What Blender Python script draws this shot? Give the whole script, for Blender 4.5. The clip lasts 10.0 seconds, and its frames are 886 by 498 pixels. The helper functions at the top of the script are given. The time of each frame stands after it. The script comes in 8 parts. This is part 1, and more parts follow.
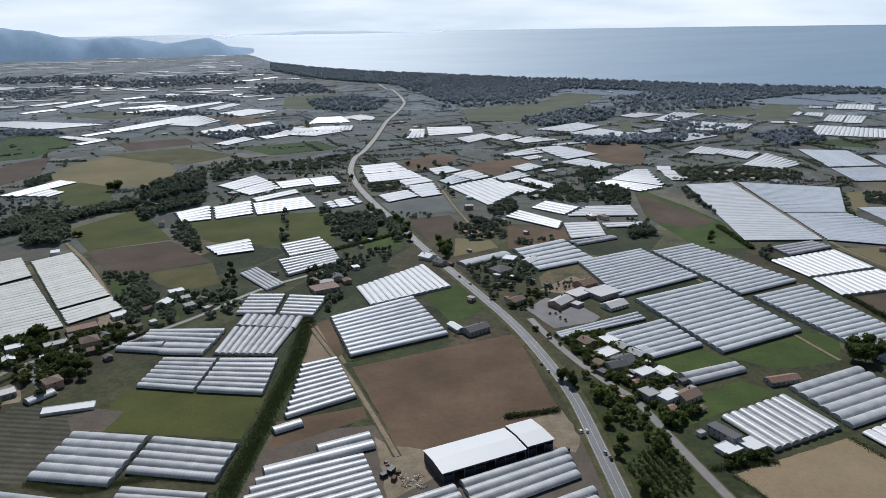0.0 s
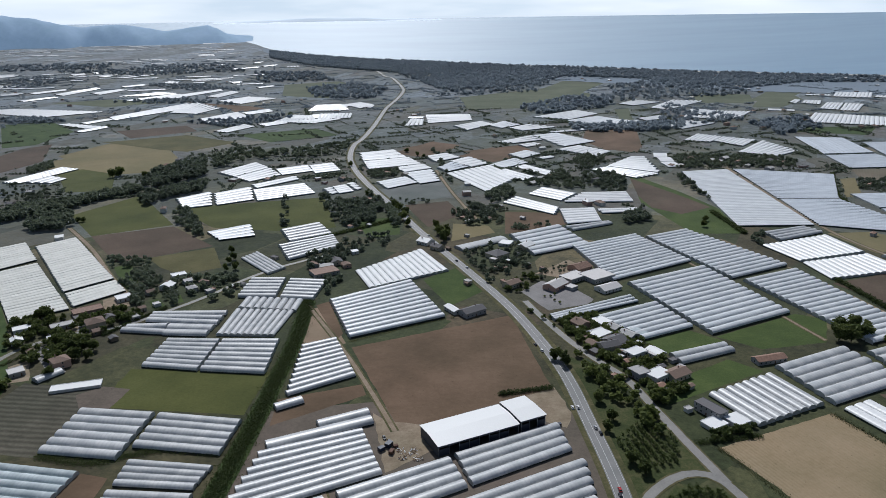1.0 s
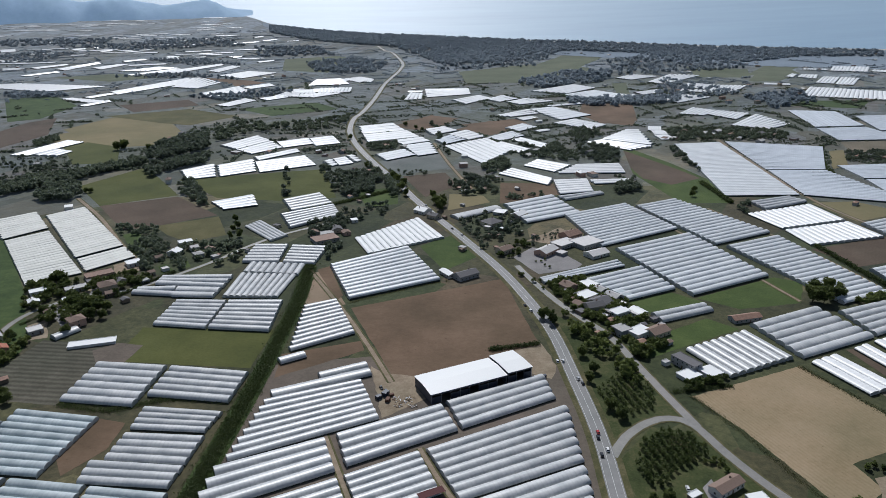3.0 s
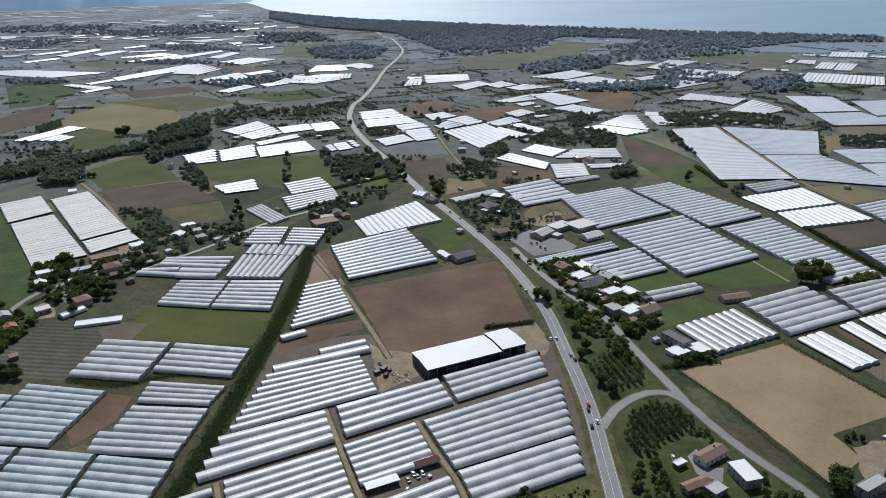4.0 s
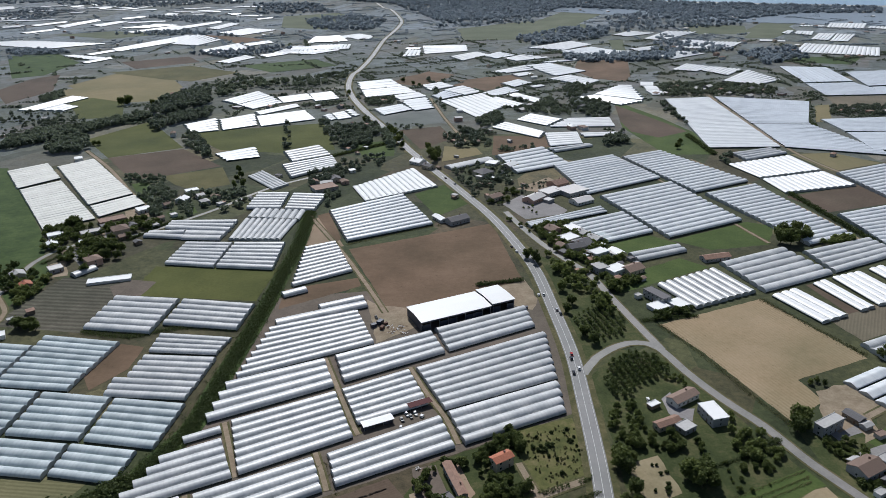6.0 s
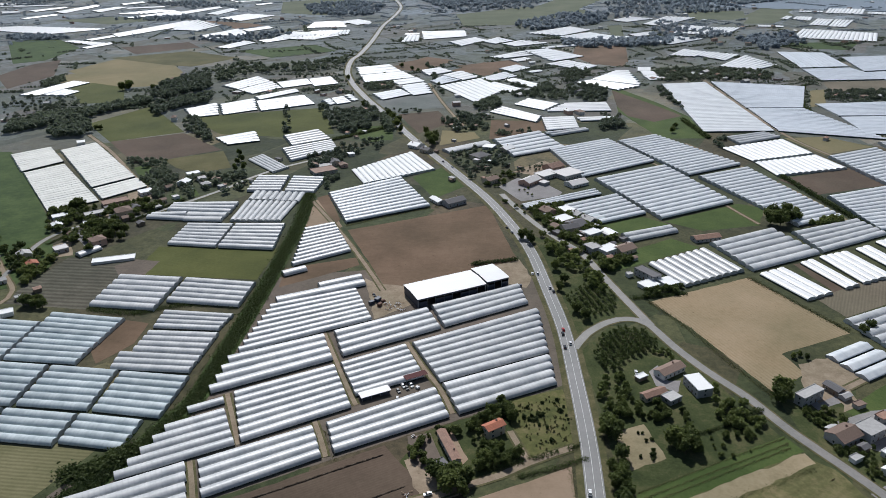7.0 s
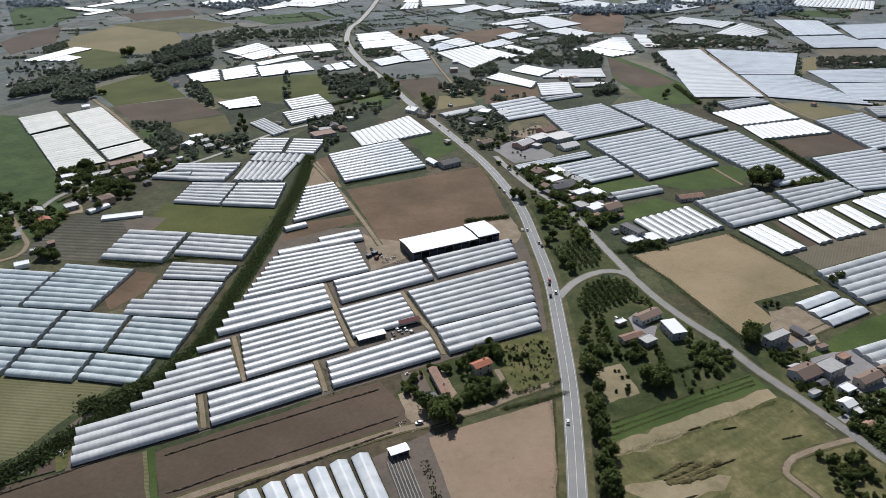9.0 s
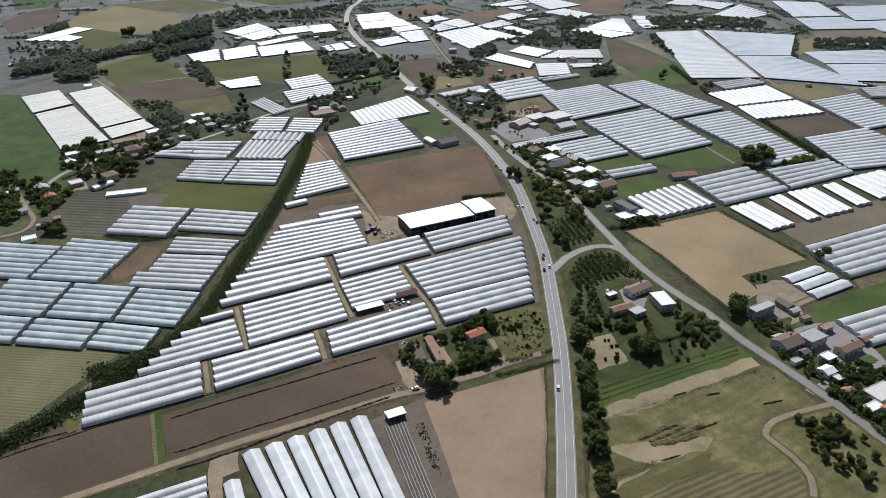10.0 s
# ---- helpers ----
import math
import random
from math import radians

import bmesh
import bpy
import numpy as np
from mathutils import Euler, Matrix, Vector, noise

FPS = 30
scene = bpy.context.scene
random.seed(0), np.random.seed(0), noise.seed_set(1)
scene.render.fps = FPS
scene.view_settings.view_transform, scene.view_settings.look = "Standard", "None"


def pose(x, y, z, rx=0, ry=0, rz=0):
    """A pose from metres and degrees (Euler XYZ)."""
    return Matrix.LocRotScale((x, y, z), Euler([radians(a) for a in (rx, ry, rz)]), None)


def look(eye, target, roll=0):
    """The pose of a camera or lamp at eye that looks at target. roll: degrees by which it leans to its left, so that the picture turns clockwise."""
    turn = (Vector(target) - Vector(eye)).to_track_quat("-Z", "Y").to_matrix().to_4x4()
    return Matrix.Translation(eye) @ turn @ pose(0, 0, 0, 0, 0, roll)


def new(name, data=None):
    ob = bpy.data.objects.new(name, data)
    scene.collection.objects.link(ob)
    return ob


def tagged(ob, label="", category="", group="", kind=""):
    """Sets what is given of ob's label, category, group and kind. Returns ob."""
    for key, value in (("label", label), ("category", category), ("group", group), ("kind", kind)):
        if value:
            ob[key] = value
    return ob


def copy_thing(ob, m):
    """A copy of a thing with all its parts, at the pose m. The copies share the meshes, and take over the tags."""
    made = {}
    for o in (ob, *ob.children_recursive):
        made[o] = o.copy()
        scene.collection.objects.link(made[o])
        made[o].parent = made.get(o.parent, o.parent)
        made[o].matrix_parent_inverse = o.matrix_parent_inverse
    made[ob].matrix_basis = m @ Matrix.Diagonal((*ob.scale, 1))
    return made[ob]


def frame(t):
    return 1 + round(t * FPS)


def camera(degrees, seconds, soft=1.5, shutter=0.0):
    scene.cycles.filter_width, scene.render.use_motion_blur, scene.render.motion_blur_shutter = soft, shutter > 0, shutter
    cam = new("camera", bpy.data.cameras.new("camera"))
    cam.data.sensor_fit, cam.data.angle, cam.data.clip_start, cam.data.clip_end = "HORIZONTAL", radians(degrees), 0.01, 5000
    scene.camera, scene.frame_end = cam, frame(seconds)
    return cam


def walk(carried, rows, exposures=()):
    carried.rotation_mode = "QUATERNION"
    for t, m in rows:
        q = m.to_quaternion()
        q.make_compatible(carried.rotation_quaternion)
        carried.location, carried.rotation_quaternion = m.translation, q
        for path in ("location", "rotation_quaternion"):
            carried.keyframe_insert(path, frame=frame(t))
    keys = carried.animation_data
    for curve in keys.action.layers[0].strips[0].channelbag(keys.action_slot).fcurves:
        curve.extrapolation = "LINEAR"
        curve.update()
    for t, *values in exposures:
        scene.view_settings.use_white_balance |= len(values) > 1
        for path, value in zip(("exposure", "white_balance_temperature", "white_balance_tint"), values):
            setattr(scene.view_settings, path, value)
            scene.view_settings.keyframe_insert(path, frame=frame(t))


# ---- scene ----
cam = camera(62.6, 10.0, soft=0.8)

PATH = [
    (0, (-0.766, -4.415, 240.341), (-0.778, -2.504, 239.752), -0.9),
    (0.5, (0.435, -10.99, 240.224), (0.423, -9.083, 239.62), -0.9),
    (1, (1.62, -18.349, 240.397), (1.608, -16.447, 239.778), -0.9),
    (1.5, (2.63, -26.459, 240.653), (2.618, -24.562, 240.019), -0.9),
    (2, (3.927, -34.059, 240.227), (3.915, -32.166, 239.58), -0.9),
    (2.5, (5.339, -41.439, 240.823), (5.325, -39.552, 240.16), -0.9),
    (4, (9.741, -63.28, 241.335), (9.723, -61.411, 240.623), -1.0),
    (4.5, (11.053, -70.493, 241.353), (11.034, -68.63, 240.626), -1.0),
    (5, (12.812, -77.386, 241.226), (12.791, -75.53, 240.482), -1.0),
    (5.5, (13.847, -84.229, 241.753), (13.827, -82.38, 240.991), -1.0),
    (7, (17.911, -105.839, 241.924), (17.89, -104.011, 241.113), -1.0),
    (7.5, (19.435, -113.322, 241.912), (19.413, -111.501, 241.085), -0.9),
    (8, (20.403, -120.502, 241.998), (20.382, -118.689, 241.153), -0.9),
    (8.5, (22.019, -127.815, 242.153), (21.996, -126.011, 241.29), -0.9),
    (9, (23.01, -135.122, 242.171), (22.987, -133.327, 241.29), -0.9),
    (9.5, (24.275, -142.364, 242.499), (24.252, -140.579, 241.598), -0.9),
    (10, (25.55, -149.665, 242.817), (25.526, -147.89, 241.895), -0.8),
]
walk(cam, [(t, look(eye, target, roll)) for t, eye, target, roll in PATH], [(0.0, -0.4, 6000, 10), (5.0, -0.15, 6050, 10), (10.0, 0.03, 6230, 10)])

# ---- world, sun ----
SUN_AZ, SUN_EL = -9.0, 48.0
sky_world = bpy.data.worlds.new("sky_world")
scene.world = sky_world
sky_world.use_nodes = True
wt = sky_world.node_tree
sky = wt.nodes.new("ShaderNodeTexSky")
sky.sky_type, sky.sun_disc = "NISHITA", False
sky.sun_elevation, sky.sun_rotation = radians(SUN_EL), radians(SUN_AZ)
sky.air_density, sky.dust_density, sky.ozone_density = 1.0, 0.6, 2.0
wt.nodes["Background"].inputs["Strength"].default_value = 0.05
# Bright haze and thin cloud low over the horizon, clearing upwards.
geo = wt.nodes.new("ShaderNodeTexCoord")
split = wt.nodes.new("ShaderNodeSeparateXYZ")
wt.links.new(geo.outputs["Generated"], split.inputs[0])
low = wt.nodes.new("ShaderNodeMapRange")
low.interpolation_type = "SMOOTHSTEP"
for key, value in (("From Min", 0.02), ("From Max", 0.26), ("To Min", 1.0), ("To Max", 0.06)):
    low.inputs[key].default_value = value
wt.links.new(split.outputs["Z"], low.inputs["Value"])
stretch = wt.nodes.new("ShaderNodeMapping")
stretch.inputs["Scale"].default_value = (2.2, 2.2, 16.0)
wt.links.new(geo.outputs["Generated"], stretch.inputs[0])
cloud = wt.nodes.new("ShaderNodeTexNoise")
cloud.inputs["Scale"].default_value, cloud.inputs["Detail"].default_value = 2.0, 5.0
wt.links.new(stretch.outputs[0], cloud.inputs["Vector"])
tone = wt.nodes.new("ShaderNodeValToRGB")
tone.color_ramp.elements[0].position, tone.color_ramp.elements[0].color = 0.35, (17.6, 20.0, 22.0, 1)
tone.color_ramp.elements[1].position, tone.color_ramp.elements[1].color = 0.65, (24.6, 25.6, 26.2, 1)
wt.links.new(cloud.outputs["Fac"], tone.inputs["Fac"])
# The haze scatters forwards: it is brightest on the sun's side and dims away from it.
facing = wt.nodes.new("ShaderNodeVectorMath")
facing.operation = "DOT_PRODUCT"
facing.inputs[1].default_value = (math.sin(radians(SUN_AZ)), math.cos(radians(SUN_AZ)), 0.0)
wt.links.new(geo.outputs["Generated"], facing.inputs[0])
ahead = wt.nodes.new("ShaderNodeMapRange")
ahead.interpolation_type = "SMOOTHSTEP"
for key, value in (("From Min", -0.7), ("From Max", 0.75), ("To Min", 0.3), ("To Max", 1.0)):
    ahead.inputs[key].default_value = value
wt.links.new(facing.outputs["Value"], ahead.inputs["Value"])
haze = wt.nodes.new("ShaderNodeVectorMath")
haze.operation = "SCALE"
wt.links.new(tone.outputs[0], haze.inputs[0])
wt.links.new(ahead.outputs[0], haze.inputs["Scale"])
veil = wt.nodes.new("ShaderNodeMix")
veil.data_type = "RGBA"
wt.links.new(low.outputs[0], veil.inputs[0])
wt.links.new(sky.outputs[0], veil.inputs[6])
wt.links.new(haze.outputs[0], veil.inputs[7])
wt.links.new(veil.outputs[2], wt.nodes["Background"].inputs["Color"])
sun_way = Vector((math.sin(radians(SUN_AZ)) * math.cos(radians(SUN_EL)), math.cos(radians(SUN_AZ)) * math.cos(radians(SUN_EL)), math.sin(radians(SUN_EL))))
sun = new("sun", bpy.data.lights.new("sun", "SUN"))
sun.data.energy, sun.data.angle, sun.data.color = 4.1, radians(0.53), (1.0, 0.97, 0.92)
sun.matrix_world = look(sun_way * 900, (0, 0, 0))


# ---- materials ----
def nodes_of(name):
    m = bpy.data.materials.new(name)
    m.use_nodes = True
    return m, m.node_tree, m.node_tree.nodes["Principled BSDF"]


def add(nt, kind, **values):
    n = nt.nodes.new(kind)
    for k, v in values.items():
        if k in n.inputs:
            n.inputs[k].default_value = v
    return n


def noise_of(nt, vector, scale, detail=4.0, rough=0.55):
    n = add(nt, "ShaderNodeTexNoise", Scale=scale, Detail=detail, Roughness=rough)
    nt.links.new(vector, n.inputs["Vector"])
    return n.outputs["Fac"]


def ramp_of(nt, fac, stops):
    n = nt.nodes.new("ShaderNodeValToRGB")
    el = n.color_ramp.elements
    while len(el) < len(stops):
        el.new(0.5)
    for e, (at, colour) in zip(el, stops):
        e.position, e.color = at, (*colour, 1)
    nt.links.new(fac, n.inputs["Fac"])
    return n.outputs["Color"]


def mix_of(nt, fac, a, b, how="MIX"):
    n = nt.nodes.new("ShaderNodeMix")
    n.data_type, n.blend_type = "RGBA", how
    for sock, val in ((n.inputs[0], fac), (n.inputs[6], a), (n.inputs[7], b)):
        if isinstance(val, (int, float)):
            sock.default_value = val
        elif isinstance(val, tuple):
            sock.default_value = (*val, 1)
        else:
            nt.links.new(val, sock)
    return n.outputs[2]


def maths(nt, op, a, b=0.0):
    n = nt.nodes.new("ShaderNodeMath")
    n.operation = op
    for sock, val in zip(n.inputs, (a, b)):
        if isinstance(val, (int, float)):
            sock.default_value = val
        else:
            nt.links.new(val, sock)
    return n.outputs[0]


def bump_of(nt, bsdf, height, strength, distance):
    b = add(nt, "ShaderNodeBump", Strength=strength, Distance=distance)
    nt.links.new(height, b.inputs["Height"])
    nt.links.new(b.outputs["Normal"], bsdf.inputs["Normal"])


def place_of(nt, turn=0.0):
    """World position, turned about z by degrees."""
    g = nt.nodes.new("ShaderNodeNewGeometry")
    if not turn:
        return g.outputs["Position"]
    r = nt.nodes.new("ShaderNodeVectorRotate")
    r.rotation_type = "Z_AXIS"
    r.inputs["Angle"].default_value = radians(turn)
    nt.links.new(g.outputs["Position"], r.inputs["Vector"])
    return r.outputs["Vector"]


def haze_sheen(bsdf, weight, spread=0.3):
    """Bluish sheen on stalks, leaves and clods seen low, added to stand in for haze."""
    bsdf.inputs["Sheen Weight"].default_value, bsdf.inputs["Sheen Roughness"].default_value = weight, spread
    bsdf.inputs["Sheen Tint"].default_value = (0.86, 0.92, 1.0, 1)


def earth(name, low, mid, high, grain=0.6, patch=0.03, stripe=0.0, turn=0.0, stripe_dark=0.75, rough=0.95, relief=0.35):
    """Soil, grass or stubble: patches, grain and, where stripe (metres) is set, rows that run along the turned y."""
    m, nt, bsdf = nodes_of(name)
    p = place_of(nt, turn)
    big, fine = noise_of(nt, p, patch, 5, 0.6), noise_of(nt, p, grain, 5, 0.7)
    c = ramp_of(nt, maths(nt, "ADD", maths(nt, "MULTIPLY", big, 0.62), maths(nt, "MULTIPLY", fine, 0.38)), [(0.34, low), (0.5, mid), (0.66, high)])
    spots = noise_of(nt, p, 0.42, 2, 0.5)
    c = mix_of(nt, 1.0, c, ramp_of(nt, spots, [(0.22, (0.7, 0.7, 0.68)), (0.34, (1.0, 1.0, 1.0))]), "MULTIPLY")
    wide_tone = noise_of(nt, p, 0.009, 4, 0.6)
    c = mix_of(nt, 1.0, c, ramp_of(nt, wide_tone, [(0.35, (0.85, 0.88, 0.84)), (0.65, (1.14, 1.1, 1.1))]), "MULTIPLY")
    height = fine
    if stripe:
        sep = nt.nodes.new("ShaderNodeSeparateXYZ")
        nt.links.new(p, sep.inputs[0])
        wob = maths(nt, "MULTIPLY", noise_of(nt, p, 0.15, 3), stripe * 0.5)
        wave = maths(nt, "SINE", maths(nt, "MULTIPLY", maths(nt, "ADD", sep.outputs["X"], wob), 2 * math.pi / stripe))
        fac = maths(nt, "MULTIPLY", maths(nt, "ADD", wave, 1.0), 0.5)
        dark = mix_of(nt, 1.0, c, (stripe_dark, stripe_dark, stripe_dark), "MULTIPLY")
        c = mix_of(nt, fac, dark, c)
        height = maths(nt, "ADD", maths(nt, "MULTIPLY", fac, 0.7), maths(nt, "MULTIPLY", fine, 0.5))
    nt.links.new(c, bsdf.inputs["Base Color"])
    bsdf.inputs["Roughness"].default_value = rough
    bsdf.inputs["Specular IOR Level"].default_value = 0.2
    haze_sheen(bsdf, 0.12)
    bump_of(nt, bsdf, height, relief, 0.5)
    return m


def film_cover(name, colour, shade, rough, rib=2.5, random_dark=0.12, through_part=0.1, gloss=0.6):
    """Plastic film or woven cover over hoops: dusty patches, hoop lines, one tone of its own for each span."""
    m, nt, bsdf = nodes_of(name)
    tc = nt.nodes.new("ShaderNodeTexCoord")
    p = place_of(nt)
    info = nt.nodes.new("ShaderNodeObjectInfo")
    dust = noise_of(nt, p, 0.11, 5, 0.6)
    c = mix_of(nt, ramp_of(nt, dust, [(0.38, (0, 0, 0)), (0.62, (1, 1, 1))]), shade, colour)
    tone = maths(nt, "SUBTRACT", 1.0, maths(nt, "MULTIPLY", info.outputs["Random"], random_dark))
    grey = nt.nodes.new("ShaderNodeCombineColor")
    for k in range(3):
        nt.links.new(tone, grey.inputs[k])
    c = mix_of(nt, 1.0, c, grey.outputs[0], "MULTIPLY")
    sep = nt.nodes.new("ShaderNodeSeparateXYZ")
    nt.links.new(tc.outputs["UV"], sep.inputs[0])
    wave = maths(nt, "POWER", maths(nt, "ABSOLUTE", maths(nt, "SINE", maths(nt, "MULTIPLY", sep.outputs["X"], math.pi / rib))), 0.35)
    c = mix_of(nt, maths(nt, "MULTIPLY", maths(nt, "SUBTRACT", 1.0, wave), 0.3), c, tuple(0.6 * v for v in shade))
    nt.links.new(c, bsdf.inputs["Base Color"])
    bsdf.inputs["Specular IOR Level"].default_value = gloss
    slack = noise_of(nt, p, 0.5, 3)
    nt.links.new(maths(nt, "ADD", rough - 0.08, maths(nt, "MULTIPLY", dust, 0.16)), bsdf.inputs["Roughness"])
    bump_of(nt, bsdf, maths(nt, "ADD", maths(nt, "MULTIPLY", slack, 0.6), maths(nt, "MULTIPLY", wave, -0.2)), 0.4, 0.2)
    # Thin sheet: part of the light goes through it.
    thin, both = nt.nodes.new("ShaderNodeBsdfTranslucent"), nt.nodes.new("ShaderNodeMixShader")
    nt.links.new(c, thin.inputs["Color"])
    both.inputs[0].default_value = through_part
    nt.links.new(bsdf.outputs[0], both.inputs[1])
    nt.links.new(thin.outputs[0], both.inputs[2])
    nt.links.new(both.outputs[0], nt.nodes["Material Output"].inputs["Surface"])
    return m


def plain(name, colour, rough=0.7, metal=0.0, var=0.15, scale=1.5, spec=0.4):
    """Paint, render, metal or timber with blotches and fine grain."""
    m, nt, bsdf = nodes_of(name)
    p = place_of(nt)
    info = nt.nodes.new("ShaderNodeObjectInfo")
    fac = maths(nt, "ADD", maths(nt, "MULTIPLY", noise_of(nt, p, scale, 4, 0.65), 0.7), maths(nt, "MULTIPLY", info.outputs["Random"], 0.3))
    c = ramp_of(nt, fac, [(0.25, tuple(v * (1 - var) for v in colour)), (0.75, tuple(min(0.95, v * (1 + var)) for v in colour))])
    nt.links.new(c, bsdf.inputs["Base Color"])
    bsdf.inputs["Roughness"].default_value, bsdf.inputs["Metallic"].default_value = rough, metal
    bsdf.inputs["Specular IOR Level"].default_value = spec
    bump_of(nt, bsdf, fac, 0.2, 0.05)
    return m


FILM = {
    "film": film_cover("film_cover", (0.74, 0.74, 0.735), (0.56, 0.575, 0.585), 0.38, random_dark=0.15, through_part=0.12),
    "clear": film_cover("weathered_clear_film", (0.65, 0.71, 0.725), (0.47, 0.535, 0.555), 0.36, random_dark=0.2, through_part=0.07),
    "wide": film_cover("wide_film_cover", (0.83, 0.85, 0.86), (0.66, 0.7, 0.735), 0.5, 9.0, 0.16, 0.12, 0.4),
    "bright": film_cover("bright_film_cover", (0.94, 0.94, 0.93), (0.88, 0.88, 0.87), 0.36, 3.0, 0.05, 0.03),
    "shade": film_cover("shade_film_cover", (0.77, 0.765, 0.71), (0.68, 0.675, 0.62), 0.55, 3.0, 0.1, 0.04, 0.35),
    "pale": film_cover("pale_film_cover", (0.84, 0.86, 0.87), (0.75, 0.77, 0.785), 0.4, 3.0, 0.1, 0.04),
    "low": film_cover("low_film_cover", (0.85, 0.865, 0.87), (0.72, 0.745, 0.765), 0.38, 3.0, 0.14, 0.1),
    "net": film_cover("net_cover", (0.68, 0.72, 0.77), (0.58, 0.62, 0.67), 0.4, 3.0, 0.12, 0.04),
}
# Side netting, near-black because shade between the spans is put into its colour.
SHADED_NET = plain("shaded_side_net", (0.035, 0.042, 0.036), 0.8)
END_WALL = plain("end_wall_film", (0.42, 0.44, 0.44), 0.5)
EARTH = {
    "soil": earth("bare_soil", (0.115, 0.077, 0.05), (0.145, 0.098, 0.064), (0.175, 0.122, 0.082), 0.25, 0.018),
    "plough": earth("ploughed_soil", (0.078, 0.057, 0.042), (0.102, 0.075, 0.055), (0.13, 0.098, 0.072), 0.4, 0.02, 1.6, 62, 0.98, relief=0.1),
    "furrow": earth("furrowed_field", (0.075, 0.072, 0.055), (0.105, 0.1, 0.075), (0.15, 0.14, 0.11), 0.5, 0.04, 5.2, 97, 0.6),
    "strips": earth("planted_strips", (0.08, 0.068, 0.058), (0.105, 0.09, 0.076), (0.14, 0.12, 0.1), 0.5, 0.05),
    "meadow": earth("meadow_grass", (0.056, 0.066, 0.018), (0.078, 0.087, 0.024), (0.1, 0.108, 0.034), 0.4, 0.02),
    # pasture covers the far plots, its green paled to paint in haze.
    "pasture": earth("hazed_pasture", (0.085, 0.1, 0.06), (0.115, 0.13, 0.082), (0.145, 0.155, 0.105), 0.2, 0.012),
    "lawn": earth("lush_grass", (0.042, 0.064, 0.018), (0.06, 0.09, 0.025), (0.088, 0.118, 0.036), 0.5, 0.03),
    "green": earth("weedy_plot", (0.06, 0.07, 0.024), (0.11, 0.112, 0.04), (0.19, 0.16, 0.08), 0.35, 0.09),
    "rough": earth("rough_pasture", (0.03, 0.052, 0.016), (0.052, 0.082, 0.025), (0.08, 0.112, 0.038), 0.18, 0.05),
    "stubble": earth("stubble_field", (0.23, 0.18, 0.105), (0.285, 0.222, 0.138), (0.325, 0.255, 0.168), 0.3, 0.02, 2.4, 159, 0.98),
    "tan": earth("dry_bare_field", (0.235, 0.172, 0.118), (0.285, 0.21, 0.15), (0.32, 0.24, 0.175), 0.2, 0.015),
    "sand": earth("sandy_track", (0.2, 0.165, 0.1), (0.28, 0.23, 0.145), (0.33, 0.275, 0.185), 0.4, 0.06),
    "hay": earth("mown_hay_field", (0.12, 0.118, 0.058), (0.15, 0.143, 0.074), (0.185, 0.172, 0.095), 0.4, 0.03, 2.4, 97, 0.96),
    "raked": earth("raked_field", (0.11, 0.1, 0.05), (0.15, 0.13, 0.066), (0.2, 0.165, 0.09), 0.4, 0.04, 3.4, 64, 0.6),
    "dry": earth("dry_grass_field", (0.068, 0.078, 0.03), (0.135, 0.128, 0.056), (0.25, 0.205, 0.11), 0.35, 0.05, 6.0, 58, 0.9),
    "straw": earth("straw_field", (0.16, 0.14, 0.075), (0.2, 0.17, 0.09), (0.235, 0.195, 0.11), 0.3, 0.012),
    "olive": earth("olive_field", (0.075, 0.07, 0.03), (0.1, 0.095, 0.04), (0.13, 0.115, 0.055), 0.4, 0.03),
    "fallow": earth("fallow_field", (0.12, 0.105, 0.075), (0.17, 0.145, 0.105), (0.2, 0.17, 0.125), 0.3, 0.02, 2.0, 30, 0.9),
    "net": earth("netted_field", (0.13, 0.14, 0.135), (0.16, 0.17, 0.165), (0.19, 0.2, 0.195), 0.3, 0.03),
    "dirt": earth("trodden_dirt", (0.2, 0.155, 0.11), (0.27, 0.215, 0.155), (0.34, 0.28, 0.21), 0.5, 0.12),
    "paving": earth("gravel_yard", (0.2, 0.19, 0.19), (0.25, 0.24, 0.24), (0.3, 0.29, 0.285), 0.7, 0.06),
    "garden": earth("garden_grass", (0.026, 0.038, 0.013), (0.054, 0.067, 0.024), (0.115, 0.105, 0.052), 0.6, 0.07),
    "soil2": earth("worked_grey_soil", (0.11, 0.092, 0.075), (0.14, 0.115, 0.095), (0.17, 0.14, 0.115), 0.4, 0.05),
    "verge": earth("road_verge", (0.055, 0.062, 0.026), (0.095, 0.09, 0.042), (0.17, 0.14, 0.08), 0.6, 0.1),
}
ASPHALT = earth("asphalt", (0.125, 0.125, 0.128), (0.155, 0.152, 0.154), (0.185, 0.18, 0.18), 0.8, 0.08, rough=0.85, relief=0.1)
LANE = earth("worn_asphalt", (0.15, 0.146, 0.138), (0.19, 0.184, 0.173), (0.23, 0.22, 0.205), 0.8, 0.1, rough=0.9, relief=0.15)
TRACK = earth("dirt_track", (0.2, 0.155, 0.11), (0.26, 0.205, 0.15), (0.32, 0.26, 0.2), 0.8, 0.15)
LINE = plain("road_paint", (0.5, 0.5, 0.49), 0.6, var=0.3)
for tar in (ASPHALT, LANE):
    b = tar.node_tree.nodes["Principled BSDF"]
    b.inputs["Roughness"].default_value, b.inputs["Specular IOR Level"].default_value = 0.55, 0.5


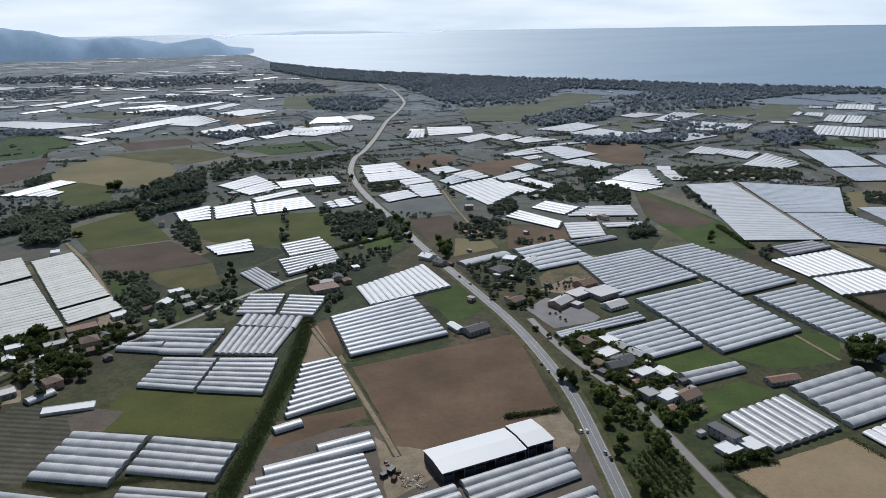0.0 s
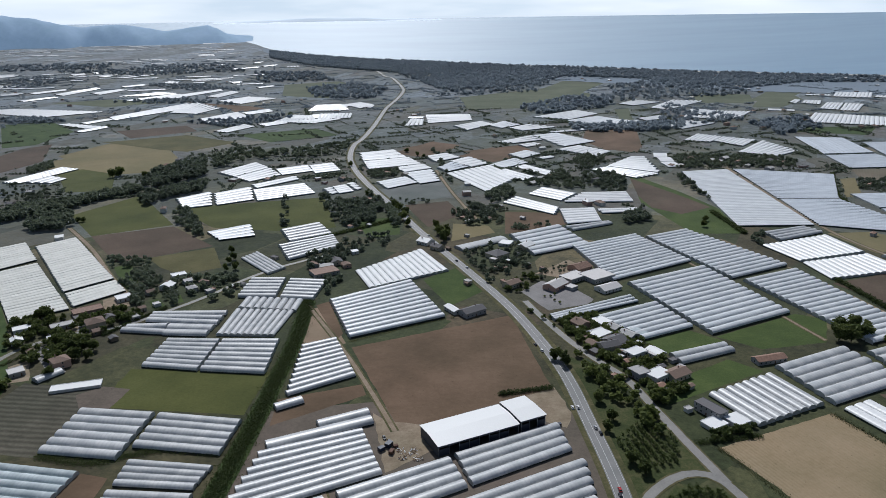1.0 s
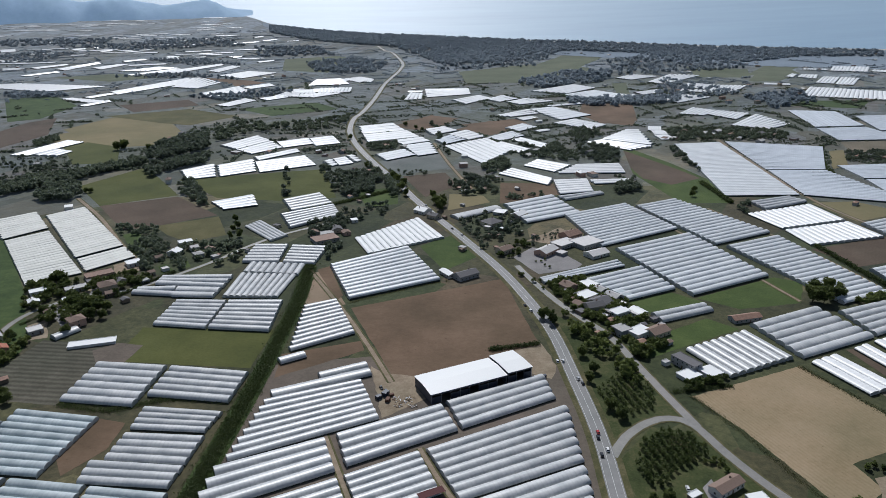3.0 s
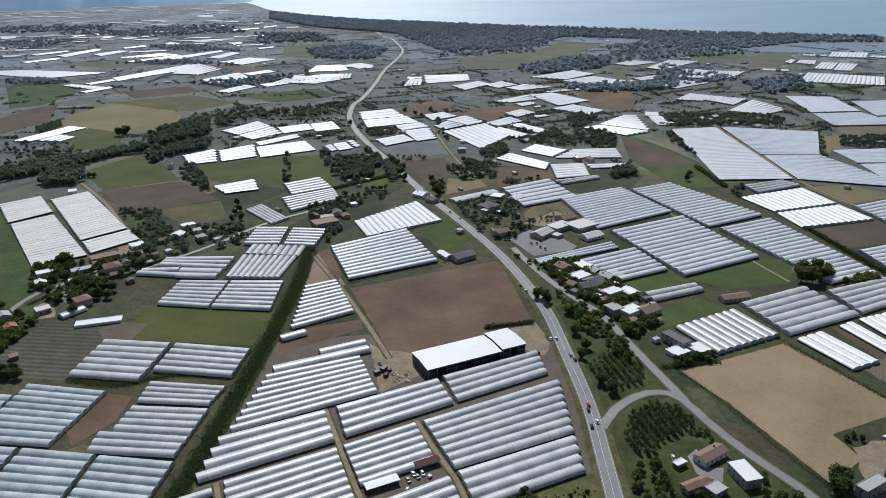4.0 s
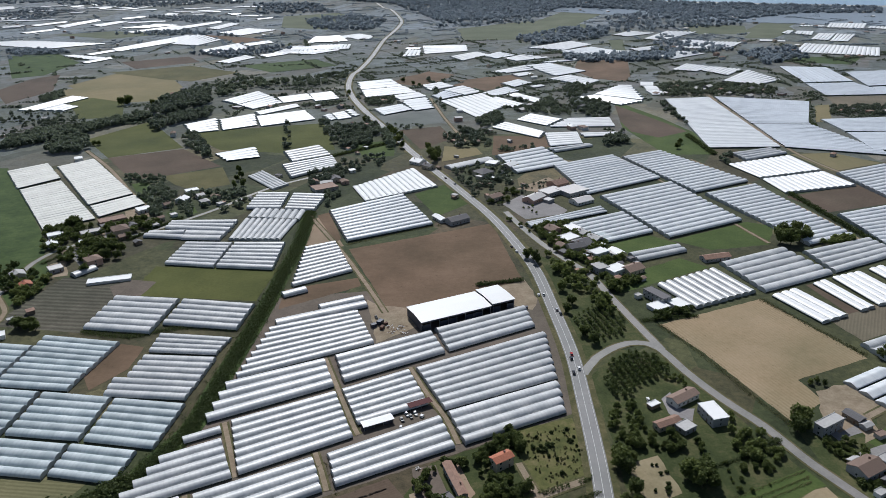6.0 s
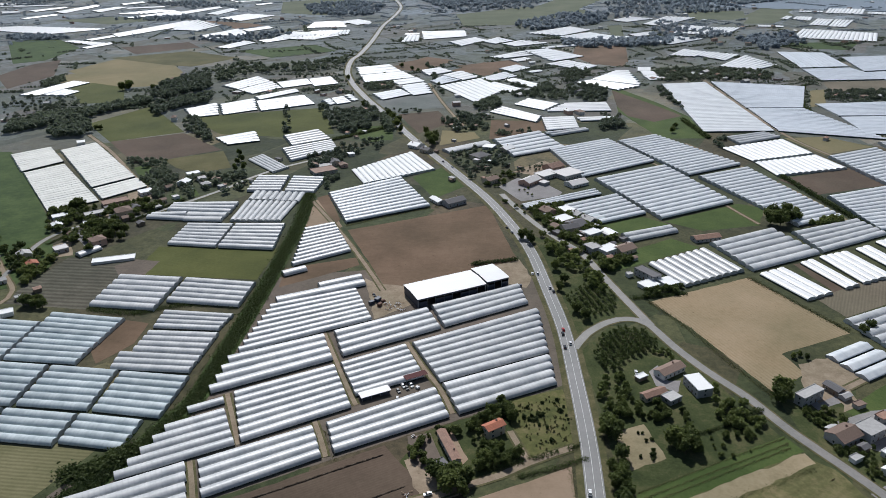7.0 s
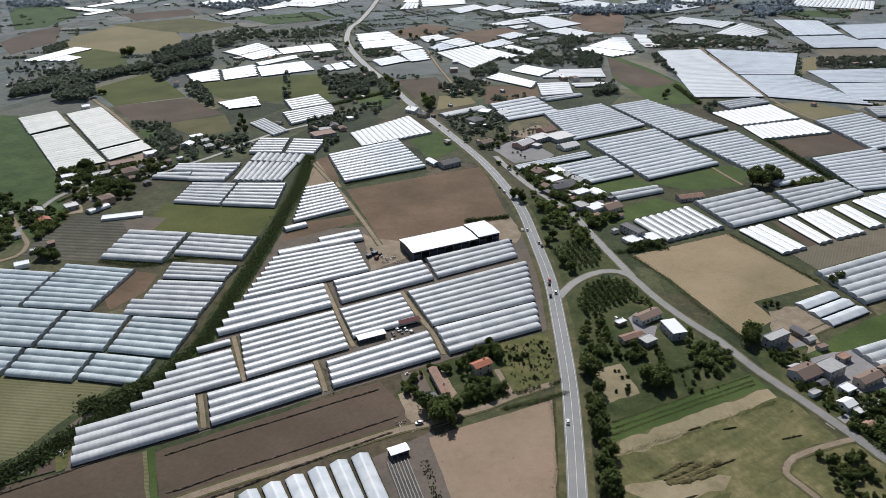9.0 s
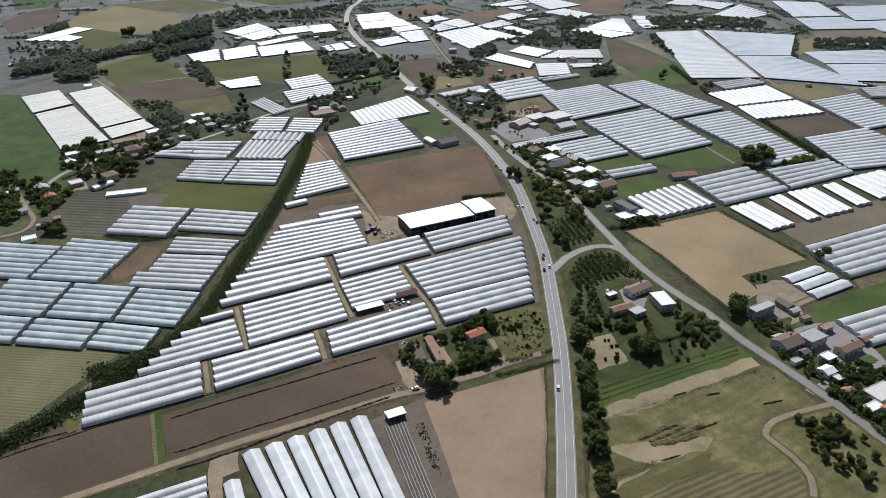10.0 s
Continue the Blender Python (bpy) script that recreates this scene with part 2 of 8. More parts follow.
def land_mat(name, sheen, pale=0.0):
    """The open country: plots of grass, fallow and soil in cells, grain on top; pale blends haze into the colour."""
    m, nt, bsdf = nodes_of(name)
    p = place_of(nt, 28)
    v = nt.nodes.new("ShaderNodeTexVoronoi")
    v.distance = "CHEBYCHEV"
    v.inputs["Scale"].default_value, v.inputs["Randomness"].default_value = 0.016, 0.8
    strip = nt.nodes.new("ShaderNodeMapping")
    strip.inputs["Scale"].default_value = (1.0, 0.5, 1.0)
    nt.links.new(p, strip.inputs[0])
    nt.links.new(strip.outputs[0], v.inputs["Vector"])
    pick = nt.nodes.new("ShaderNodeSeparateColor")
    nt.links.new(v.outputs["Color"], pick.inputs[0])
    c = ramp_of(nt, pick.outputs[0], [(0.0, (0.034, 0.042, 0.022)), (0.18, (0.056, 0.068, 0.032)), (0.34, (0.085, 0.075, 0.045)), (0.48, (0.034, 0.046, 0.022)), (0.62, (0.1, 0.078, 0.055)), (0.74, (0.05, 0.062, 0.03)), (0.88, (0.085, 0.088, 0.046)), (1.0, (0.17, 0.14, 0.09))])
    big, fine = noise_of(nt, p, 0.022, 6, 0.72), noise_of(nt, p, 0.22, 6, 0.75)
    c = mix_of(nt, 1.0, c, ramp_of(nt, big, [(0.32, (0.5, 0.55, 0.5)), (0.68, (1.35, 1.3, 1.2))]), "MULTIPLY")
    c = mix_of(nt, 1.0, c, ramp_of(nt, fine, [(0.3, (0.55, 0.6, 0.55)), (0.7, (1.45, 1.4, 1.35))]), "MULTIPLY")
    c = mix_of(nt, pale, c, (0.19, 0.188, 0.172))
    nt.links.new(c, bsdf.inputs["Base Color"])
    bsdf.inputs["Roughness"].default_value, bsdf.inputs["Specular IOR Level"].default_value = 0.9, 0.2
    haze_sheen(bsdf, *sheen)
    # Uneven sheen weight, so that the haze stand-in comes out patchy.
    cover = maths(nt, "MULTIPLY", maths(nt, "ADD", maths(nt, "MULTIPLY", pick.outputs[1], 0.7), 0.45), maths(nt, "MULTIPLY", maths(nt, "SUBTRACT", noise_of(nt, p, 0.04, 6, 0.8), 0.2), 3.2 * sheen[0]))
    nt.links.new(cover, bsdf.inputs["Sheen Weight"])
    bump_of(nt, bsdf, fine, 0.4, 0.5)
    return m


def sea_mat():
    m, nt, bsdf = nodes_of("sea_water")
    p = place_of(nt)
    mp = nt.nodes.new("ShaderNodeMapping")
    mp.inputs["Scale"].default_value = (0.0012, 0.006, 0.006)
    nt.links.new(p, mp.inputs[0])
    band = noise_of(nt, mp.outputs[0], 1.0, 4, 0.6)
    c = ramp_of(nt, band, [(0.35, (0.12, 0.27, 0.42)), (0.65, (0.17, 0.33, 0.48))])
    nt.links.new(c, bsdf.inputs["Base Color"])
    bsdf.inputs["Roughness"].default_value, bsdf.inputs["IOR"].default_value = 0.22, 1.33
    bsdf.inputs["Coat Weight"].default_value, bsdf.inputs["Coat Roughness"].default_value, bsdf.inputs["Coat IOR"].default_value = 1.0, 0.44, 1.7
    up = nt.nodes.new("ShaderNodeCombineXYZ")
    up.inputs[2].default_value = 1.0
    nt.links.new(up.outputs[0], bsdf.inputs["Normal"])
    return m


# ---- building blocks ----
def mesh_of(name, verts, faces, material, smooth=False):
    me = bpy.data.meshes.new(name)
    me.from_pydata(verts, [], faces)
    me.materials.append(material)
    if smooth:
        me.polygons.foreach_set("use_smooth", [True] * len(me.polygons))
    return me


def part(name, bm, material, parent, label=""):
    me = bpy.data.meshes.new(name)
    bm.to_mesh(me)
    bm.free()
    me.materials.append(material)
    ob = new(name, me)
    ob.parent = parent
    return tagged(ob, label)


def thing(name, x, y, z=0.0, turn=0.0):
    ob = new(name)
    ob.matrix_world = pose(x, y, z, 0, 0, turn)
    return ob


LAYER, PLOTS = [0.03], []


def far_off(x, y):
    """Beyond 2800 m the country is a backdrop: drawn in along the camera's sight lines and lifted to fit its view, so
    that 30 km fit into 4.7. Gives place and scale.
    """
    d = math.hypot(x, y + 20)
    if d < 2800:
        return Vector((x, y, 0)), 1.0
    near = d * (241 + 2800 * 0.0967) / (241 + d * 0.0967)
    k = near / d
    return Vector((x * k, -20 + (y + 20) * k, 241 * (1 - k))), k


def field(kind, corners, label=""):
    """A plot with its own cover, a hand's breadth proud of the open ground, with softly frayed edges."""
    LAYER[0] += 0.001
    z, ring = LAYER[0], []
    for (ax, ay), (bx, by) in zip(corners, corners[1:] + corners[:1]):
        far = math.hypot(bx - ax, by - ay)
        steps = max(1, int(far / 6))
        for k in range(steps):
            f = k / steps
            x, y = ax + (bx - ax) * f, ay + (by - ay) * f
            sway = (0.5 if k == 0 else 0.9) * (3.2 if kind in ("sand", "dirt", "dry") else 1.0)
            p, _ = far_off(x, y)
            ring.append((p.x + sway * noise.noise((x * 0.2, y * 0.2, 1)), p.y + sway * noise.noise((x * 0.2, y * 0.2, 7)), p.z + z))
    if kind not in ("garden", "rough", "soil2", "sand", "dirt", "paving"):
        PLOTS.append((corners, min(p[0] for p in corners), max(p[0] for p in corners), min(p[1] for p in corners), max(p[1] for p in corners)))
    ob = new("field", mesh_of("field", ring, [list(range(len(ring)))], EARTH[kind]))
    return tagged(ob, label or FIELD_LABEL.get(kind, "farm plot on the plain"), "field", kind="structure")


FIELD_LABEL = {
    "soil": "bare brown soil field, harrowed flat", "plough": "dark brown ploughed field with fine furrows", "furrow": "dark furrowed field with long straight beds",
    "meadow": "dark green meadow of even grass", "lawn": "bright green grass plot", "stubble": "pale straw-coloured stubble field", "tan": "dry tan bare field with few dark spots",
    "pasture": "far pasture, paled for haze", "raked": "raked stubble field with dry swaths", "hay": "mown green-yellow hay field with swaths", "dry": "dry yellowish grass field with worn patches", "rough": "dark green rough pasture",
    "garden": "garden ground of grass and weeds", "soil2": "grey-brown worked soil plot", "strips": "planted plot with pale film strips",
    "sand": "sandy bare strip of ground", "dirt": "trodden dirt yard", "paving": "grey gravel yard", "straw": "straw-yellow harvested field",
}


def spline(points, step):
    """Points on a smooth curve through the given ones."""
    out = []
    n = len(points)
    for i in range(n - 1):
        p0, p1, p2, p3 = (Vector((*points[min(max(j, 0), n - 1)], 0)) for j in (i - 1, i, i + 1, i + 2))
        steps = max(2, int((p2 - p1).length / step))
        for k in range(steps):
            t = k / steps
            out.append(0.5 * (2 * p1 + (p2 - p0) * t + (2 * p0 - 5 * p1 + 4 * p2 - p3) * t * t + (3 * p1 - p0 - 3 * p2 + p3) * t ** 3))
    out.append(Vector((*points[-1], 0)))
    return out


def ribbon(line, offset, width, z):
    verts, faces = [], []
    for i, p in enumerate(line):
        d = (line[min(i + 1, len(line) - 1)] - line[max(i - 1, 0)]).normalized()
        side = Vector((d.y, -d.x, 0))
        for s in (offset - width / 2, offset + width / 2):
            verts.append(tuple(p + side * s + Vector((0, 0, z))))
        if i:
            faces.append((2 * i - 2, 2 * i - 1, 2 * i + 1, 2 * i))
    return verts, faces


ROADS, RISE = [], [0.0]


def road(kind, width, points, label=""):
    line = [far_off(p.x, p.y)[0] for p in spline(points, 7)]
    ROADS.append((line, width))
    if kind == "main":
        v, f = ribbon(line, 0, width + 7, 0.24)
        tagged(new("road_verge", mesh_of("road_verge", v, f, EARTH["verge"])), "dry grass verge along the main road", "verge", kind="structure")
        v, f = ribbon(line, 0, width, 0.32)
        ob = tagged(new("road", mesh_of("road", v, f, ASPHALT)), "grey asphalt country road with white lines", "road", kind="structure")
        for off, w in ((-width / 2 + 0.8, 0.15), (width / 2 - 0.8, 0.15), (0, 0.2)):
            v, f = ribbon(line, off, w, 0.35)
            o = new("road_line", mesh_of("road_line", v, f, LINE))
            o.parent = ob
        return
    dirt = label == "track"
    RISE[0] += 0.0025
    v, f = ribbon(line, 0, width + 2.4, 0.18 + RISE[0])
    tagged(new("road_verge", mesh_of("road_verge", v, f, EARTH["verge"])), "narrow weedy verge of a farm lane", "verge", kind="structure")
    v, f = ribbon(line, 0, width, RISE[0] + (0.23 if dirt else 0.24))
    tagged(new("road", mesh_of("road", v, f, TRACK if dirt else LANE)), "sandy farm track" if dirt else "worn grey asphalt lane", "road", kind="structure")


STRIP_FILM = plain("bed_film", (0.19, 0.185, 0.178), 0.6)


def film_strip(a, b):
    """A narrow crop bed under film: a low rounded ridge."""
    p, q = Vector((*a, 0)), Vector((*b, 0))
    verts, faces, n = [], [], 24
    side = Vector(((q - p).y, -(q - p).x, 0)).normalized()
    for k in range(n + 1):
        c = p.lerp(q, k / n) + side * 0.12 * noise.noise((k * 0.7, p.x, 2))
        verts += [tuple(c + side * u + Vector((0, 0, h))) for u, h in ((-0.32, 0.03), (-0.2, 0.3), (0.2, 0.3), (0.32, 0.03))]
        if k:
            j = 4 * k
            faces += [(j - 4 + i, j - 3 + i, j + 1 + i, j + i) for i in range(3)]
    return tagged(new("film_strip", mesh_of("film_strip", verts, faces, STRIP_FILM)), "narrow crop bed under pale plastic film", "crop bed", "film-covered beds")


def span_mesh(a, b, width, wall, rise, seg, pitched=False, warp=None):
    """One vaulted span from a to b: upright sides, an arched cover, UV in metres along it."""
    ax = b - a
    ln = ax.length
    side = Vector((ax.y, -ax.x, 0)).normalized()
    arch = [(-0.5 * math.cos(math.pi * k / seg), math.sin(math.pi * k / seg)) for k in range(seg + 1)]
    if pitched:
        arch = [(-0.5 + k / seg, 1 - abs(2 * k / seg - 1) ** 1.15) for k in range(seg + 1)]
    prof = [(-0.5, 0.0)] + arch + [(0.5, 0.0)]
    prof = [(u * width, (wall + rise * v) if 0 < i < seg + 2 else 0.0) for i, (u, v) in enumerate(prof)]
    cuts = max(1, int(ln / 22))
    verts, faces, uv = [], [], []
    m = len(prof)
    for j in range(cuts + 1):
        c = a + ax * (j / cuts)
        dip = 0.06 * noise.noise((c.x * 0.1, c.y * 0.1, 3))
        for u, h in prof:
            verts.append(tuple(c + side * u + Vector((0, 0, h + dip if h else 0))))
    for j in range(cuts):
        for i in range(m - 1):
            k = j * m + i
            faces.append((k, k + 1, k + m + 1, k + m))
            x0, x1 = ln * j / cuts, ln * (j + 1) / cuts
            uv += [x0, i, x0, i + 1, x1, i + 1, x1, i]
    if warp:
        verts = [warp(v) for v in verts]
    ends = [[tuple(p + side * u + Vector((0, 0, h))) for u, h in prof] for p in (a, b)]
    return verts, faces, uv, ends


QUADS = []


def greenhouse(p0, p1, p2, p3, spans, style, far=False, label=""):
    """A block of vaulted spans side by side, all running from the edge p0-p3 to the edge p1-p2."""
    q = [Vector((*p, 0)) for p in (p0, p1, p2, p3)]
    mid = sum(q, Vector()) / 4
    # Far blocks take a whiter film: glare off distant covers put into the colour.
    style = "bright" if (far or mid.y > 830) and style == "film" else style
    top = new("greenhouse")
    top.location, size = far_off(mid.x, mid.y)
    tagged(top, label or GREENHOUSE_LABEL[style], "greenhouse", "greenhouses on the plain")
    ax = ((q[1] - q[0]) + (q[2] - q[3])).normalized()
    across = Vector((-ax.y, ax.x, 0))
    pitch = (abs((q[3] - q[0]).dot(across)) + abs((q[2] - q[1]).dot(across))) / 2 / spans
    width = pitch * {"film": 0.93, "clear": 0.93, "wide": 0.88, "shade": 0.985, "pale": 0.98, "net": 0.98, "low": 0.86}.get(style, 0.95)
    rise = min(2.6, pitch * 0.32) * {"wide": 0.6, "net": 0.22, "shade": 0.3, "bright": 0.6, "pale": 0.3, "low": 0.85}.get(style, 1.0)
    wall = {"film": 0.95, "clear": 0.95, "wide": 1.2, "shade": 1.5, "net": 1.7, "pale": 1.7, "low": 1.5}.get(style, 1.2)
    QUADS.append(([(v.x, v.y) for v in q], mid, max((v - mid).length for v in q)))
    warp = None
    if size < 1:
        def warp(v):
            p, k = far_off(v[0] + mid.x, v[1] + mid.y)
            return (p.x - top.location.x, p.y - top.location.y, p.z - top.location.z + v[2] * k)
    for k in range(spans):
        f = (k + 0.5) / spans
        slim = 0.9 if style == "shade" and (k * 7 + spans) % 5 == 0 else 1.0
        a, b = q[0].lerp(q[3], f) - mid, q[1].lerp(q[2], f) - mid
        jit = 0.35 * (random.random() - 0.5)
        a, b = a + ax * (jit + 0.9), b + ax * (jit - 0.9)
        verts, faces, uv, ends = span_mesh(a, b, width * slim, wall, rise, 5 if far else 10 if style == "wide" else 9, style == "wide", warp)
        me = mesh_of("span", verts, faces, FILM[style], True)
        me.materials.append(SHADED_NET)
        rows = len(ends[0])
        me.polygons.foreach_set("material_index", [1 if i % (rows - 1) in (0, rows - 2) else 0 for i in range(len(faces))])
        me.uv_layers.new(name="UVMap").data.foreach_set("uv", uv)
        ob = new("span", me)
        ob.parent = top
        if not far:
            for e in ends:
                w = new("end_wall", mesh_of("end_wall", e, [list(range(len(e)))], END_WALL))
                w.parent = ob
    return top


GREENHOUSE_LABEL = {
    "low": "low white film tunnel greenhouse with dark open gutters",
    "clear": "weathered bluish clear-film tunnel greenhouse of vaulted spans", "pale": "pale white film greenhouse block with long level spans",
    "film": "white plastic-film tunnel greenhouse of vaulted spans side by side", "wide": "wide white plastic-film greenhouse with broad vaulted spans",
    "bright": "bright white film greenhouse with narrow vaulted spans", "shade": "cream-white shaded greenhouse block with long low spans", "net": "grey-blue netted greenhouse block over level fields",
}


# ---- the plain, the sea and the distance ----
def polar(az, d, z=0.0):
    p, k = far_off(d * math.sin(radians(az)), d * math.cos(radians(az)) - 20)
    return (p.x, p.y, p.z + z * k)


RINGS = [500, 900, 1300, 1700, 2200, 2800, 3100, 3500, 4000, 4600, 5400, 6500, 8000, 10000, 14000, 20000, 30500]
verts, faces = [(0, -20, 0)], []
for i in range(180):
    verts += [polar(2 * i, d) for d in RINGS]
for i in range(180):
    a, b, n = 1 + i * len(RINGS), 1 + (i + 1) % 180 * len(RINGS), len(RINGS)
    faces.append((0, b, a))
    faces += [(a + k, b + k, b + k + 1, a + k + 1) for k in range(n - 1)]
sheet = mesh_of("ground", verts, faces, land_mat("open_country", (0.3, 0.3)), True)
# Farther rings of the same land, each with more haze in colour and sheen.
for far_name, far_sheen, far_haze in (("hazed_mid_country", (0.8, 0.3), 0.25), ("hazed_lowland", (1.0, 0.35), 0.45), ("hazed_coast_country", (1.0, 0.45), 0.6)):
    sheet.materials.append(land_mat(far_name, far_sheen, far_haze))
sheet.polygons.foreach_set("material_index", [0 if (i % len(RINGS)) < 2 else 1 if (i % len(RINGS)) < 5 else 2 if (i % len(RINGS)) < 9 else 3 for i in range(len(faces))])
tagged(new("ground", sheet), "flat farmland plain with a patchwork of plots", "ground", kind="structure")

# The shore: bearing in degrees and distance in metres.
SHORE = [(-40, 14000), (-24, 12500), (-18, 10500), (-16.2, 9300), (-15.2, 7900), (-14.6, 7150), (-14.0, 6600), (-13.4, 5885), (-12.2, 5176), (-9.7, 4633), (-6.4, 4169), (-0.2, 3748), (4.8, 3487), (9.1, 3389), (17.3, 3172), (21.2, 3115), (24.8, 3101), (30.5, 3116), (50, 3500)]


def shore_at(az):
    for (a0, d0), (a1, d1) in zip(SHORE, SHORE[1:]):
        if az <= a1:
            return d0 + (d1 - d0) * (az - a0) / (a1 - a0)
    return SHORE[-1][1]


def shore_sheet(name, near, far, z, material, start=-40):
    verts, faces, n, m = [], [], 0, 14
    for i in range(261):
        az = start + (50 - start) * i / 260
        d0 = shore_at(az) + 18 * noise.noise((az * 1.7, 2, 0))
        for k in range(m):
            f = k / (m - 1)
            d = d0 + near + (far if far < 1000 else (30500 - d0) * f * f) * (f if far < 1000 else 1)
            verts.append(polar(az, d, z))
        if i:
            a, b = (i - 1) * m, i * m
            faces += [(a + k, a + k + 1, b + k + 1, b + k) for k in range(m - 1)]
    return mesh_of(name, verts, faces, material, True)


tagged(new("water", shore_sheet("water", 0, 30500, 2.0, sea_mat())), "calm blue sea with a pale sheen", "sea", kind="structure")
tagged(new("beach", shore_sheet("beach", -45, 60, 1.5, plain("pale_sand", (0.5, 0.46, 0.4), 0.9))), "narrow pale sand beach along the shore", "beach", kind="structure")

# Coastal ground with distance haze put into its blue tint and strong sheen.
COAST = earth("hazed_coastal_scrub", (0.1, 0.125, 0.14), (0.125, 0.15, 0.165), (0.15, 0.175, 0.185), 0.2, 0.02)
haze_sheen(COAST.node_tree.nodes["Principled BSDF"], 1.0, 0.4)
tagged(new("verge", shore_sheet("verge", -700, 660, 0.8, COAST, -13.5)), "wooded ground behind the beach, blued for haze", "ground", kind="structure")


def ridge(name, profile, d, deep, material, label):
    """A far range of hills: crest heights by bearing, slopes with spurs and gullies."""
    verts, faces, m = [], [], 15
    az0, az1 = profile[0][0], profile[-1][0]
    n = int((az1 - az0) * 9)
    for i in range(n + 1):
        az = az0 + (az1 - az0) * i / n
        top = 0.76 * np.interp(az, [p[0] for p in profile], [p[1] for p in profile])
        for k in range(m):
            f = k / (m - 1)
            bell = math.sin(math.pi * min(1, f * 1.0)) ** 0.8
            h = top * bell * (1 + 0.22 * (noise.fractal((az * 0.8, f * 3, 5), 1.0, 2.0, 4)) * (1 - bell * 0.6))
            verts.append(polar(az, d + deep * (f - 0.5) + 500 * noise.noise((az * 0.5, f, 2)), max(0, h)))
        if i:
            a, b = (i - 1) * m, i * m
            faces += [(a + k, a + k + 1, b + k + 1, b + k) for k in range(m - 1)]
    return tagged(new(name, mesh_of(name, verts, faces, material, True)), label, "hills", kind="structure")


# Haze on the hills is put into bluish base colours and added emission.
HILL = earth("hazed_hill_cover", (0.16, 0.22, 0.29), (0.2, 0.27, 0.345), (0.24, 0.31, 0.38), 0.05, 0.006, relief=0.2)
PALE = earth("hazed_far_ridge_cover", (0.32, 0.4, 0.48), (0.36, 0.44, 0.52), (0.4, 0.48, 0.55), 0.05, 0.004, relief=0.1)
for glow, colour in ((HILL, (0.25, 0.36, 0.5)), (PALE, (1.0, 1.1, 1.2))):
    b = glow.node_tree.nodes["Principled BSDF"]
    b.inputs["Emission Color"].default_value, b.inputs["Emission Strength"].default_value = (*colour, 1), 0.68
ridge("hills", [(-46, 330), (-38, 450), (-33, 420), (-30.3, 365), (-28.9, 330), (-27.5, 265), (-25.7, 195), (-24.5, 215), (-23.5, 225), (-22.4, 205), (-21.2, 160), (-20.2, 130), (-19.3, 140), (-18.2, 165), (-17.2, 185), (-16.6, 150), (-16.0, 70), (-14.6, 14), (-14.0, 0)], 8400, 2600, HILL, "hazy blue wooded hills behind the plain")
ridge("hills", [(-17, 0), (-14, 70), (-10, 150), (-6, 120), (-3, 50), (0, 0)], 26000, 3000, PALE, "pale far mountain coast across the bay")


# ---- woods and hedges ----
def leaf_mat(name, dark, light, sheen=0.1):
    m, nt, bsdf = nodes_of(name)
    info, geo = nt.nodes.new("ShaderNodeObjectInfo"), nt.nodes.new("ShaderNodeNewGeometry")
    fac = maths(nt, "ADD", maths(nt, "MULTIPLY", info.outputs["Random"], 0.45), maths(nt, "MULTIPLY", geo.outputs["Random Per Island"], 0.35))
    fac = maths(nt, "ADD", fac, maths(nt, "MULTIPLY", noise_of(nt, geo.outputs["Position"], 1.2, 3), 0.2))
    c = ramp_of(nt, fac, [(0.1, dark), (0.9, light)])
    nt.links.new(c, bsdf.inputs["Base Color"])
    bsdf.inputs["Roughness"].default_value, bsdf.inputs["Specular IOR Level"].default_value = 0.75, 0.25
    haze_sheen(bsdf, sheen)
    # Leaves are thin: sunlight from behind shines through them.
    thin, both = nt.nodes.new("ShaderNodeBsdfTranslucent"), nt.nodes.new("ShaderNodeMixShader")
    nt.links.new(c, thin.inputs["Color"])
    both.inputs[0].default_value = 0.42
    nt.links.new(bsdf.outputs[0], both.inputs[1])
    nt.links.new(thin.outputs[0], both.inputs[2])
    nt.links.new(both.outputs[0], nt.nodes["Material Output"].inputs["Surface"])
    return m


LEAF = leaf_mat("tree_leaves", (0.045, 0.068, 0.02), (0.19, 0.225, 0.068))
SHRUB = leaf_mat("shrub_leaves", (0.032, 0.052, 0.016), (0.115, 0.145, 0.05))
WEED = leaf_mat("dry_weeds", (0.08, 0.09, 0.034), (0.21, 0.2, 0.09))
# Mid and far leaves carry distance haze in their paler colours and sheen.
MID_HAZE_LEAF = leaf_mat("hazed_mid_woods", (0.095, 0.118, 0.085), (0.2, 0.235, 0.15), 0.9)
FAR_HAZE_LEAF = leaf_mat("hazed_far_woods", (0.26, 0.305, 0.345), (0.35, 0.395, 0.43), 1.0)
BARK = plain("bark", (0.07, 0.055, 0.042), 0.9)
SPRAY = np.array([(-1, -0.55, 0), (0.9, -0.7, 0.15), (1, 0.6, -0.1), (-0.8, 0.75, 0.2)], float)
rng = np.random.default_rng(7)


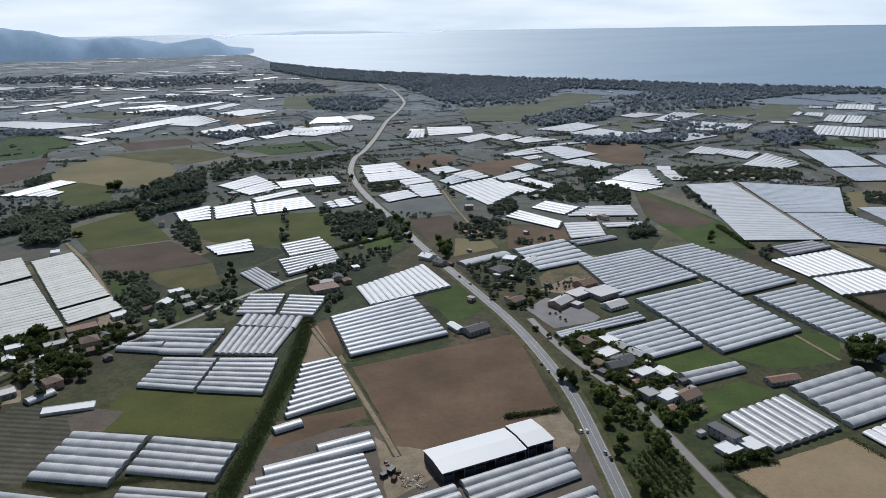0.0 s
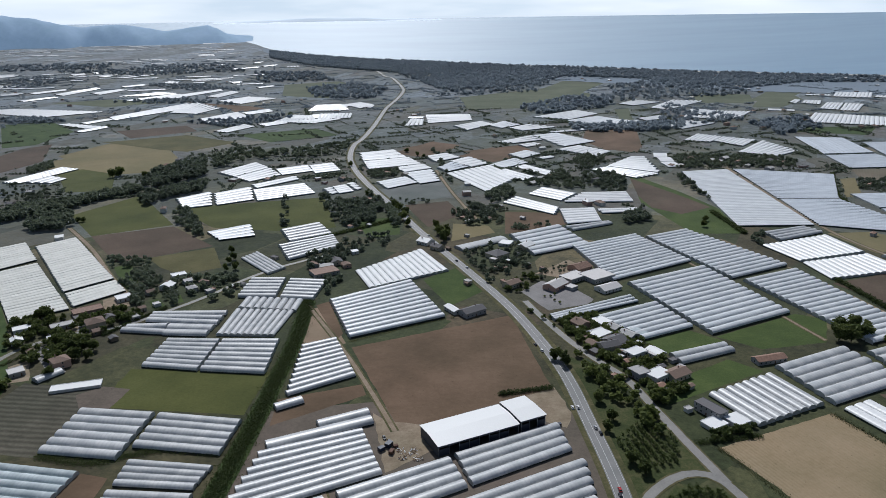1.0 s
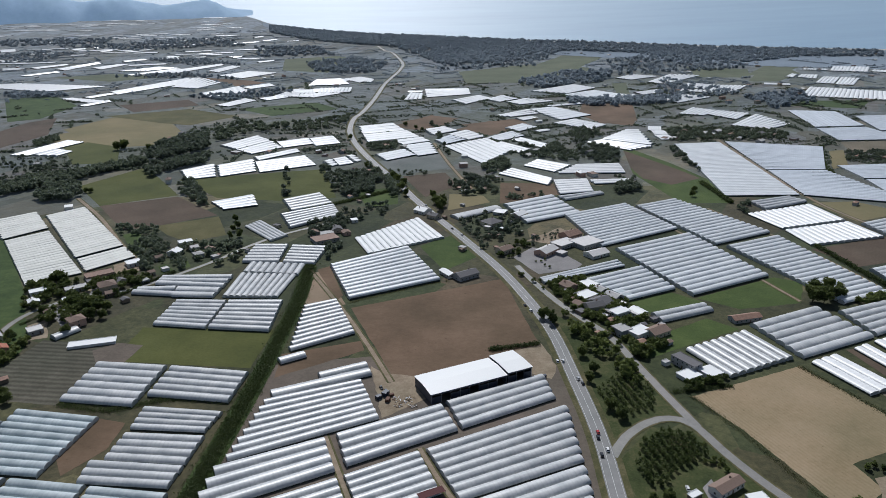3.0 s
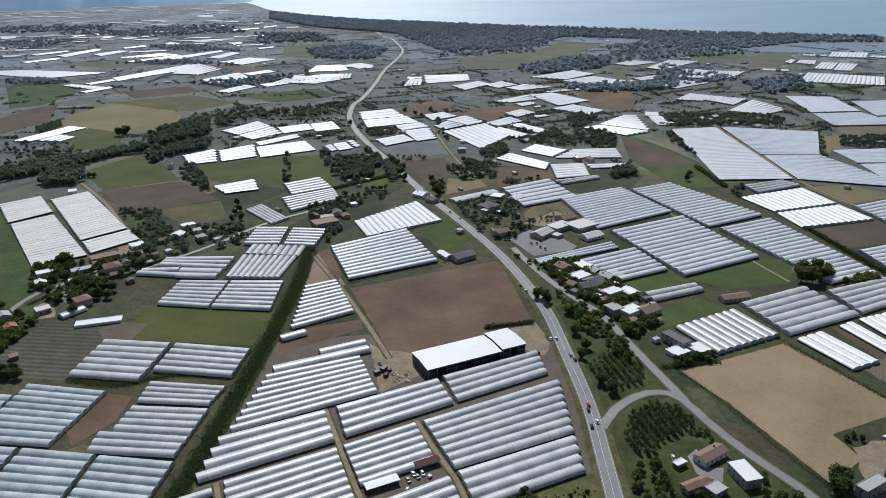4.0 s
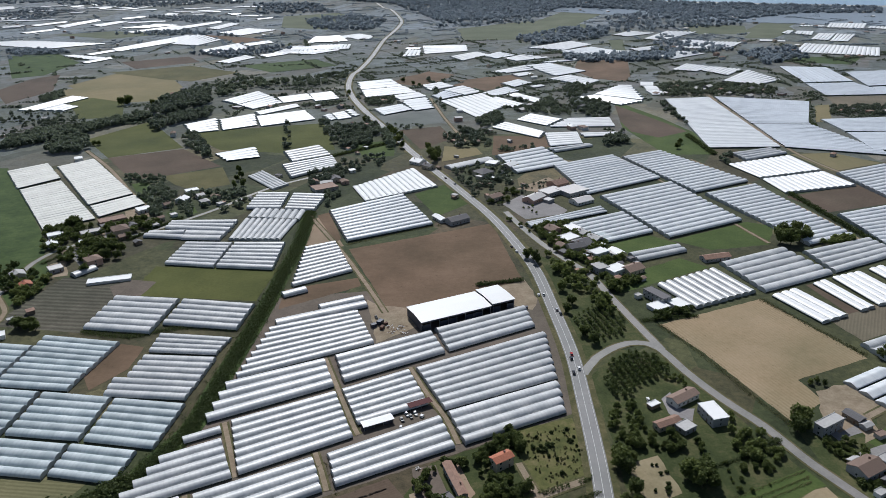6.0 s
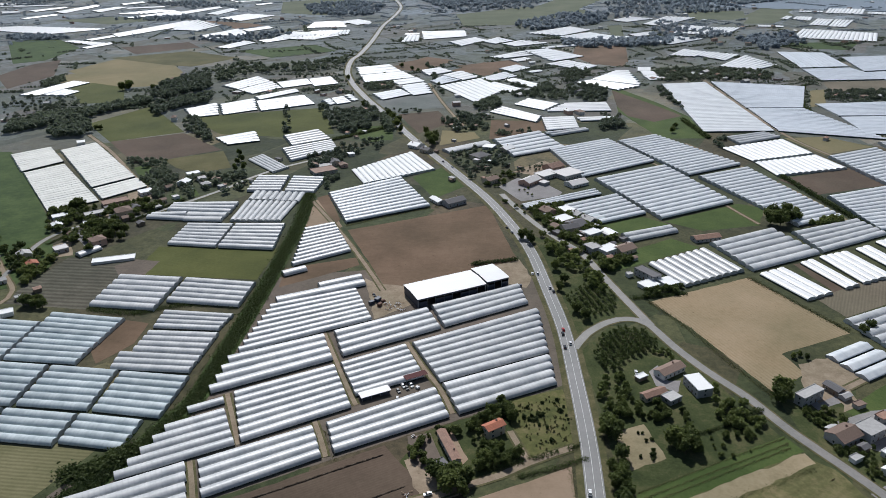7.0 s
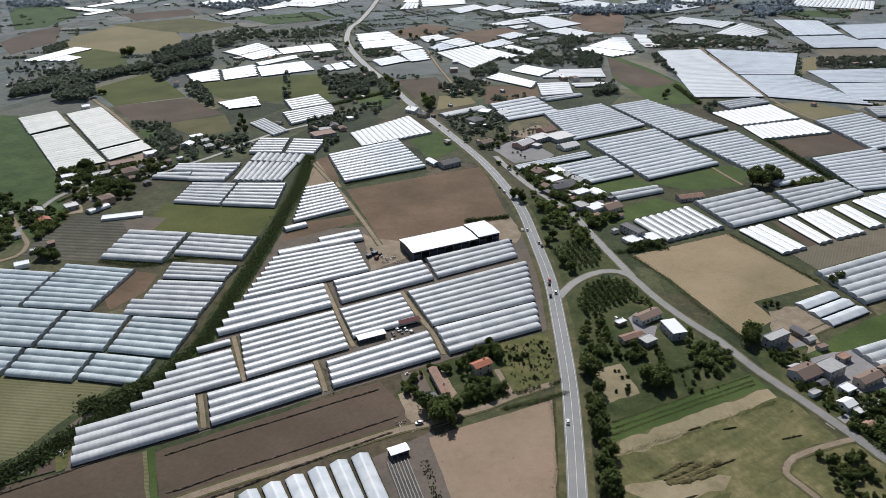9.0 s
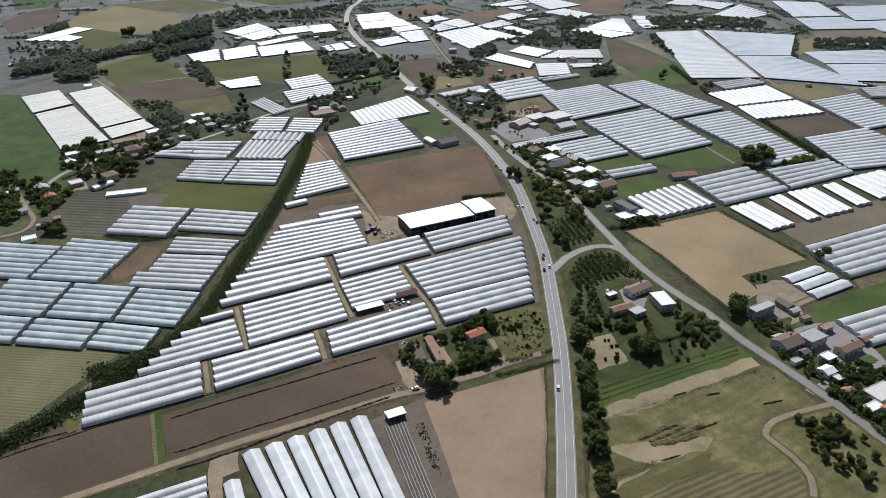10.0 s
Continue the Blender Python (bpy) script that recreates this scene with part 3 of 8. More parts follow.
def tufts(name, centres, radii, material, flat=0.8):
    """Many small leaf sprays in one mesh: three ragged blades of leaves, turned at random, at each centre."""
    centres, radii = np.repeat(np.asarray(centres, float), 3, 0), np.repeat(np.asarray(radii, float), 3)
    n = len(centres)
    axes = np.linalg.qr(rng.normal(size=(n, 3, 3)))[0]
    shape = SPRAY[None] * (0.75 + 0.75 * rng.random((n, 4, 1)))
    v = np.einsum("nij,nkj->nki", axes, shape) * radii[:, None, None]
    v[..., 2] *= flat
    v = (v + centres[:, None] + rng.normal(size=(n, 1, 3)) * radii[:, None, None] * 0.5).reshape(-1, 3)
    me = bpy.data.meshes.new(name)
    me.vertices.add(len(v))
    me.vertices.foreach_set("co", v.ravel())
    me.loops.add(4 * n)
    me.loops.foreach_set("vertex_index", np.arange(4 * n))
    me.polygons.add(n)
    me.polygons.foreach_set("loop_start", np.arange(0, 4 * n, 4))
    me.update(calc_edges=True)
    me.materials.append(material)
    return me


def inside(x, y, poly):
    hit = False
    for (x0, y0), (x1, y1) in zip(poly, poly[1:] + poly[:1]):
        if (y0 > y) != (y1 > y) and x < (x1 - x0) * (y - y0) / (y1 - y0) + x0:
            hit = not hit
    return hit


def blocked(x, y, gap=1.5):
    """Whether a place lies on a road, a greenhouse or a house."""
    p = Vector((x, y, 0))
    for quad, mid, reach in QUADS:
        if (p - mid).length < reach and inside(x, y, quad):
            return True
    for px, py, reach in LOTS:
        if (px - x) ** 2 + (py - y) ** 2 < reach ** 2:
            return True
    for line, width in ROADS:
        for q in line[::2]:
            if abs(q.x - x) < 14 and abs(q.y - y) < 14 and (q.x - x) ** 2 + (q.y - y) ** 2 < (width / 2 + gap + 2.5) ** 2:
                return True
    return False


LOTS = []


def on_plot(x, y):
    return any(x0 < x < x1 and y0 < y < y1 and inside(x, y, c) for c, x0, x1, y0, y1 in PLOTS)


def spots(poly, count, far=False):
    xs, ys = [p[0] for p in poly], [p[1] for p in poly]
    out, tries = [], 0
    while len(out) < count and tries < count * 12:
        tries += 1
        x, y = random.uniform(min(xs), max(xs)), random.uniform(min(ys), max(ys))
        if inside(x, y, poly) and (far or not blocked(x, y)):
            out.append((x, y))
    return out


def crown_points(h, r):
    """Clump centres over a tree of height h and crown radius r: lobes of a broken crown."""
    pts, rad = [], []
    for _ in range(17):
        a, u = random.uniform(0, 6.28), random.random()
        c = Vector((math.cos(a) * r * 0.66 * u ** 0.5, math.sin(a) * r * 0.66 * u ** 0.5, h * random.uniform(0.3, 0.8)))
        s = r * random.uniform(0.32, 0.5)
        for _ in range(44):
            d = Vector((random.gauss(0, 1), random.gauss(0, 1), random.gauss(0, 1))).normalized() * s * random.uniform(0.5, 1.1)
            pts.append(tuple(c + d))
            rad.append(r * random.uniform(0.05, 0.115))
    return pts, rad


def limb(bm, a, b, ra, rb, sides=6):
    d = (b - a).normalized()
    u = d.orthogonal().normalized()
    w = d.cross(u)
    rings = [[bm.verts.new(p + (u * math.cos(t) + w * math.sin(t)) * r) for t in [6.2832 * k / sides for k in range(sides)]] for p, r in ((a, ra), (b, rb))]
    for k in range(sides):
        bm.faces.new((rings[0][k], rings[0][(k + 1) % sides], rings[1][(k + 1) % sides], rings[1][k]))


def tree_pattern(h, r, shrub=False):
    bm = bmesh.new()
    bend = Vector((random.uniform(-0.3, 0.3), random.uniform(-0.3, 0.3), h * 0.45))
    limb(bm, Vector((0, 0, -0.1)), bend, h * 0.028, h * 0.018)
    for k in range(5):
        a = 6.28 * k / 5 + random.random()
        limb(bm, bend * random.uniform(0.75, 1), bend + Vector((math.cos(a) * r * 0.5, math.sin(a) * r * 0.5, h * random.uniform(0.12, 0.3))), h * 0.013, h * 0.005, 4)
    tm = bpy.data.meshes.new("trunk")
    bm.to_mesh(tm)
    bm.free()
    tm.materials.append(BARK)
    return tm, tufts("crown", *crown_points(h, r), SHRUB if shrub else LEAF)


TREES = [tree_pattern(8, random.uniform(3.0, 4.4)) for _ in range(9)]
SHRUBS = [tree_pattern(8, 5.5, True) for _ in range(4)]


def tree(x, y, h, shrub=False):
    trunk, crown = random.choice(SHRUBS if shrub else TREES)
    top = new("shrub" if shrub else "tree")
    k = h / 8 * random.uniform(0.88, 1.12)
    top.matrix_world = pose(x, y, 0, 0, 0, random.uniform(0, 360)) @ Matrix.Diagonal((k * random.uniform(0.9, 1.15), k * random.uniform(0.9, 1.15), k, 1))
    for nm, data in (("trunk", trunk), ("crown", crown)):
        o = new(nm, data)
        o.parent = top
    return tagged(top, "low dark green shrub on rough ground" if shrub else "dark green broadleaf tree with a broken rounded crown", "shrub" if shrub else "tree", "shrubs" if shrub else "trees on the plain")


def grove(poly, count, h0, h1, shrub=False):
    cx, cy = sum(p[0] for p in poly) / len(poly), sum(p[1] for p in poly) / len(poly)
    if math.hypot(cx - 25, cy + 150) > 385 and not shrub:
        return wood(poly, int(count * 1.3), h0, h1)
    for x, y in spots(poly, count):
        tree(x, y, random.uniform(h0, h1), shrub)


def wood(poly, count, h0, h1, far=False):
    """A wood that nobody could count: ragged crowns in one mesh."""
    c, r = [], []
    for x, y in spots(poly, count, far):
        h = random.uniform(h0, h1)
        p, k = far_off(x, y)
        for _ in range(12 if far else 52):
            a, u = random.uniform(0, 6.28), random.random() ** 0.5
            w = h * 0.38 * u
            c.append((p.x + math.cos(a) * w, p.y + math.sin(a) * w, p.z + k * h * (0.3 + 0.62 * random.random() * (1.15 - u * 0.6))))
            r.append(h * (random.uniform(0.2, 0.36) if far else random.uniform(0.06, 0.125)))
    tagged(new("woods", tufts("woods", c, r, FAR_HAZE_LEAF if far and math.hypot(p.x, p.y) > 1500 else MID_HAZE_LEAF if poly[0][1] > 620 else WEED if h1 < 1.5 else LEAF)), "dense dark green woodland of mixed trees", "woodland", kind="stuff")


def orchard(poly, turn, row, step, h0, h1):
    """Rows of small fruit trees over grass."""
    c, r = [], []
    u, w = Vector((math.cos(radians(turn)), math.sin(radians(turn)))), Vector((-math.sin(radians(turn)), math.cos(radians(turn))))
    mid = Vector((sum(p[0] for p in poly) / len(poly), sum(p[1] for p in poly) / len(poly)))
    for i in range(-30, 31):
        for j in range(-60, 61):
            x, y = mid + w * (i * row) + u * (j * step + random.uniform(-0.4, 0.4))
            if not inside(x, y, poly) or blocked(x, y) or random.random() < 0.06:
                continue
            h = random.uniform(h0, h1)
            for _ in range(26):
                a, s = random.uniform(0, 6.28), random.random() ** 0.5 * h * 0.3
                c.append((x + math.cos(a) * s, y + math.sin(a) * s, h * random.uniform(0.25, 0.95)))
                r.append(h * random.uniform(0.05, 0.1))
    tagged(new("orchard", tufts("orchard", c, r, LEAF)), "orchard of small dark green trees in straight rows", "orchard", kind="stuff")


def hedge(points, width, step, h0, h1):
    c, r = [], []
    for p in spline(points, step):
        low = h1 < 1.5
        for _ in range(max(1, int(width / 0.9)) * (5 if low else 8)):
            h = random.uniform(h0, h1) * (0.75 if low else 1)
            x, y = p.x + random.gauss(0, 0.33) * width, p.y + random.gauss(0, 0.33) * width
            if blocked(x, y, -2.0):
                continue
            c.append((x, y, h * 0.45 * random.uniform(0.2, 1.8)))
            r.append(max(0.15, h * random.uniform(0.06, 0.15)))
    if width > 8:
        v, f = ribbon(spline(points, 6), 0, width + 4, 0.18)
        tagged(new("verge", mesh_of("verge", v, f, EARTH["rough"])), "grassy bank of the overgrown ditch", "verge", kind="structure")
    tagged(new("hedge", tufts("hedge", c, r, WEED if h1 < 1.8 else SHRUB)), "overgrown dark green hedge of shrubs and reeds", "hedge", kind="stuff")

# ---- fields and roads ----
field('soil2', [(-112.0, 390.8), (-48.5, 400.9), (-16.9, 380.1), (40.4, 416.6), (71.3, 416.0), (81.5, 370.7), (85.0, 292.1), (80.8, 243.9), (22.0, 214.5), (-45.7, 181.4), (-102.1, 152.4), (-159.2, 124.3), (-173.4, 158.6), (-123.6, 237.8)])
field('dirt', [(49.8, 412.8), (72.4, 417.1), (78.2, 384.8), (72.4, 367.8), (58.3, 376.5)])
field('garden', [(98.5, 282.4), (122.5, 311.7), (144.7, 306.2), (166.6, 251.8), (186.6, 195.3), (102.7, 155.3), (97.4, 181.1), (98.0, 227.3)])
field('garden', [(80.5, 474.5), (105.4, 444.0), (138.0, 352.3), (144.4, 320.1), (123.4, 316.9), (98.7, 298.5), (93.1, 355.1), (84.2, 427.9)])
field('garden', [(-9.3, 179.5), (3.8, 204.1), (49.7, 227.9), (84.9, 193.0), (56.4, 177.3), (8.7, 157.0)])
field('garden', [(197.3, 226.1), (238.1, 225.6), (302.1, 251.3), (285.8, 201.0), (235.4, 109.3), (220.2, 143.9), (197.7, 199.1)])
field('soil2', [(-15.8, 132.7), (13.3, 152.3), (31.8, 64.3), (10.6, 67.3)])
field('soil', [(-71.9, 482.6), (53.6, 539.9), (70.4, 416.0), (-28.5, 366.6)])
field('meadow', [(-226.7, 451.8), (-124.3, 444.1), (-128.5, 386.7), (-227.8, 398.9)])
field('furrow', [(-292.6, 432.6), (-232.2, 422.6), (-238.6, 342.5), (-306.4, 353.5)])
field('stubble', [(156.0, 344.1), (238.7, 380.4), (271.9, 298.2), (218.8, 275.2), (223.6, 253.1), (197.6, 235.1), (173.7, 307.4)])
field('lawn', [(128.6, 408.8), (201.7, 455.0), (220.0, 436.2), (140.7, 392.4)])
field('lawn', [(206.8, 493.1), (286.6, 535.0), (306.7, 523.0), (285.5, 480.8), (233.6, 470.7)])
field('lawn', [(149.5, 487.2), (190.1, 505.7), (210.3, 485.7), (162.5, 464.1)])
field('lawn', [(228.2, 218.2), (282.9, 254.4), (311.1, 267.0), (322.5, 254.6), (236.3, 206.2)])
field('plough', [(-199.2, 109.0), (-127.3, 138.3), (-106.8, 96.2), (-174.7, 66.6)])
field('plough', [(-122.4, 137.4), (-17.4, 193.0), (7.8, 157.0), (-104.6, 99.0)])
field('tan', [(11.1, 146.9), (75.5, 176.1), (71.4, 125.9), (63.0, 67.1), (31.9, 67.3)])
field('strips', [(-9.1, 129.8), (1.2, 132.2), (18.8, 76.4), (9.1, 74.9)])
field('hay', [(-269.5, 207.1), (-163.9, 194.0), (-179.4, 158.6), (-187.6, 136.1), (-211.9, 112.1)])
field('rough', [(-627.8, 750.4), (-512.2, 746.1), (-363.6, 534.9), (-306.8, 436.7), (-422.4, 426.7)])
field('meadow', [(-479.0, 879.5), (-429.6, 985.7), (-329.5, 828.6), (-409.2, 785.2)])
field('plough', [(-409.2, 785.2), (-327.5, 822.5), (-255.1, 741.6), (-311.3, 703.8), (-341.8, 690.7)])
field('olive', [(-311.3, 703.8), (-252.2, 736.3), (-224.5, 670.7), (-257.6, 649.9), (-287.6, 672.8)])
field('meadow', [(-356.4, 908.0), (-167.3, 957.3), (-129.3, 808.3), (-194.3, 796.4), (-277.3, 814.5)])
field('straw', [(-651.6, 1148.6), (-693.1, 1258.6), (-549.6, 1401.1), (-464.4, 1244.3), (-484.6, 1139.0), (-571.9, 1124.4)])
field('dry', [(97.3, 141.8), (189.5, 185.4), (200.7, 172.4), (211.1, 142.6), (183.4, 130.0), (132.6, 81.6), (82.8, 76.1)])
field('sand', [(96.6, 133.2), (105.9, 144.8), (192.2, 184.4), (194.4, 177.5), (115.5, 136.0)])
field('tan', [(-118.3, 558.5), (-105.2, 563.4), (-77.0, 490.1), (-113.7, 468.1)])
field('soil', [(-111.2, 405.7), (-57.8, 424.9), (-53.3, 410.3), (-109.3, 373.4)])
field('lawn', [(-21.5, 627.4), (11.0, 660.4), (35.9, 597.8), (2.5, 560.3)])
field('plough', [(-53.4, 907.9), (3.3, 926.7), (20.1, 857.4), (-20.6, 803.8)])
field('lawn', [(-110.3, 837.8), (-57.5, 851.2), (-52.2, 776.6), (-87.2, 764.2)])
field('plough', [(352.0, 603.4), (440.3, 637.1), (465.8, 586.4), (371.3, 556.5)])
field('straw', [(423.6, 757.5), (474.3, 760.9), (508.3, 715.2), (438.6, 686.2)])
field('lawn', [(281.1, 1085.8), (323.9, 955.9), (347.9, 849.3), (329.6, 761.3), (277.0, 763.4), (254.8, 904.0)])
field('plough', [(276.1, 1049.5), (318.5, 933.5), (336.0, 876.1), (289.3, 845.5), (261.9, 879.5), (260.2, 940.1)])
field('soil', [(75.1, 868.0), (143.2, 858.4), (143.2, 808.8), (67.2, 771.8)])
field('straw', [(8.9, 817.4), (50.0, 806.7), (56.6, 777.8), (6.3, 747.2)])
field('net', [(-98.7, 997.0), (-6.0, 1047.1), (9.7, 952.4), (-69.8, 908.7)])
field('soil', [(-112.8, 567.2), (-102.4, 575.9), (-81.6, 508.3), (-85.3, 496.2)])
field('green', [(49.8, 231.1), (80.5, 240.6), (84.9, 193.0), (55.1, 181.5), (48.7, 209.4)])
field('lawn', [(102.2, 156.2), (187.4, 197.5), (192.6, 185.4), (99.6, 141.7)])
field('sand', [(102.6, 203.0), (118.4, 208.7), (122.4, 180.8), (100.3, 170.8)])
field('soil', [(-214.3, 292.7), (-203.5, 327.0), (-186.3, 322.1), (-186.0, 296.3), (-200.3, 272.9)])
field('dirt', [(-47.1, 387.3), (-37.1, 378.4), (-13.3, 372.6), (-4.1, 347.0), (-34.1, 324.1)])
field('soil', [(-80.8, 106.8), (-83.5, 109.0), (-85.6, 106.8), (-83.0, 101.7), (-79.7, 101.0)])
field('dirt', [(-6.3, 182.1), (6.1, 187.3), (22.2, 156.9), (1.6, 151.5)])
field('fallow', [(272.1, 349.8), (382.4, 403.3), (418.5, 408.4), (401.1, 378.2), (280.0, 318.7), (275.6, 332.5)])
field('paving', [(67.5, 593.0), (88.5, 619.8), (114.5, 603.1), (128.8, 572.6), (121.7, 562.1), (86.2, 549.2)])
field('soil', [(-94.6, 1280.9), (-23.5, 1401.3), (21.4, 1331.4), (-30.0, 1230.2)])
field('soil', [(20.8, 1242.5), (86.3, 1325.5), (155.3, 1259.3), (79.2, 1184.1)])
field('soil', [(301.3, 1440.9), (398.4, 1499.8), (358.9, 1300.9), (298.5, 1306.3)])
field('straw', [(-706.8, 1298.3), (-667.6, 1444.1), (-555.7, 1402.5), (-476.7, 1229.6), (-545.1, 1121.7)])
field('pasture', [(238.9, 2204.4), (426.4, 2642.3), (581.7, 2616.2), (332.1, 2046.6)])
field('pasture', [(824.5, 1983.0), (1056.3, 2338.1), (1131.7, 2272.9), (870.1, 1913.7)])
field('dry', [(132.6, 81.6), (183.1, 129.2), (216.4, 141.7), (231.4, 102.1), (207.1, 58.0), (116.4, 58.3)])
field('paving', [(-310.6, 543.4), (-307.6, 550.1), (-294.3, 526.5), (-291.6, 506.1)])
field('dirt', [(-299.9, 591.0), (-292.6, 604.2), (-275.1, 571.9), (-286.8, 566.9)])
field('paving', [(-315.7, 484.4), (-307.4, 495.9), (-272.1, 448.9), (-279.5, 442.5)])
field('dirt', [(-318.6, 456.6), (-308.0, 467.2), (-291.8, 436.4), (-302.5, 432.8)])
field('paving', [(133.4, 257.2), (140.4, 264.3), (142.3, 247.9), (149.4, 247.8), (144.9, 236.4), (134.1, 243.2)])
field('paving', [(212.6, 225.9), (232.7, 233.3), (232.0, 225.7), (214.8, 218.4)])
field('paving', [(209.5, 155.3), (239.5, 172.0), (264.1, 179.4), (261.4, 174.3), (236.4, 165.6), (211.8, 150.7)])
field('paving', [(264.4, 210.0), (264.1, 179.4), (259.0, 173.3), (257.5, 201.3)])
field('sand', [(97.6, 112.1), (116.6, 116.9), (138.2, 122.3), (150.1, 119.4), (144.1, 110.6), (118.0, 101.3), (89.3, 82.4), (88.6, 87.0), (108.4, 104.6)])
field('olive', [(92.9, 96.5), (103.2, 104.6), (115.6, 102.0), (106.3, 95.0), (92.3, 88.3)])
field('meadow', [(-626.6, 1137.3), (-604.1, 1176.4), (-531.0, 1131.8), (-485.7, 1016.8), (-549.1, 1007.7)])
field('soil', [(287.8, 1291.0), (315.8, 1402.5), (382.2, 1434.1), (365.9, 1330.4), (338.5, 1251.2)])
field('fallow', [(626.6, 1089.7), (739.5, 1092.7), (734.2, 1015.7), (602.1, 1014.3)])
field('straw', [(575.6, 1024.3), (601.0, 1031.7), (554.1, 925.6), (527.2, 916.0)])
field('plough', [(-819.5, 1254.9), (-818.4, 1378.8), (-785.8, 1431.8), (-709.4, 1248.1), (-732.9, 1133.5)])
field('soil', [(-80.8, 1328.6), (-15.9, 1391.2), (29.8, 1353.8), (-34.1, 1263.6)])
field('soil', [(29.6, 1289.7), (141.3, 1346.1), (165.8, 1250.6), (80.4, 1210.3)])
field('pasture', [(-574.4, 2653.0), (-396.0, 2757.3), (-267.1, 2523.2), (-351.8, 2193.1), (-504.2, 2275.1)])
field('pasture', [(43.4, 2155.3), (252.7, 2334.2), (380.2, 2350.5), (452.4, 2174.9), (325.9, 2007.5), (205.1, 1887.3), (59.3, 1881.5)])
field('pasture', [(775.1, 1842.5), (974.2, 2228.3), (1010.5, 2158.6), (972.3, 1990.3), (849.1, 1833.7)])
field('rough', [(752.0, 1588.7), (761.5, 1506.5), (902.5, 1508.3), (824.1, 1399.6), (701.6, 1452.6)])
field('pasture', [(726.5, 2199.0), (878.0, 2116.0), (814.2, 1920.7), (672.6, 1938.4)])
field('pasture', [(426.8, 1838.7), (466.5, 1856.4), (426.5, 1639.8), (393.7, 1608.2)])
field('soil', [(296.2, 1520.6), (388.6, 1511.8), (351.2, 1326.9), (290.0, 1274.9), (265.0, 1383.5)])
field('rough', [(-1055.4, 1718.7), (-958.3, 1764.4), (-820.7, 1594.9), (-815.8, 1424.2), (-863.6, 1390.7)])
field('olive', [(-691.2, 1446.1), (-547.3, 1524.0), (-412.3, 1422.3), (-479.8, 1324.8), (-542.6, 1352.9)])
field('plough', [(-726.7, 1594.0), (-594.8, 1664.2), (-540.5, 1576.5), (-652.7, 1490.4)])
field('rough', [(-437.3, 1514.0), (-284.7, 1592.0), (-221.6, 1494.5), (-344.1, 1416.5)])
field('pasture', [(-1167.4, 2168.3), (-1019.2, 2251.0), (-809.6, 2151.2), (-946.7, 2048.3)])
field('soil', [(-757.6, 2144.7), (-545.0, 2025.3), (-484.8, 1968.7), (-537.5, 1882.8), (-595.1, 1981.7)])
for bed in (((-8.2, 129.4), (10.6, 74.6)), ((-6.7, 129.8), (12.1, 74.7)), ((-5.1, 130.3), (13.7, 74.9)), ((-3.6, 130.8), (15.2, 75.0)), ((-2.1, 131.3), (16.7, 75.2)), ((-0.5, 131.8), (18.3, 75.3)), ((1.0, 132.3), (19.8, 75.5))):
    film_strip(*bed)
field('dirt', [(224.1, 263.1), (248.8, 272.4), (253.5, 245.1), (235.3, 235.3), (217.9, 224.6), (216.4, 238.8)])
field('paving', [(214.1, 206.4), (241.1, 216.9), (257.0, 208.3), (256.1, 183.7), (236.5, 178.7), (222.6, 189.4)])
field('dirt', [(233.6, 235.3), (240.8, 238.5), (239.8, 225.6), (227.5, 216.4)])
field('lawn', [(-335.6, 674.5), (-321.7, 685.4), (-292.4, 630.1), (-296.6, 610.1)])
field('lawn', [(-263.3, 580.7), (-258.5, 587.9), (-245.4, 571.1), (-252.5, 562.4)])
field('lawn', [(-325.0, 443.5), (-322.4, 454.0), (-301.0, 424.1), (-298.6, 403.8), (-308.4, 412.2)])
field('lawn', [(-250.0, 595.2), (-242.0, 598.8), (-232.1, 579.7), (-238.8, 574.5)])
field('dirt', [(-314.6, 550.3), (-308.2, 550.1), (-295.8, 513.9), (-299.1, 512.4)])
field('dirt', [(-306.9, 585.7), (-297.8, 596.7), (-284.6, 570.4), (-293.6, 560.1)])
field('paving', [(-325.0, 517.8), (-323.4, 524.1), (-304.3, 507.9), (-307.2, 501.9)])
field('soil2', [(-248.4, 414.5), (-235.1, 426.3), (-215.1, 422.2), (-218.3, 390.8), (-228.9, 382.2)])
field('rough', [(-373.3, 444.6), (-358.8, 460.2), (-334.2, 467.9), (-317.4, 443.4), (-309.4, 406.3), (-309.4, 378.4), (-331.2, 368.2)])
field('olive', [(89.2, 81.8), (99.5, 87.0), (119.3, 96.3), (140.6, 107.7), (146.8, 109.1), (139.8, 98.3), (123.1, 91.5), (105.6, 81.1)])
field('raked', [(107.9, 80.4), (124.0, 90.2), (140.6, 97.6), (159.9, 96.1), (181.5, 98.1), (180.4, 80.7)])
field('olive', [(91.1, 89.7), (94.7, 100.7), (102.2, 106.1), (118.5, 101.3), (103.5, 93.7), (93.6, 88.3)])
field('garden', [(135.8, 226.8), (146.7, 229.2), (171.5, 220.1), (162.2, 205.2), (138.5, 195.8), (123.8, 202.8)])
field('soil2', [(-5.8, 200.2), (6.2, 202.9), (12.0, 181.9), (5.1, 172.7), (-3.7, 181.0)])
field('tan', [(10.5, 204.0), (17.0, 205.1), (25.2, 181.8), (22.1, 177.6), (14.0, 192.7)])
field('plough', [(280.8, 402.0), (292.1, 404.7), (302.5, 361.8), (289.4, 355.4)])
field('paving', [(241.3, 217.5), (259.4, 220.3), (262.8, 200.1), (264.4, 184.7), (257.0, 179.5), (253.1, 200.2), (242.9, 199.2)])
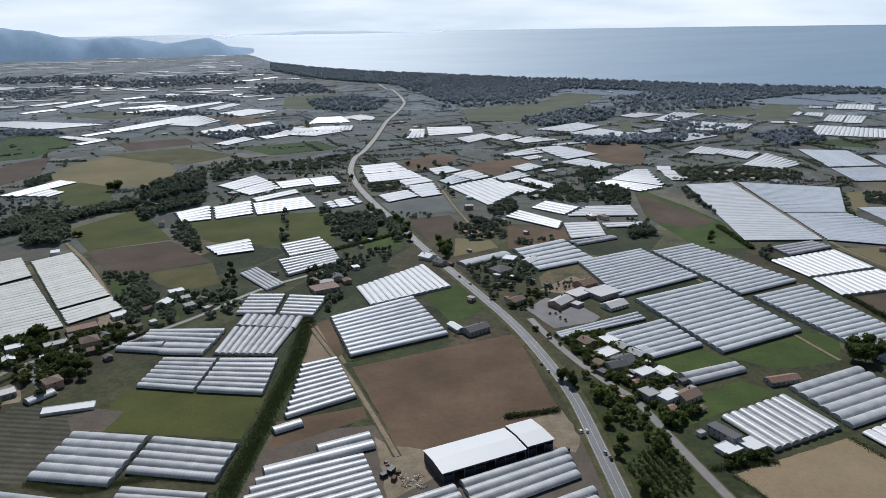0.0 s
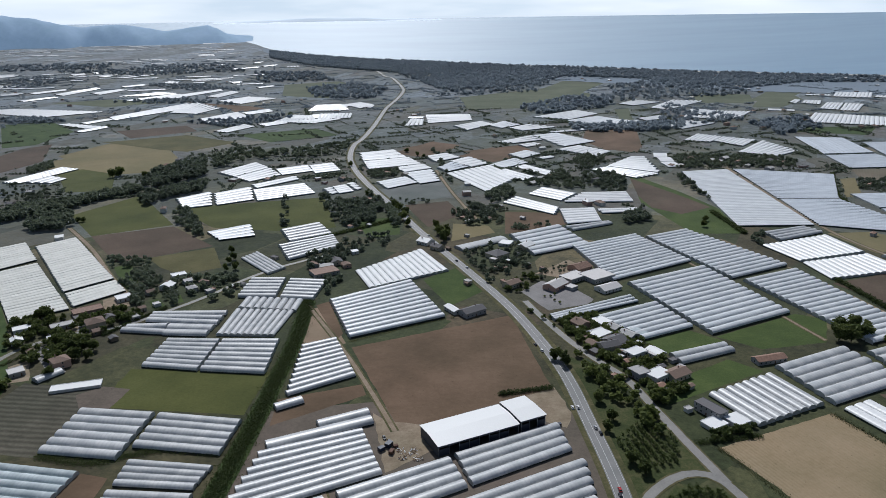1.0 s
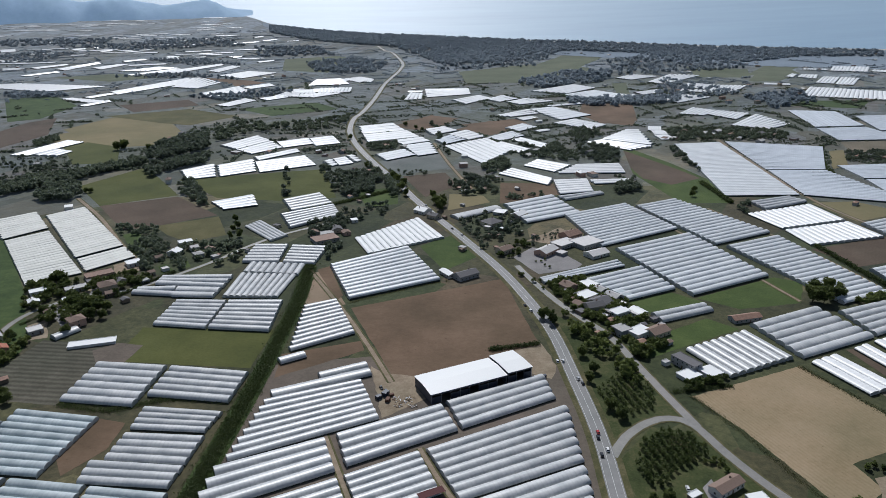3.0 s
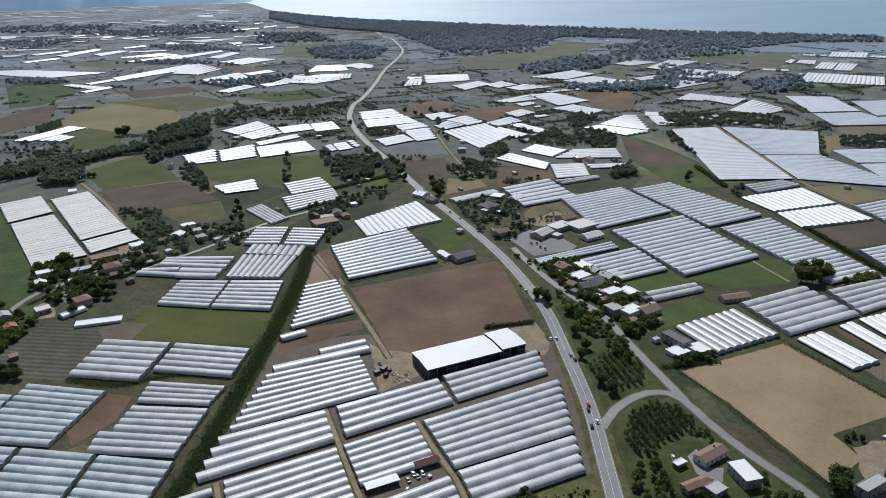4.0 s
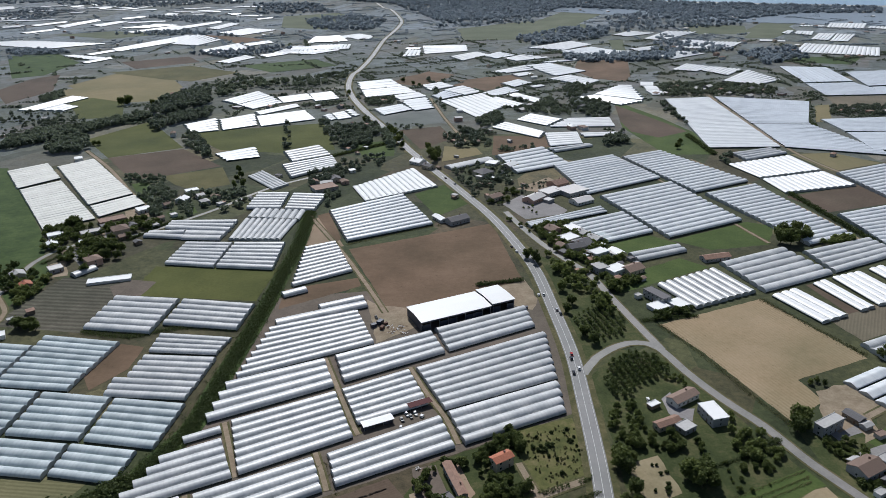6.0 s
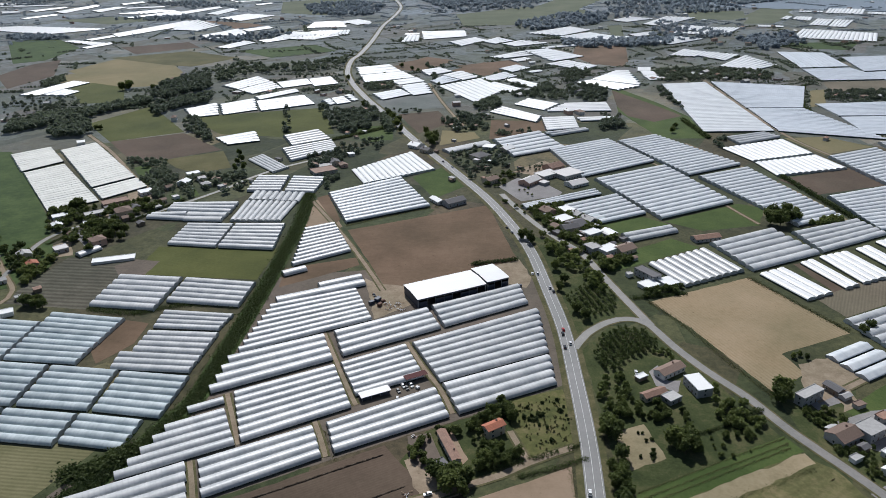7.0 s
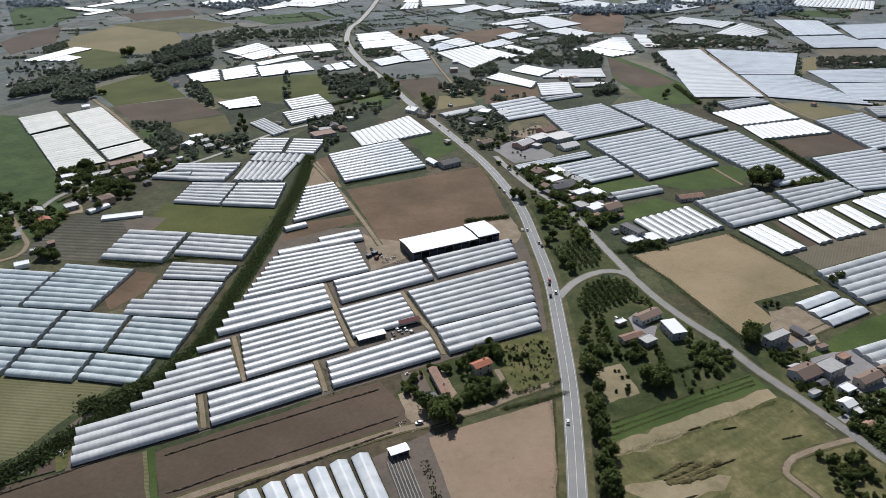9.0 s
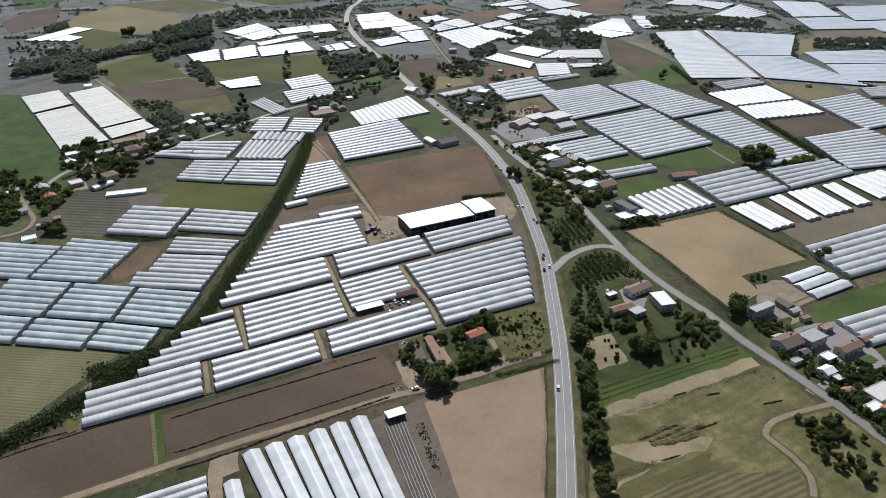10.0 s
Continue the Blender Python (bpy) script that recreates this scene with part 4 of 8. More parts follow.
field('lawn', [(246.3, 179.6), (258.7, 185.8), (260.9, 180.5), (249.8, 174.4)])
field('lawn', [(-126.8, 140.9), (-123.8, 143.0), (-105.7, 97.6), (-108.1, 96.2)])
field('hay', [(-128.0, 137.8), (-126.4, 139.1), (-108.3, 96.2), (-109.8, 95.9)])
field('plough', [(-176.3, 128.9), (-175.0, 133.9), (-166.0, 133.0), (-163.4, 125.5), (-170.6, 122.0)])
field('green', [(-170.5, 138.2), (-170.8, 152.9), (-166.3, 146.9), (-159.6, 127.5), (-163.4, 124.3)])
field('dirt', [(85.4, 639.7), (123.6, 679.7), (137.3, 649.7), (111.2, 625.1)])
field('dirt', [(-87.4, 97.8), (-87.6, 105.7), (-76.6, 111.3), (-72.5, 99.2), (-78.8, 94.0), (-74.7, 81.9), (-80.7, 82.0)])
road('main', 9.2, [(70.3, 45.0), (72.6, 64.2), (74.8, 82.5), (78.3, 110.3), (83.0, 151.7), (87.1, 197.5), (89.7, 257.8), (90.8, 308.8), (87.3, 370.6), (82.4, 434.3), (71.3, 492.2), (52.7, 562.3), (20.7, 651.3), (-10.9, 734.9), (-38.1, 810.4), (-59.7, 880.7), (-85.7, 949.5), (-116.5, 1039.9), (-144.0, 1134.3), (-166.3, 1242.8), (-174.1, 1368.0), (-165.4, 1450.3), (-158.3, 1626.3), (-155.0, 1914.9), (-144.6, 2067.1), (-134.5, 2256.1), (-136.6, 2427.5), (-170.1, 2674.6), (-203.7, 2869.6), (-236.3, 2953.5), (-278.7, 3161.0), (-294.0, 3226.1)])
road('lane', 5.5, [(94.1, 284.0), (105.0, 301.7), (121.3, 316.1), (135.4, 320.3), (147.0, 313.0), (156.3, 284.6), (167.9, 256.7), (181.6, 230.7), (192.2, 202.0), (208.1, 169.8), (222.8, 137.3), (234.4, 107.5)])
road('lane', 5.5, [(148.6, 311.3), (140.8, 344.4), (133.6, 377.1), (122.7, 427.1), (107.9, 457.2), (92.5, 493.1), (79.4, 532.6), (68.7, 570.8)])
road('lane', 4.0, [(84.9, 193.0), (73.0, 187.7), (54.9, 178.9), (40.5, 170.3), (25.2, 164.1), (10.2, 157.0), (-4.4, 152.5), (-42.8, 134.2), (-83.0, 115.1), (-116.9, 96.9), (-147.8, 80.3)], label='track')
road('lane', 3.2, [(54.9, 178.9), (51.0, 192.3), (47.7, 203.6)], label='track')
road('lane', 3.0, [(-122.5, 572.9), (-77.6, 478.5), (-49.8, 412.6), (-31.5, 365.6)], label='track')
road('lane', 2.6, [(-65.5, 307.0), (-54.4, 276.9), (-39.0, 235.5), (-35.3, 227.6)], label='track')
road('lane', 2.6, [(-10.8, 293.6), (1.5, 262.6), (11.2, 241.5), (17.9, 218.9)], label='track')
road('lane', 2.6, [(-110.5, 239.7), (-101.3, 217.2), (-92.4, 194.9)], label='track')
road('lane', 2.6, [(-56.3, 213.6), (-50.7, 198.9), (-45.9, 184.6)], label='track')
road('lane', 2.6, [(-113.7, 183.1), (-108.1, 168.7), (-103.2, 155.2)], label='track')
road('lane', 4.5, [(-334.1, 373.5), (-327.4, 395.2), (-332.2, 463.7), (-316.8, 499.1), (-291.6, 516.9), (-267.2, 525.8), (-242.7, 553.4), (-213.5, 594.1), (-192.6, 633.0), (-167.9, 666.5), (-127.8, 702.0)], label='lane')
road('lane', 3.5, [(-351.2, 431.4), (-328.0, 400.9), (-306.7, 373.0), (-305.0, 352.5), (-317.3, 343.0)], label='track')
road('lane', 4.0, [(-452.4, 821.7), (-385.7, 736.2), (-329.2, 652.3), (-291.2, 600.3)], label='track')
road('lane', 3.0, [(217.2, 143.4), (200.7, 138.3), (183.9, 131.3), (176.6, 123.2), (176.5, 118.1), (182.5, 106.7), (185.1, 93.6), (181.5, 82.0)], label='track')
road('lane', 3.5, [(240.1, 238.5), (263.7, 251.9), (286.7, 262.2)], label='track')
road('lane', 2.2, [(212.0, 757.8), (244.1, 654.6), (272.3, 538.8), (286.5, 483.7)], label='track')
road('lane', 2.2, [(299.3, 741.1), (337.2, 630.1), (360.1, 536.3), (366.9, 467.4)], label='track')
road('lane', 4.0, [(443.5, 1114.9), (430.4, 793.8), (447.5, 669.8)], label='track')
road('lane', 3.5, [(-14.5, 1126.8), (6.6, 991.7), (28.0, 880.1), (39.2, 831.3)], label='track')

# ---- greenhouses ----
greenhouse((-312.5, 331.4), (-258.6, 323.1), (-260.8, 274.9), (-311.8, 281.0), 7, 'clear')
greenhouse((-257.9, 337.0), (-203.0, 326.7), (-211.4, 270.3), (-260.1, 276.4), 9, 'clear')
greenhouse((-181.0, 338.5), (-129.8, 331.0), (-134.9, 309.5), (-180.9, 313.8), 4, 'film')
greenhouse((-181.0, 310.3), (-133.1, 306.1), (-135.9, 279.2), (-183.3, 284.6), 4, 'film')
greenhouse((-189.9, 284.7), (-135.6, 278.4), (-138.4, 259.7), (-188.7, 264.8), 3, 'film')
greenhouse((-234.5, 395.7), (-184.5, 389.0), (-188.0, 337.6), (-237.6, 345.2), 6, 'film')
greenhouse((-181.7, 388.9), (-126.5, 379.0), (-129.8, 341.4), (-184.9, 350.2), 5, 'film')
greenhouse((-272.0, 275.8), (-226.7, 269.8), (-227.9, 228.2), (-273.0, 234.6), 6, 'clear')
greenhouse((-224.8, 269.8), (-181.7, 263.2), (-182.4, 223.2), (-226.1, 228.8), 6, 'clear')
greenhouse((-179.6, 262.5), (-136.2, 256.1), (-140.1, 215.8), (-181.0, 223.1), 6, 'clear')
greenhouse((-273.7, 232.6), (-230.8, 226.9), (-231.2, 199.7), (-271.5, 204.8), 4, 'clear')
greenhouse((-229.3, 226.9), (-186.5, 220.7), (-187.4, 193.6), (-229.9, 199.7), 4, 'clear')
greenhouse((-185.4, 221.3), (-147.9, 214.7), (-150.6, 189.4), (-186.5, 195.8), 4, 'clear')
greenhouse((-80.1, 377.0), (-50.2, 391.8), (-47.8, 382.9), (-80.3, 367.5), 1, 'film')
greenhouse((-104.8, 356.7), (-47.4, 382.9), (-44.1, 373.1), (-108.2, 343.9), 1, 'film')
greenhouse((-108.4, 344.8), (-51.1, 368.0), (-35.1, 322.0), (-117.0, 280.5), 8, 'film')
greenhouse((-119.5, 278.2), (-64.8, 303.3), (-54.4, 272.6), (-122.2, 236.6), 4, 'film')
greenhouse((-59.6, 306.6), (1.0, 337.1), (11.3, 308.9), (-49.9, 275.6), 4, 'film')
greenhouse((3.4, 339.9), (67.3, 372.0), (71.2, 341.6), (12.5, 309.7), 4, 'film')
greenhouse((-107.4, 239.8), (-52.9, 267.3), (-37.2, 224.6), (-91.8, 194.8), 7, 'film')
greenhouse((-50.5, 268.8), (-11.3, 290.0), (1.9, 253.5), (-37.0, 234.2), 6, 'film')
greenhouse((-7.8, 290.7), (77.0, 334.8), (77.2, 277.6), (10.1, 247.1), 7, 'film')
greenhouse((11.5, 245.7), (77.5, 276.0), (77.1, 243.5), (20.6, 216.4), 4, 'film')
greenhouse((-49.9, 210.6), (8.0, 243.0), (16.6, 214.6), (-42.7, 185.6), 4, 'film')
greenhouse((-109.8, 182.0), (-56.0, 208.9), (-47.4, 183.5), (-100.0, 154.5), 4, 'film')
greenhouse((-167.9, 154.1), (-114.4, 181.5), (-104.2, 152.7), (-158.1, 126.5), 4, 'film')
greenhouse((-128.5, 225.7), (-111.0, 235.8), (-108.2, 229.3), (-128.3, 219.4), 1, 'film')
greenhouse((-133.8, 210.9), (-107.4, 224.8), (-93.1, 193.7), (-148.6, 166.0), 5, 'film')
greenhouse((-109.9, 485.6), (-85.5, 498.4), (-62.8, 435.3), (-107.0, 406.9), 10, 'film')
greenhouse((-113.1, 397.7), (-94.9, 407.8), (-92.5, 399.6), (-108.5, 388.6), 1, 'film')
greenhouse((-74.9, 108.5), (-44.1, 57.6), (8.0, 73.5), (-17.5, 136.9), 6, 'wide')
greenhouse((-78.2, 89.7), (-67.1, 66.3), (-58.4, 66.3), (-70.3, 94.5), 1, 'wide')
greenhouse((-125.6, 75.8), (-85.3, 95.4), (-79.3, 76.6), (-115.5, 57.4), 4, 'film')
greenhouse((-503.8, 728.4), (-471.0, 761.0), (-425.7, 698.6), (-455.2, 660.8), 10, 'shade')
greenhouse((-450.3, 656.2), (-419.9, 689.0), (-325.0, 564.0), (-363.6, 535.9), 20, 'shade')
greenhouse((-452.5, 744.4), (-422.8, 778.2), (-319.3, 639.1), (-351.9, 603.7), 22, 'shade')
greenhouse((-348.4, 599.8), (-315.8, 634.8), (-294.0, 605.8), (-325.3, 567.5), 5, 'shade')
greenhouse((-247.9, 553.0), (-184.0, 554.6), (-185.9, 524.5), (-248.6, 534.4), 3, 'film')
greenhouse((-258.7, 526.5), (-226.6, 530.5), (-221.9, 506.6), (-262.0, 515.4), 2, 'film')
greenhouse((-226.1, 528.9), (-186.5, 524.5), (-188.7, 504.1), (-224.6, 506.6), 2, 'film')
greenhouse((-217.2, 500.3), (-174.6, 497.7), (-176.3, 445.7), (-220.3, 453.3), 7, 'film')
greenhouse((-173.5, 497.7), (-128.4, 496.5), (-127.0, 439.3), (-175.8, 445.7), 7, 'film')
greenhouse((-180.3, 558.0), (-182.0, 505.5), (-135.0, 502.7), (-128.6, 553.0), 9, 'film')
greenhouse((-177.9, 585.1), (-179.5, 559.7), (-127.2, 551.2), (-125.5, 577.9), 8, 'film')
greenhouse((-185.2, 634.7), (-151.6, 633.5), (-151.0, 584.2), (-186.9, 585.3), 6, 'film')
greenhouse((-148.0, 631.4), (-110.9, 626.0), (-116.6, 577.6), (-147.6, 582.3), 6, 'film')
greenhouse((-102.8, 575.4), (-33.6, 623.5), (-0.1, 535.8), (-75.6, 496.6), 11, 'low')
greenhouse((-88.4, 650.6), (-69.9, 602.7), (2.9, 649.6), (-26.0, 718.1), 13, 'bright')
greenhouse((-199.6, 716.4), (-158.7, 663.4), (-172.6, 645.4), (-212.1, 695.1), 5, 'film')
greenhouse((-278.0, 791.2), (-234.6, 823.5), (-216.6, 774.7), (-253.7, 759.7), 4, 'pale')
greenhouse((-192.6, 796.3), (-152.9, 825.8), (-129.1, 776.7), (-173.1, 748.6), 5, 'film')
greenhouse((-182.8, 737.2), (-127.9, 773.9), (-113.9, 729.8), (-161.7, 685.5), 6, 'film')
greenhouse((-370.2, 954.5), (-335.7, 995.6), (-308.5, 916.9), (-344.3, 903.0), 5, 'film')
greenhouse((-327.2, 983.9), (-284.9, 1022.9), (-261.4, 944.2), (-304.5, 916.7), 5, 'film')
greenhouse((-277.4, 1003.1), (-210.4, 1041.8), (-182.2, 978.1), (-254.9, 936.9), 6, 'film')
greenhouse((-286.1, 1034.9), (-233.6, 1094.4), (-224.0, 1067.7), (-275.0, 1010.6), 2, 'film')
greenhouse((-364.0, 1126.7), (-324.2, 1207.1), (-289.4, 1159.0), (-329.5, 1092.6), 4, 'film')
greenhouse((-327.4, 1088.0), (-288.4, 1158.9), (-257.9, 1100.6), (-296.6, 1056.0), 4, 'film')
greenhouse((-277.4, 1148.4), (-230.3, 1179.1), (-212.1, 1129.2), (-256.9, 1100.5), 3, 'film')
greenhouse((-227.5, 1173.9), (-190.8, 1196.4), (-168.0, 1130.5), (-207.0, 1110.4), 4, 'film')
greenhouse((-174.8, 1000.0), (-166.9, 1014.9), (-152.0, 976.1), (-159.6, 965.7), 3, 'film')
greenhouse((-165.1, 1014.7), (-147.3, 1029.3), (-129.1, 985.7), (-149.8, 972.3), 4, 'film')
greenhouse((-146.1, 1033.3), (-138.8, 1044.9), (-121.5, 1000.2), (-127.8, 989.3), 3, 'film')
greenhouse((-154.9, 1281.5), (-96.3, 1312.3), (-66.4, 1234.3), (-141.7, 1208.1), 3, 'film')
greenhouse((-140.1, 1202.8), (-64.3, 1234.1), (-39.8, 1174.1), (-125.4, 1136.7), 4, 'film')
greenhouse((-84.6, 1148.0), (-37.9, 1174.0), (-22.4, 1138.4), (-65.2, 1108.9), 2, 'film')
greenhouse((-64.9, 1104.3), (-22.2, 1128.8), (-8.8, 1044.0), (-38.7, 1025.8), 5, 'pale')
greenhouse((-102.5, 1042.4), (-61.5, 1077.4), (-41.7, 1034.1), (-84.0, 997.7), 4, 'pale')
greenhouse((-35.2, 1242.7), (0.4, 1268.1), (24.8, 1226.7), (-18.7, 1187.8), 3, 'film')
greenhouse((-12.1, 1142.4), (11.7, 1190.5), (38.1, 1143.3), (1.4, 1108.5), 4, 'net')
greenhouse((5.8, 1191.0), (39.0, 1231.0), (72.5, 1170.2), (40.9, 1143.1), 4, 'film')
greenhouse((73.7, 1155.2), (110.8, 1060.6), (58.2, 969.6), (2.4, 1094.8), 8, 'film')
greenhouse((94.6, 1124.6), (136.8, 1063.0), (116.6, 1035.1), (80.1, 1098.0), 3, 'film')
greenhouse((70.9, 1155.4), (118.4, 1213.5), (137.2, 1170.1), (93.1, 1129.5), 4, 'pale')
greenhouse((131.1, 1155.6), (176.3, 1086.3), (156.3, 1070.2), (112.5, 1137.5), 2, 'film')
greenhouse((110.9, 1247.2), (145.0, 1284.9), (167.1, 1248.1), (129.8, 1207.1), 3, 'pale')
greenhouse((158.5, 1215.5), (182.2, 1230.0), (186.1, 1213.2), (161.7, 1199.2), 1, 'film')
greenhouse((97.5, 1371.4), (171.9, 1448.5), (188.4, 1389.9), (130.1, 1361.7), 3, 'film')
greenhouse((174.2, 1448.3), (227.5, 1473.0), (285.3, 1367.1), (217.3, 1315.1), 6, 'pale')
greenhouse((210.9, 1482.4), (290.1, 1529.9), (298.0, 1504.8), (228.5, 1480.6), 2, 'film')
greenhouse((199.6, 1286.1), (245.6, 1325.1), (291.9, 1260.3), (258.6, 1218.0), 6, 'film')
greenhouse((137.2, 1341.4), (169.0, 1364.7), (179.2, 1337.6), (147.8, 1315.2), 2, 'film')
greenhouse((18.7, 1592.8), (81.0, 1658.2), (106.0, 1609.7), (45.2, 1523.1), 4, 'film')
greenhouse((94.9, 1593.2), (133.2, 1652.3), (167.4, 1594.1), (120.0, 1547.9), 4, 'pale')
greenhouse((135.9, 1546.2), (180.8, 1601.4), (241.7, 1551.7), (160.0, 1511.2), 4, 'film')
greenhouse((-47.9, 1783.1), (61.8, 1780.5), (60.5, 1679.5), (-41.0, 1634.9), 5, 'film')
greenhouse((-90.9, 1595.9), (-80.0, 1715.1), (-49.6, 1701.8), (-49.3, 1608.9), 4, 'film')
greenhouse((-88.9, 1756.6), (-49.8, 1751.9), (-48.9, 1721.4), (-84.6, 1725.6), 1, 'film')
greenhouse((138.9, 994.0), (180.6, 954.3), (153.5, 914.7), (114.3, 955.0), 4, 'film')
greenhouse((97.1, 942.1), (145.2, 879.8), (135.1, 847.3), (75.1, 909.7), 4, 'film')
greenhouse((187.6, 957.4), (249.1, 960.5), (246.0, 905.6), (152.7, 908.1), 6, 'film')
greenhouse((142.9, 873.8), (188.5, 877.2), (185.2, 816.0), (141.1, 804.9), 6, 'film')
greenhouse((189.0, 871.0), (242.0, 874.0), (241.0, 855.8), (192.7, 849.8), 2, 'film')
greenhouse((135.6, 794.6), (193.1, 812.9), (195.8, 804.6), (145.4, 776.0), 2, 'film')
greenhouse((358.7, 1244.0), (381.9, 1236.6), (374.1, 1123.3), (349.4, 1119.7), 3, 'bright')
greenhouse((10.2, 726.8), (63.2, 761.6), (65.9, 742.8), (15.1, 706.7), 1, 'film')
greenhouse((71.0, 763.9), (130.8, 801.7), (153.6, 725.0), (89.4, 690.6), 6, 'low')
greenhouse((133.4, 718.7), (210.4, 759.9), (243.8, 666.6), (154.0, 614.1), 14, 'low')
greenhouse((219.2, 749.2), (271.7, 775.6), (332.7, 650.4), (264.9, 615.6), 18, 'low')
greenhouse((165.9, 608.1), (249.2, 651.7), (282.8, 534.5), (204.4, 494.6), 14, 'low')
greenhouse((273.0, 611.5), (334.2, 640.5), (364.1, 494.1), (316.3, 474.8), 19, 'low')
greenhouse((84.1, 536.5), (161.3, 579.6), (166.0, 562.5), (87.4, 525.7), 3, 'low')
greenhouse((122.0, 532.2), (178.6, 562.1), (195.3, 509.0), (150.5, 486.7), 7, 'low')
greenhouse((141.2, 510.7), (149.9, 516.3), (153.6, 492.1), (146.3, 485.5), 1, 'clear')
greenhouse((333.7, 714.5), (349.8, 661.8), (427.2, 686.7), (417.9, 747.5), 11, 'bright')
greenhouse((350.1, 657.4), (355.0, 610.8), (437.9, 632.7), (427.2, 682.0), 11, 'bright')
greenhouse((352.5, 760.9), (407.2, 781.1), (420.0, 758.2), (358.8, 728.8), 4, 'film')
greenhouse((436.4, 674.7), (504.4, 705.6), (517.6, 601.6), (449.0, 571.5), 13, 'low')
greenhouse((375.3, 547.0), (452.9, 576.9), (470.1, 481.0), (378.9, 462.0), 12, 'low')
greenhouse((362.6, 1084.9), (437.2, 1095.0), (424.2, 786.1), (334.7, 787.0), 39, 'pale')
greenhouse((446.0, 1099.3), (579.5, 1049.5), (513.6, 907.7), (434.4, 911.5), 22, 'net')
greenhouse((435.5, 907.9), (512.1, 904.2), (540.6, 739.9), (428.4, 785.9), 19, 'net')
greenhouse((538.5, 928.4), (657.7, 937.5), (662.9, 852.5), (537.8, 858.3), 10, 'net')
greenhouse((536.4, 851.8), (666.7, 852.3), (647.6, 746.3), (526.4, 767.7), 12, 'net')
greenhouse((520.7, 727.6), (583.9, 743.5), (582.2, 692.9), (515.4, 690.6), 5, 'film')
greenhouse((169.4, 403.3), (187.3, 364.4), (239.0, 389.2), (222.3, 431.3), 8, 'film')
greenhouse((229.0, 441.4), (291.0, 471.2), (309.2, 418.1), (244.4, 388.0), 6, 'film')
greenhouse((304.9, 462.4), (372.4, 489.4), (381.5, 455.0), (310.7, 419.3), 5, 'film')
greenhouse((247.0, 383.5), (264.4, 340.9), (287.2, 351.3), (269.8, 394.2), 3, 'bright')
greenhouse((285.5, 401.9), (299.1, 357.1), (311.7, 363.0), (298.4, 408.7), 2, 'bright')
greenhouse((304.9, 412.1), (315.6, 365.0), (343.7, 377.1), (331.5, 422.5), 4, 'bright')
greenhouse((340.2, 426.1), (350.0, 383.6), (364.5, 389.9), (354.5, 433.3), 2, 'bright')
greenhouse((363.2, 439.5), (374.7, 396.5), (425.6, 421.6), (408.5, 461.2), 5, 'bright')
greenhouse((287.4, 269.1), (397.4, 317.2), (395.6, 369.7), (274.4, 313.2), 6, 'film')
greenhouse((242.7, 272.0), (272.8, 288.0), (286.3, 259.6), (254.4, 242.5), 3, 'wide')
greenhouse((253.4, 218.6), (302.8, 239.1), (311.4, 212.4), (262.7, 191.6), 4, 'film')
greenhouse((161.1, 463.2), (207.7, 480.5), (211.8, 466.1), (165.7, 445.5), 2, 'film')
greenhouse((755.3, 1364.4), (731.5, 1213.7), (643.1, 1208.1), (672.9, 1384.6), 11, 'net')
greenhouse((638.5, 1197.0), (726.2, 1202.7), (737.3, 1096.8), (625.1, 1093.6), 14, 'net')
greenhouse((763.2, 1309.7), (904.5, 1326.1), (865.0, 1182.5), (731.8, 1169.1), 18, 'net')
greenhouse((729.6, 1158.5), (858.8, 1171.9), (837.4, 1071.7), (728.1, 1068.6), 12, 'net')
greenhouse((-680.5, 1073.6), (-645.9, 1189.2), (-607.4, 1171.2), (-650.1, 1067.5), 5, 'bright')
greenhouse((-644.7, 1071.7), (-628.6, 1117.4), (-592.0, 1096.4), (-600.2, 1064.8), 3, 'bright')
greenhouse((458.9, 1940.8), (524.0, 2025.0), (578.5, 1963.3), (487.3, 1899.3), 7, 'film', far=True)
greenhouse((518.8, 1847.0), (622.4, 2011.0), (696.4, 1973.3), (551.6, 1808.2), 7, 'film', far=True)
greenhouse((583.3, 1770.9), (619.8, 1822.3), (666.9, 1771.3), (607.7, 1694.5), 7, 'film', far=True)
greenhouse((596.4, 1646.7), (669.6, 1771.0), (736.1, 1751.7), (661.4, 1639.1), 7, 'film', far=True)
greenhouse((440.2, 1665.0), (503.9, 1707.0), (504.1, 1657.5), (450.5, 1625.9), 4, 'film', far=True)
greenhouse((463.8, 1553.2), (540.5, 1624.9), (588.2, 1574.1), (492.0, 1500.4), 7, 'film', far=True)
greenhouse((453.0, 1364.0), (502.8, 1437.3), (537.9, 1397.3), (494.9, 1340.0), 6, 'film', far=True)
greenhouse((504.3, 1352.3), (539.0, 1397.2), (588.3, 1357.7), (537.2, 1291.4), 7, 'film', far=True)
greenhouse((506.8, 1234.7), (596.4, 1350.2), (613.6, 1236.8), (557.4, 1197.0), 8, 'film', far=True)
greenhouse((547.6, 1671.8), (568.3, 1719.7), (617.4, 1683.3), (598.9, 1646.4), 6, 'film', far=True)
greenhouse((782.5, 1570.0), (870.1, 1713.7), (999.4, 1618.4), (931.0, 1493.8), 18, 'film', far=True)
greenhouse((796.2, 1799.4), (849.8, 1770.1), (840.9, 1749.3), (783.6, 1767.5), 3, 'film', far=True)
greenhouse((900.2, 1918.6), (944.1, 1978.7), (952.9, 1963.8), (909.6, 1891.9), 2, 'film', far=True)
greenhouse((925.9, 1902.2), (963.0, 1962.4), (1000.0, 1943.8), (955.6, 1860.8), 5, 'film', far=True)
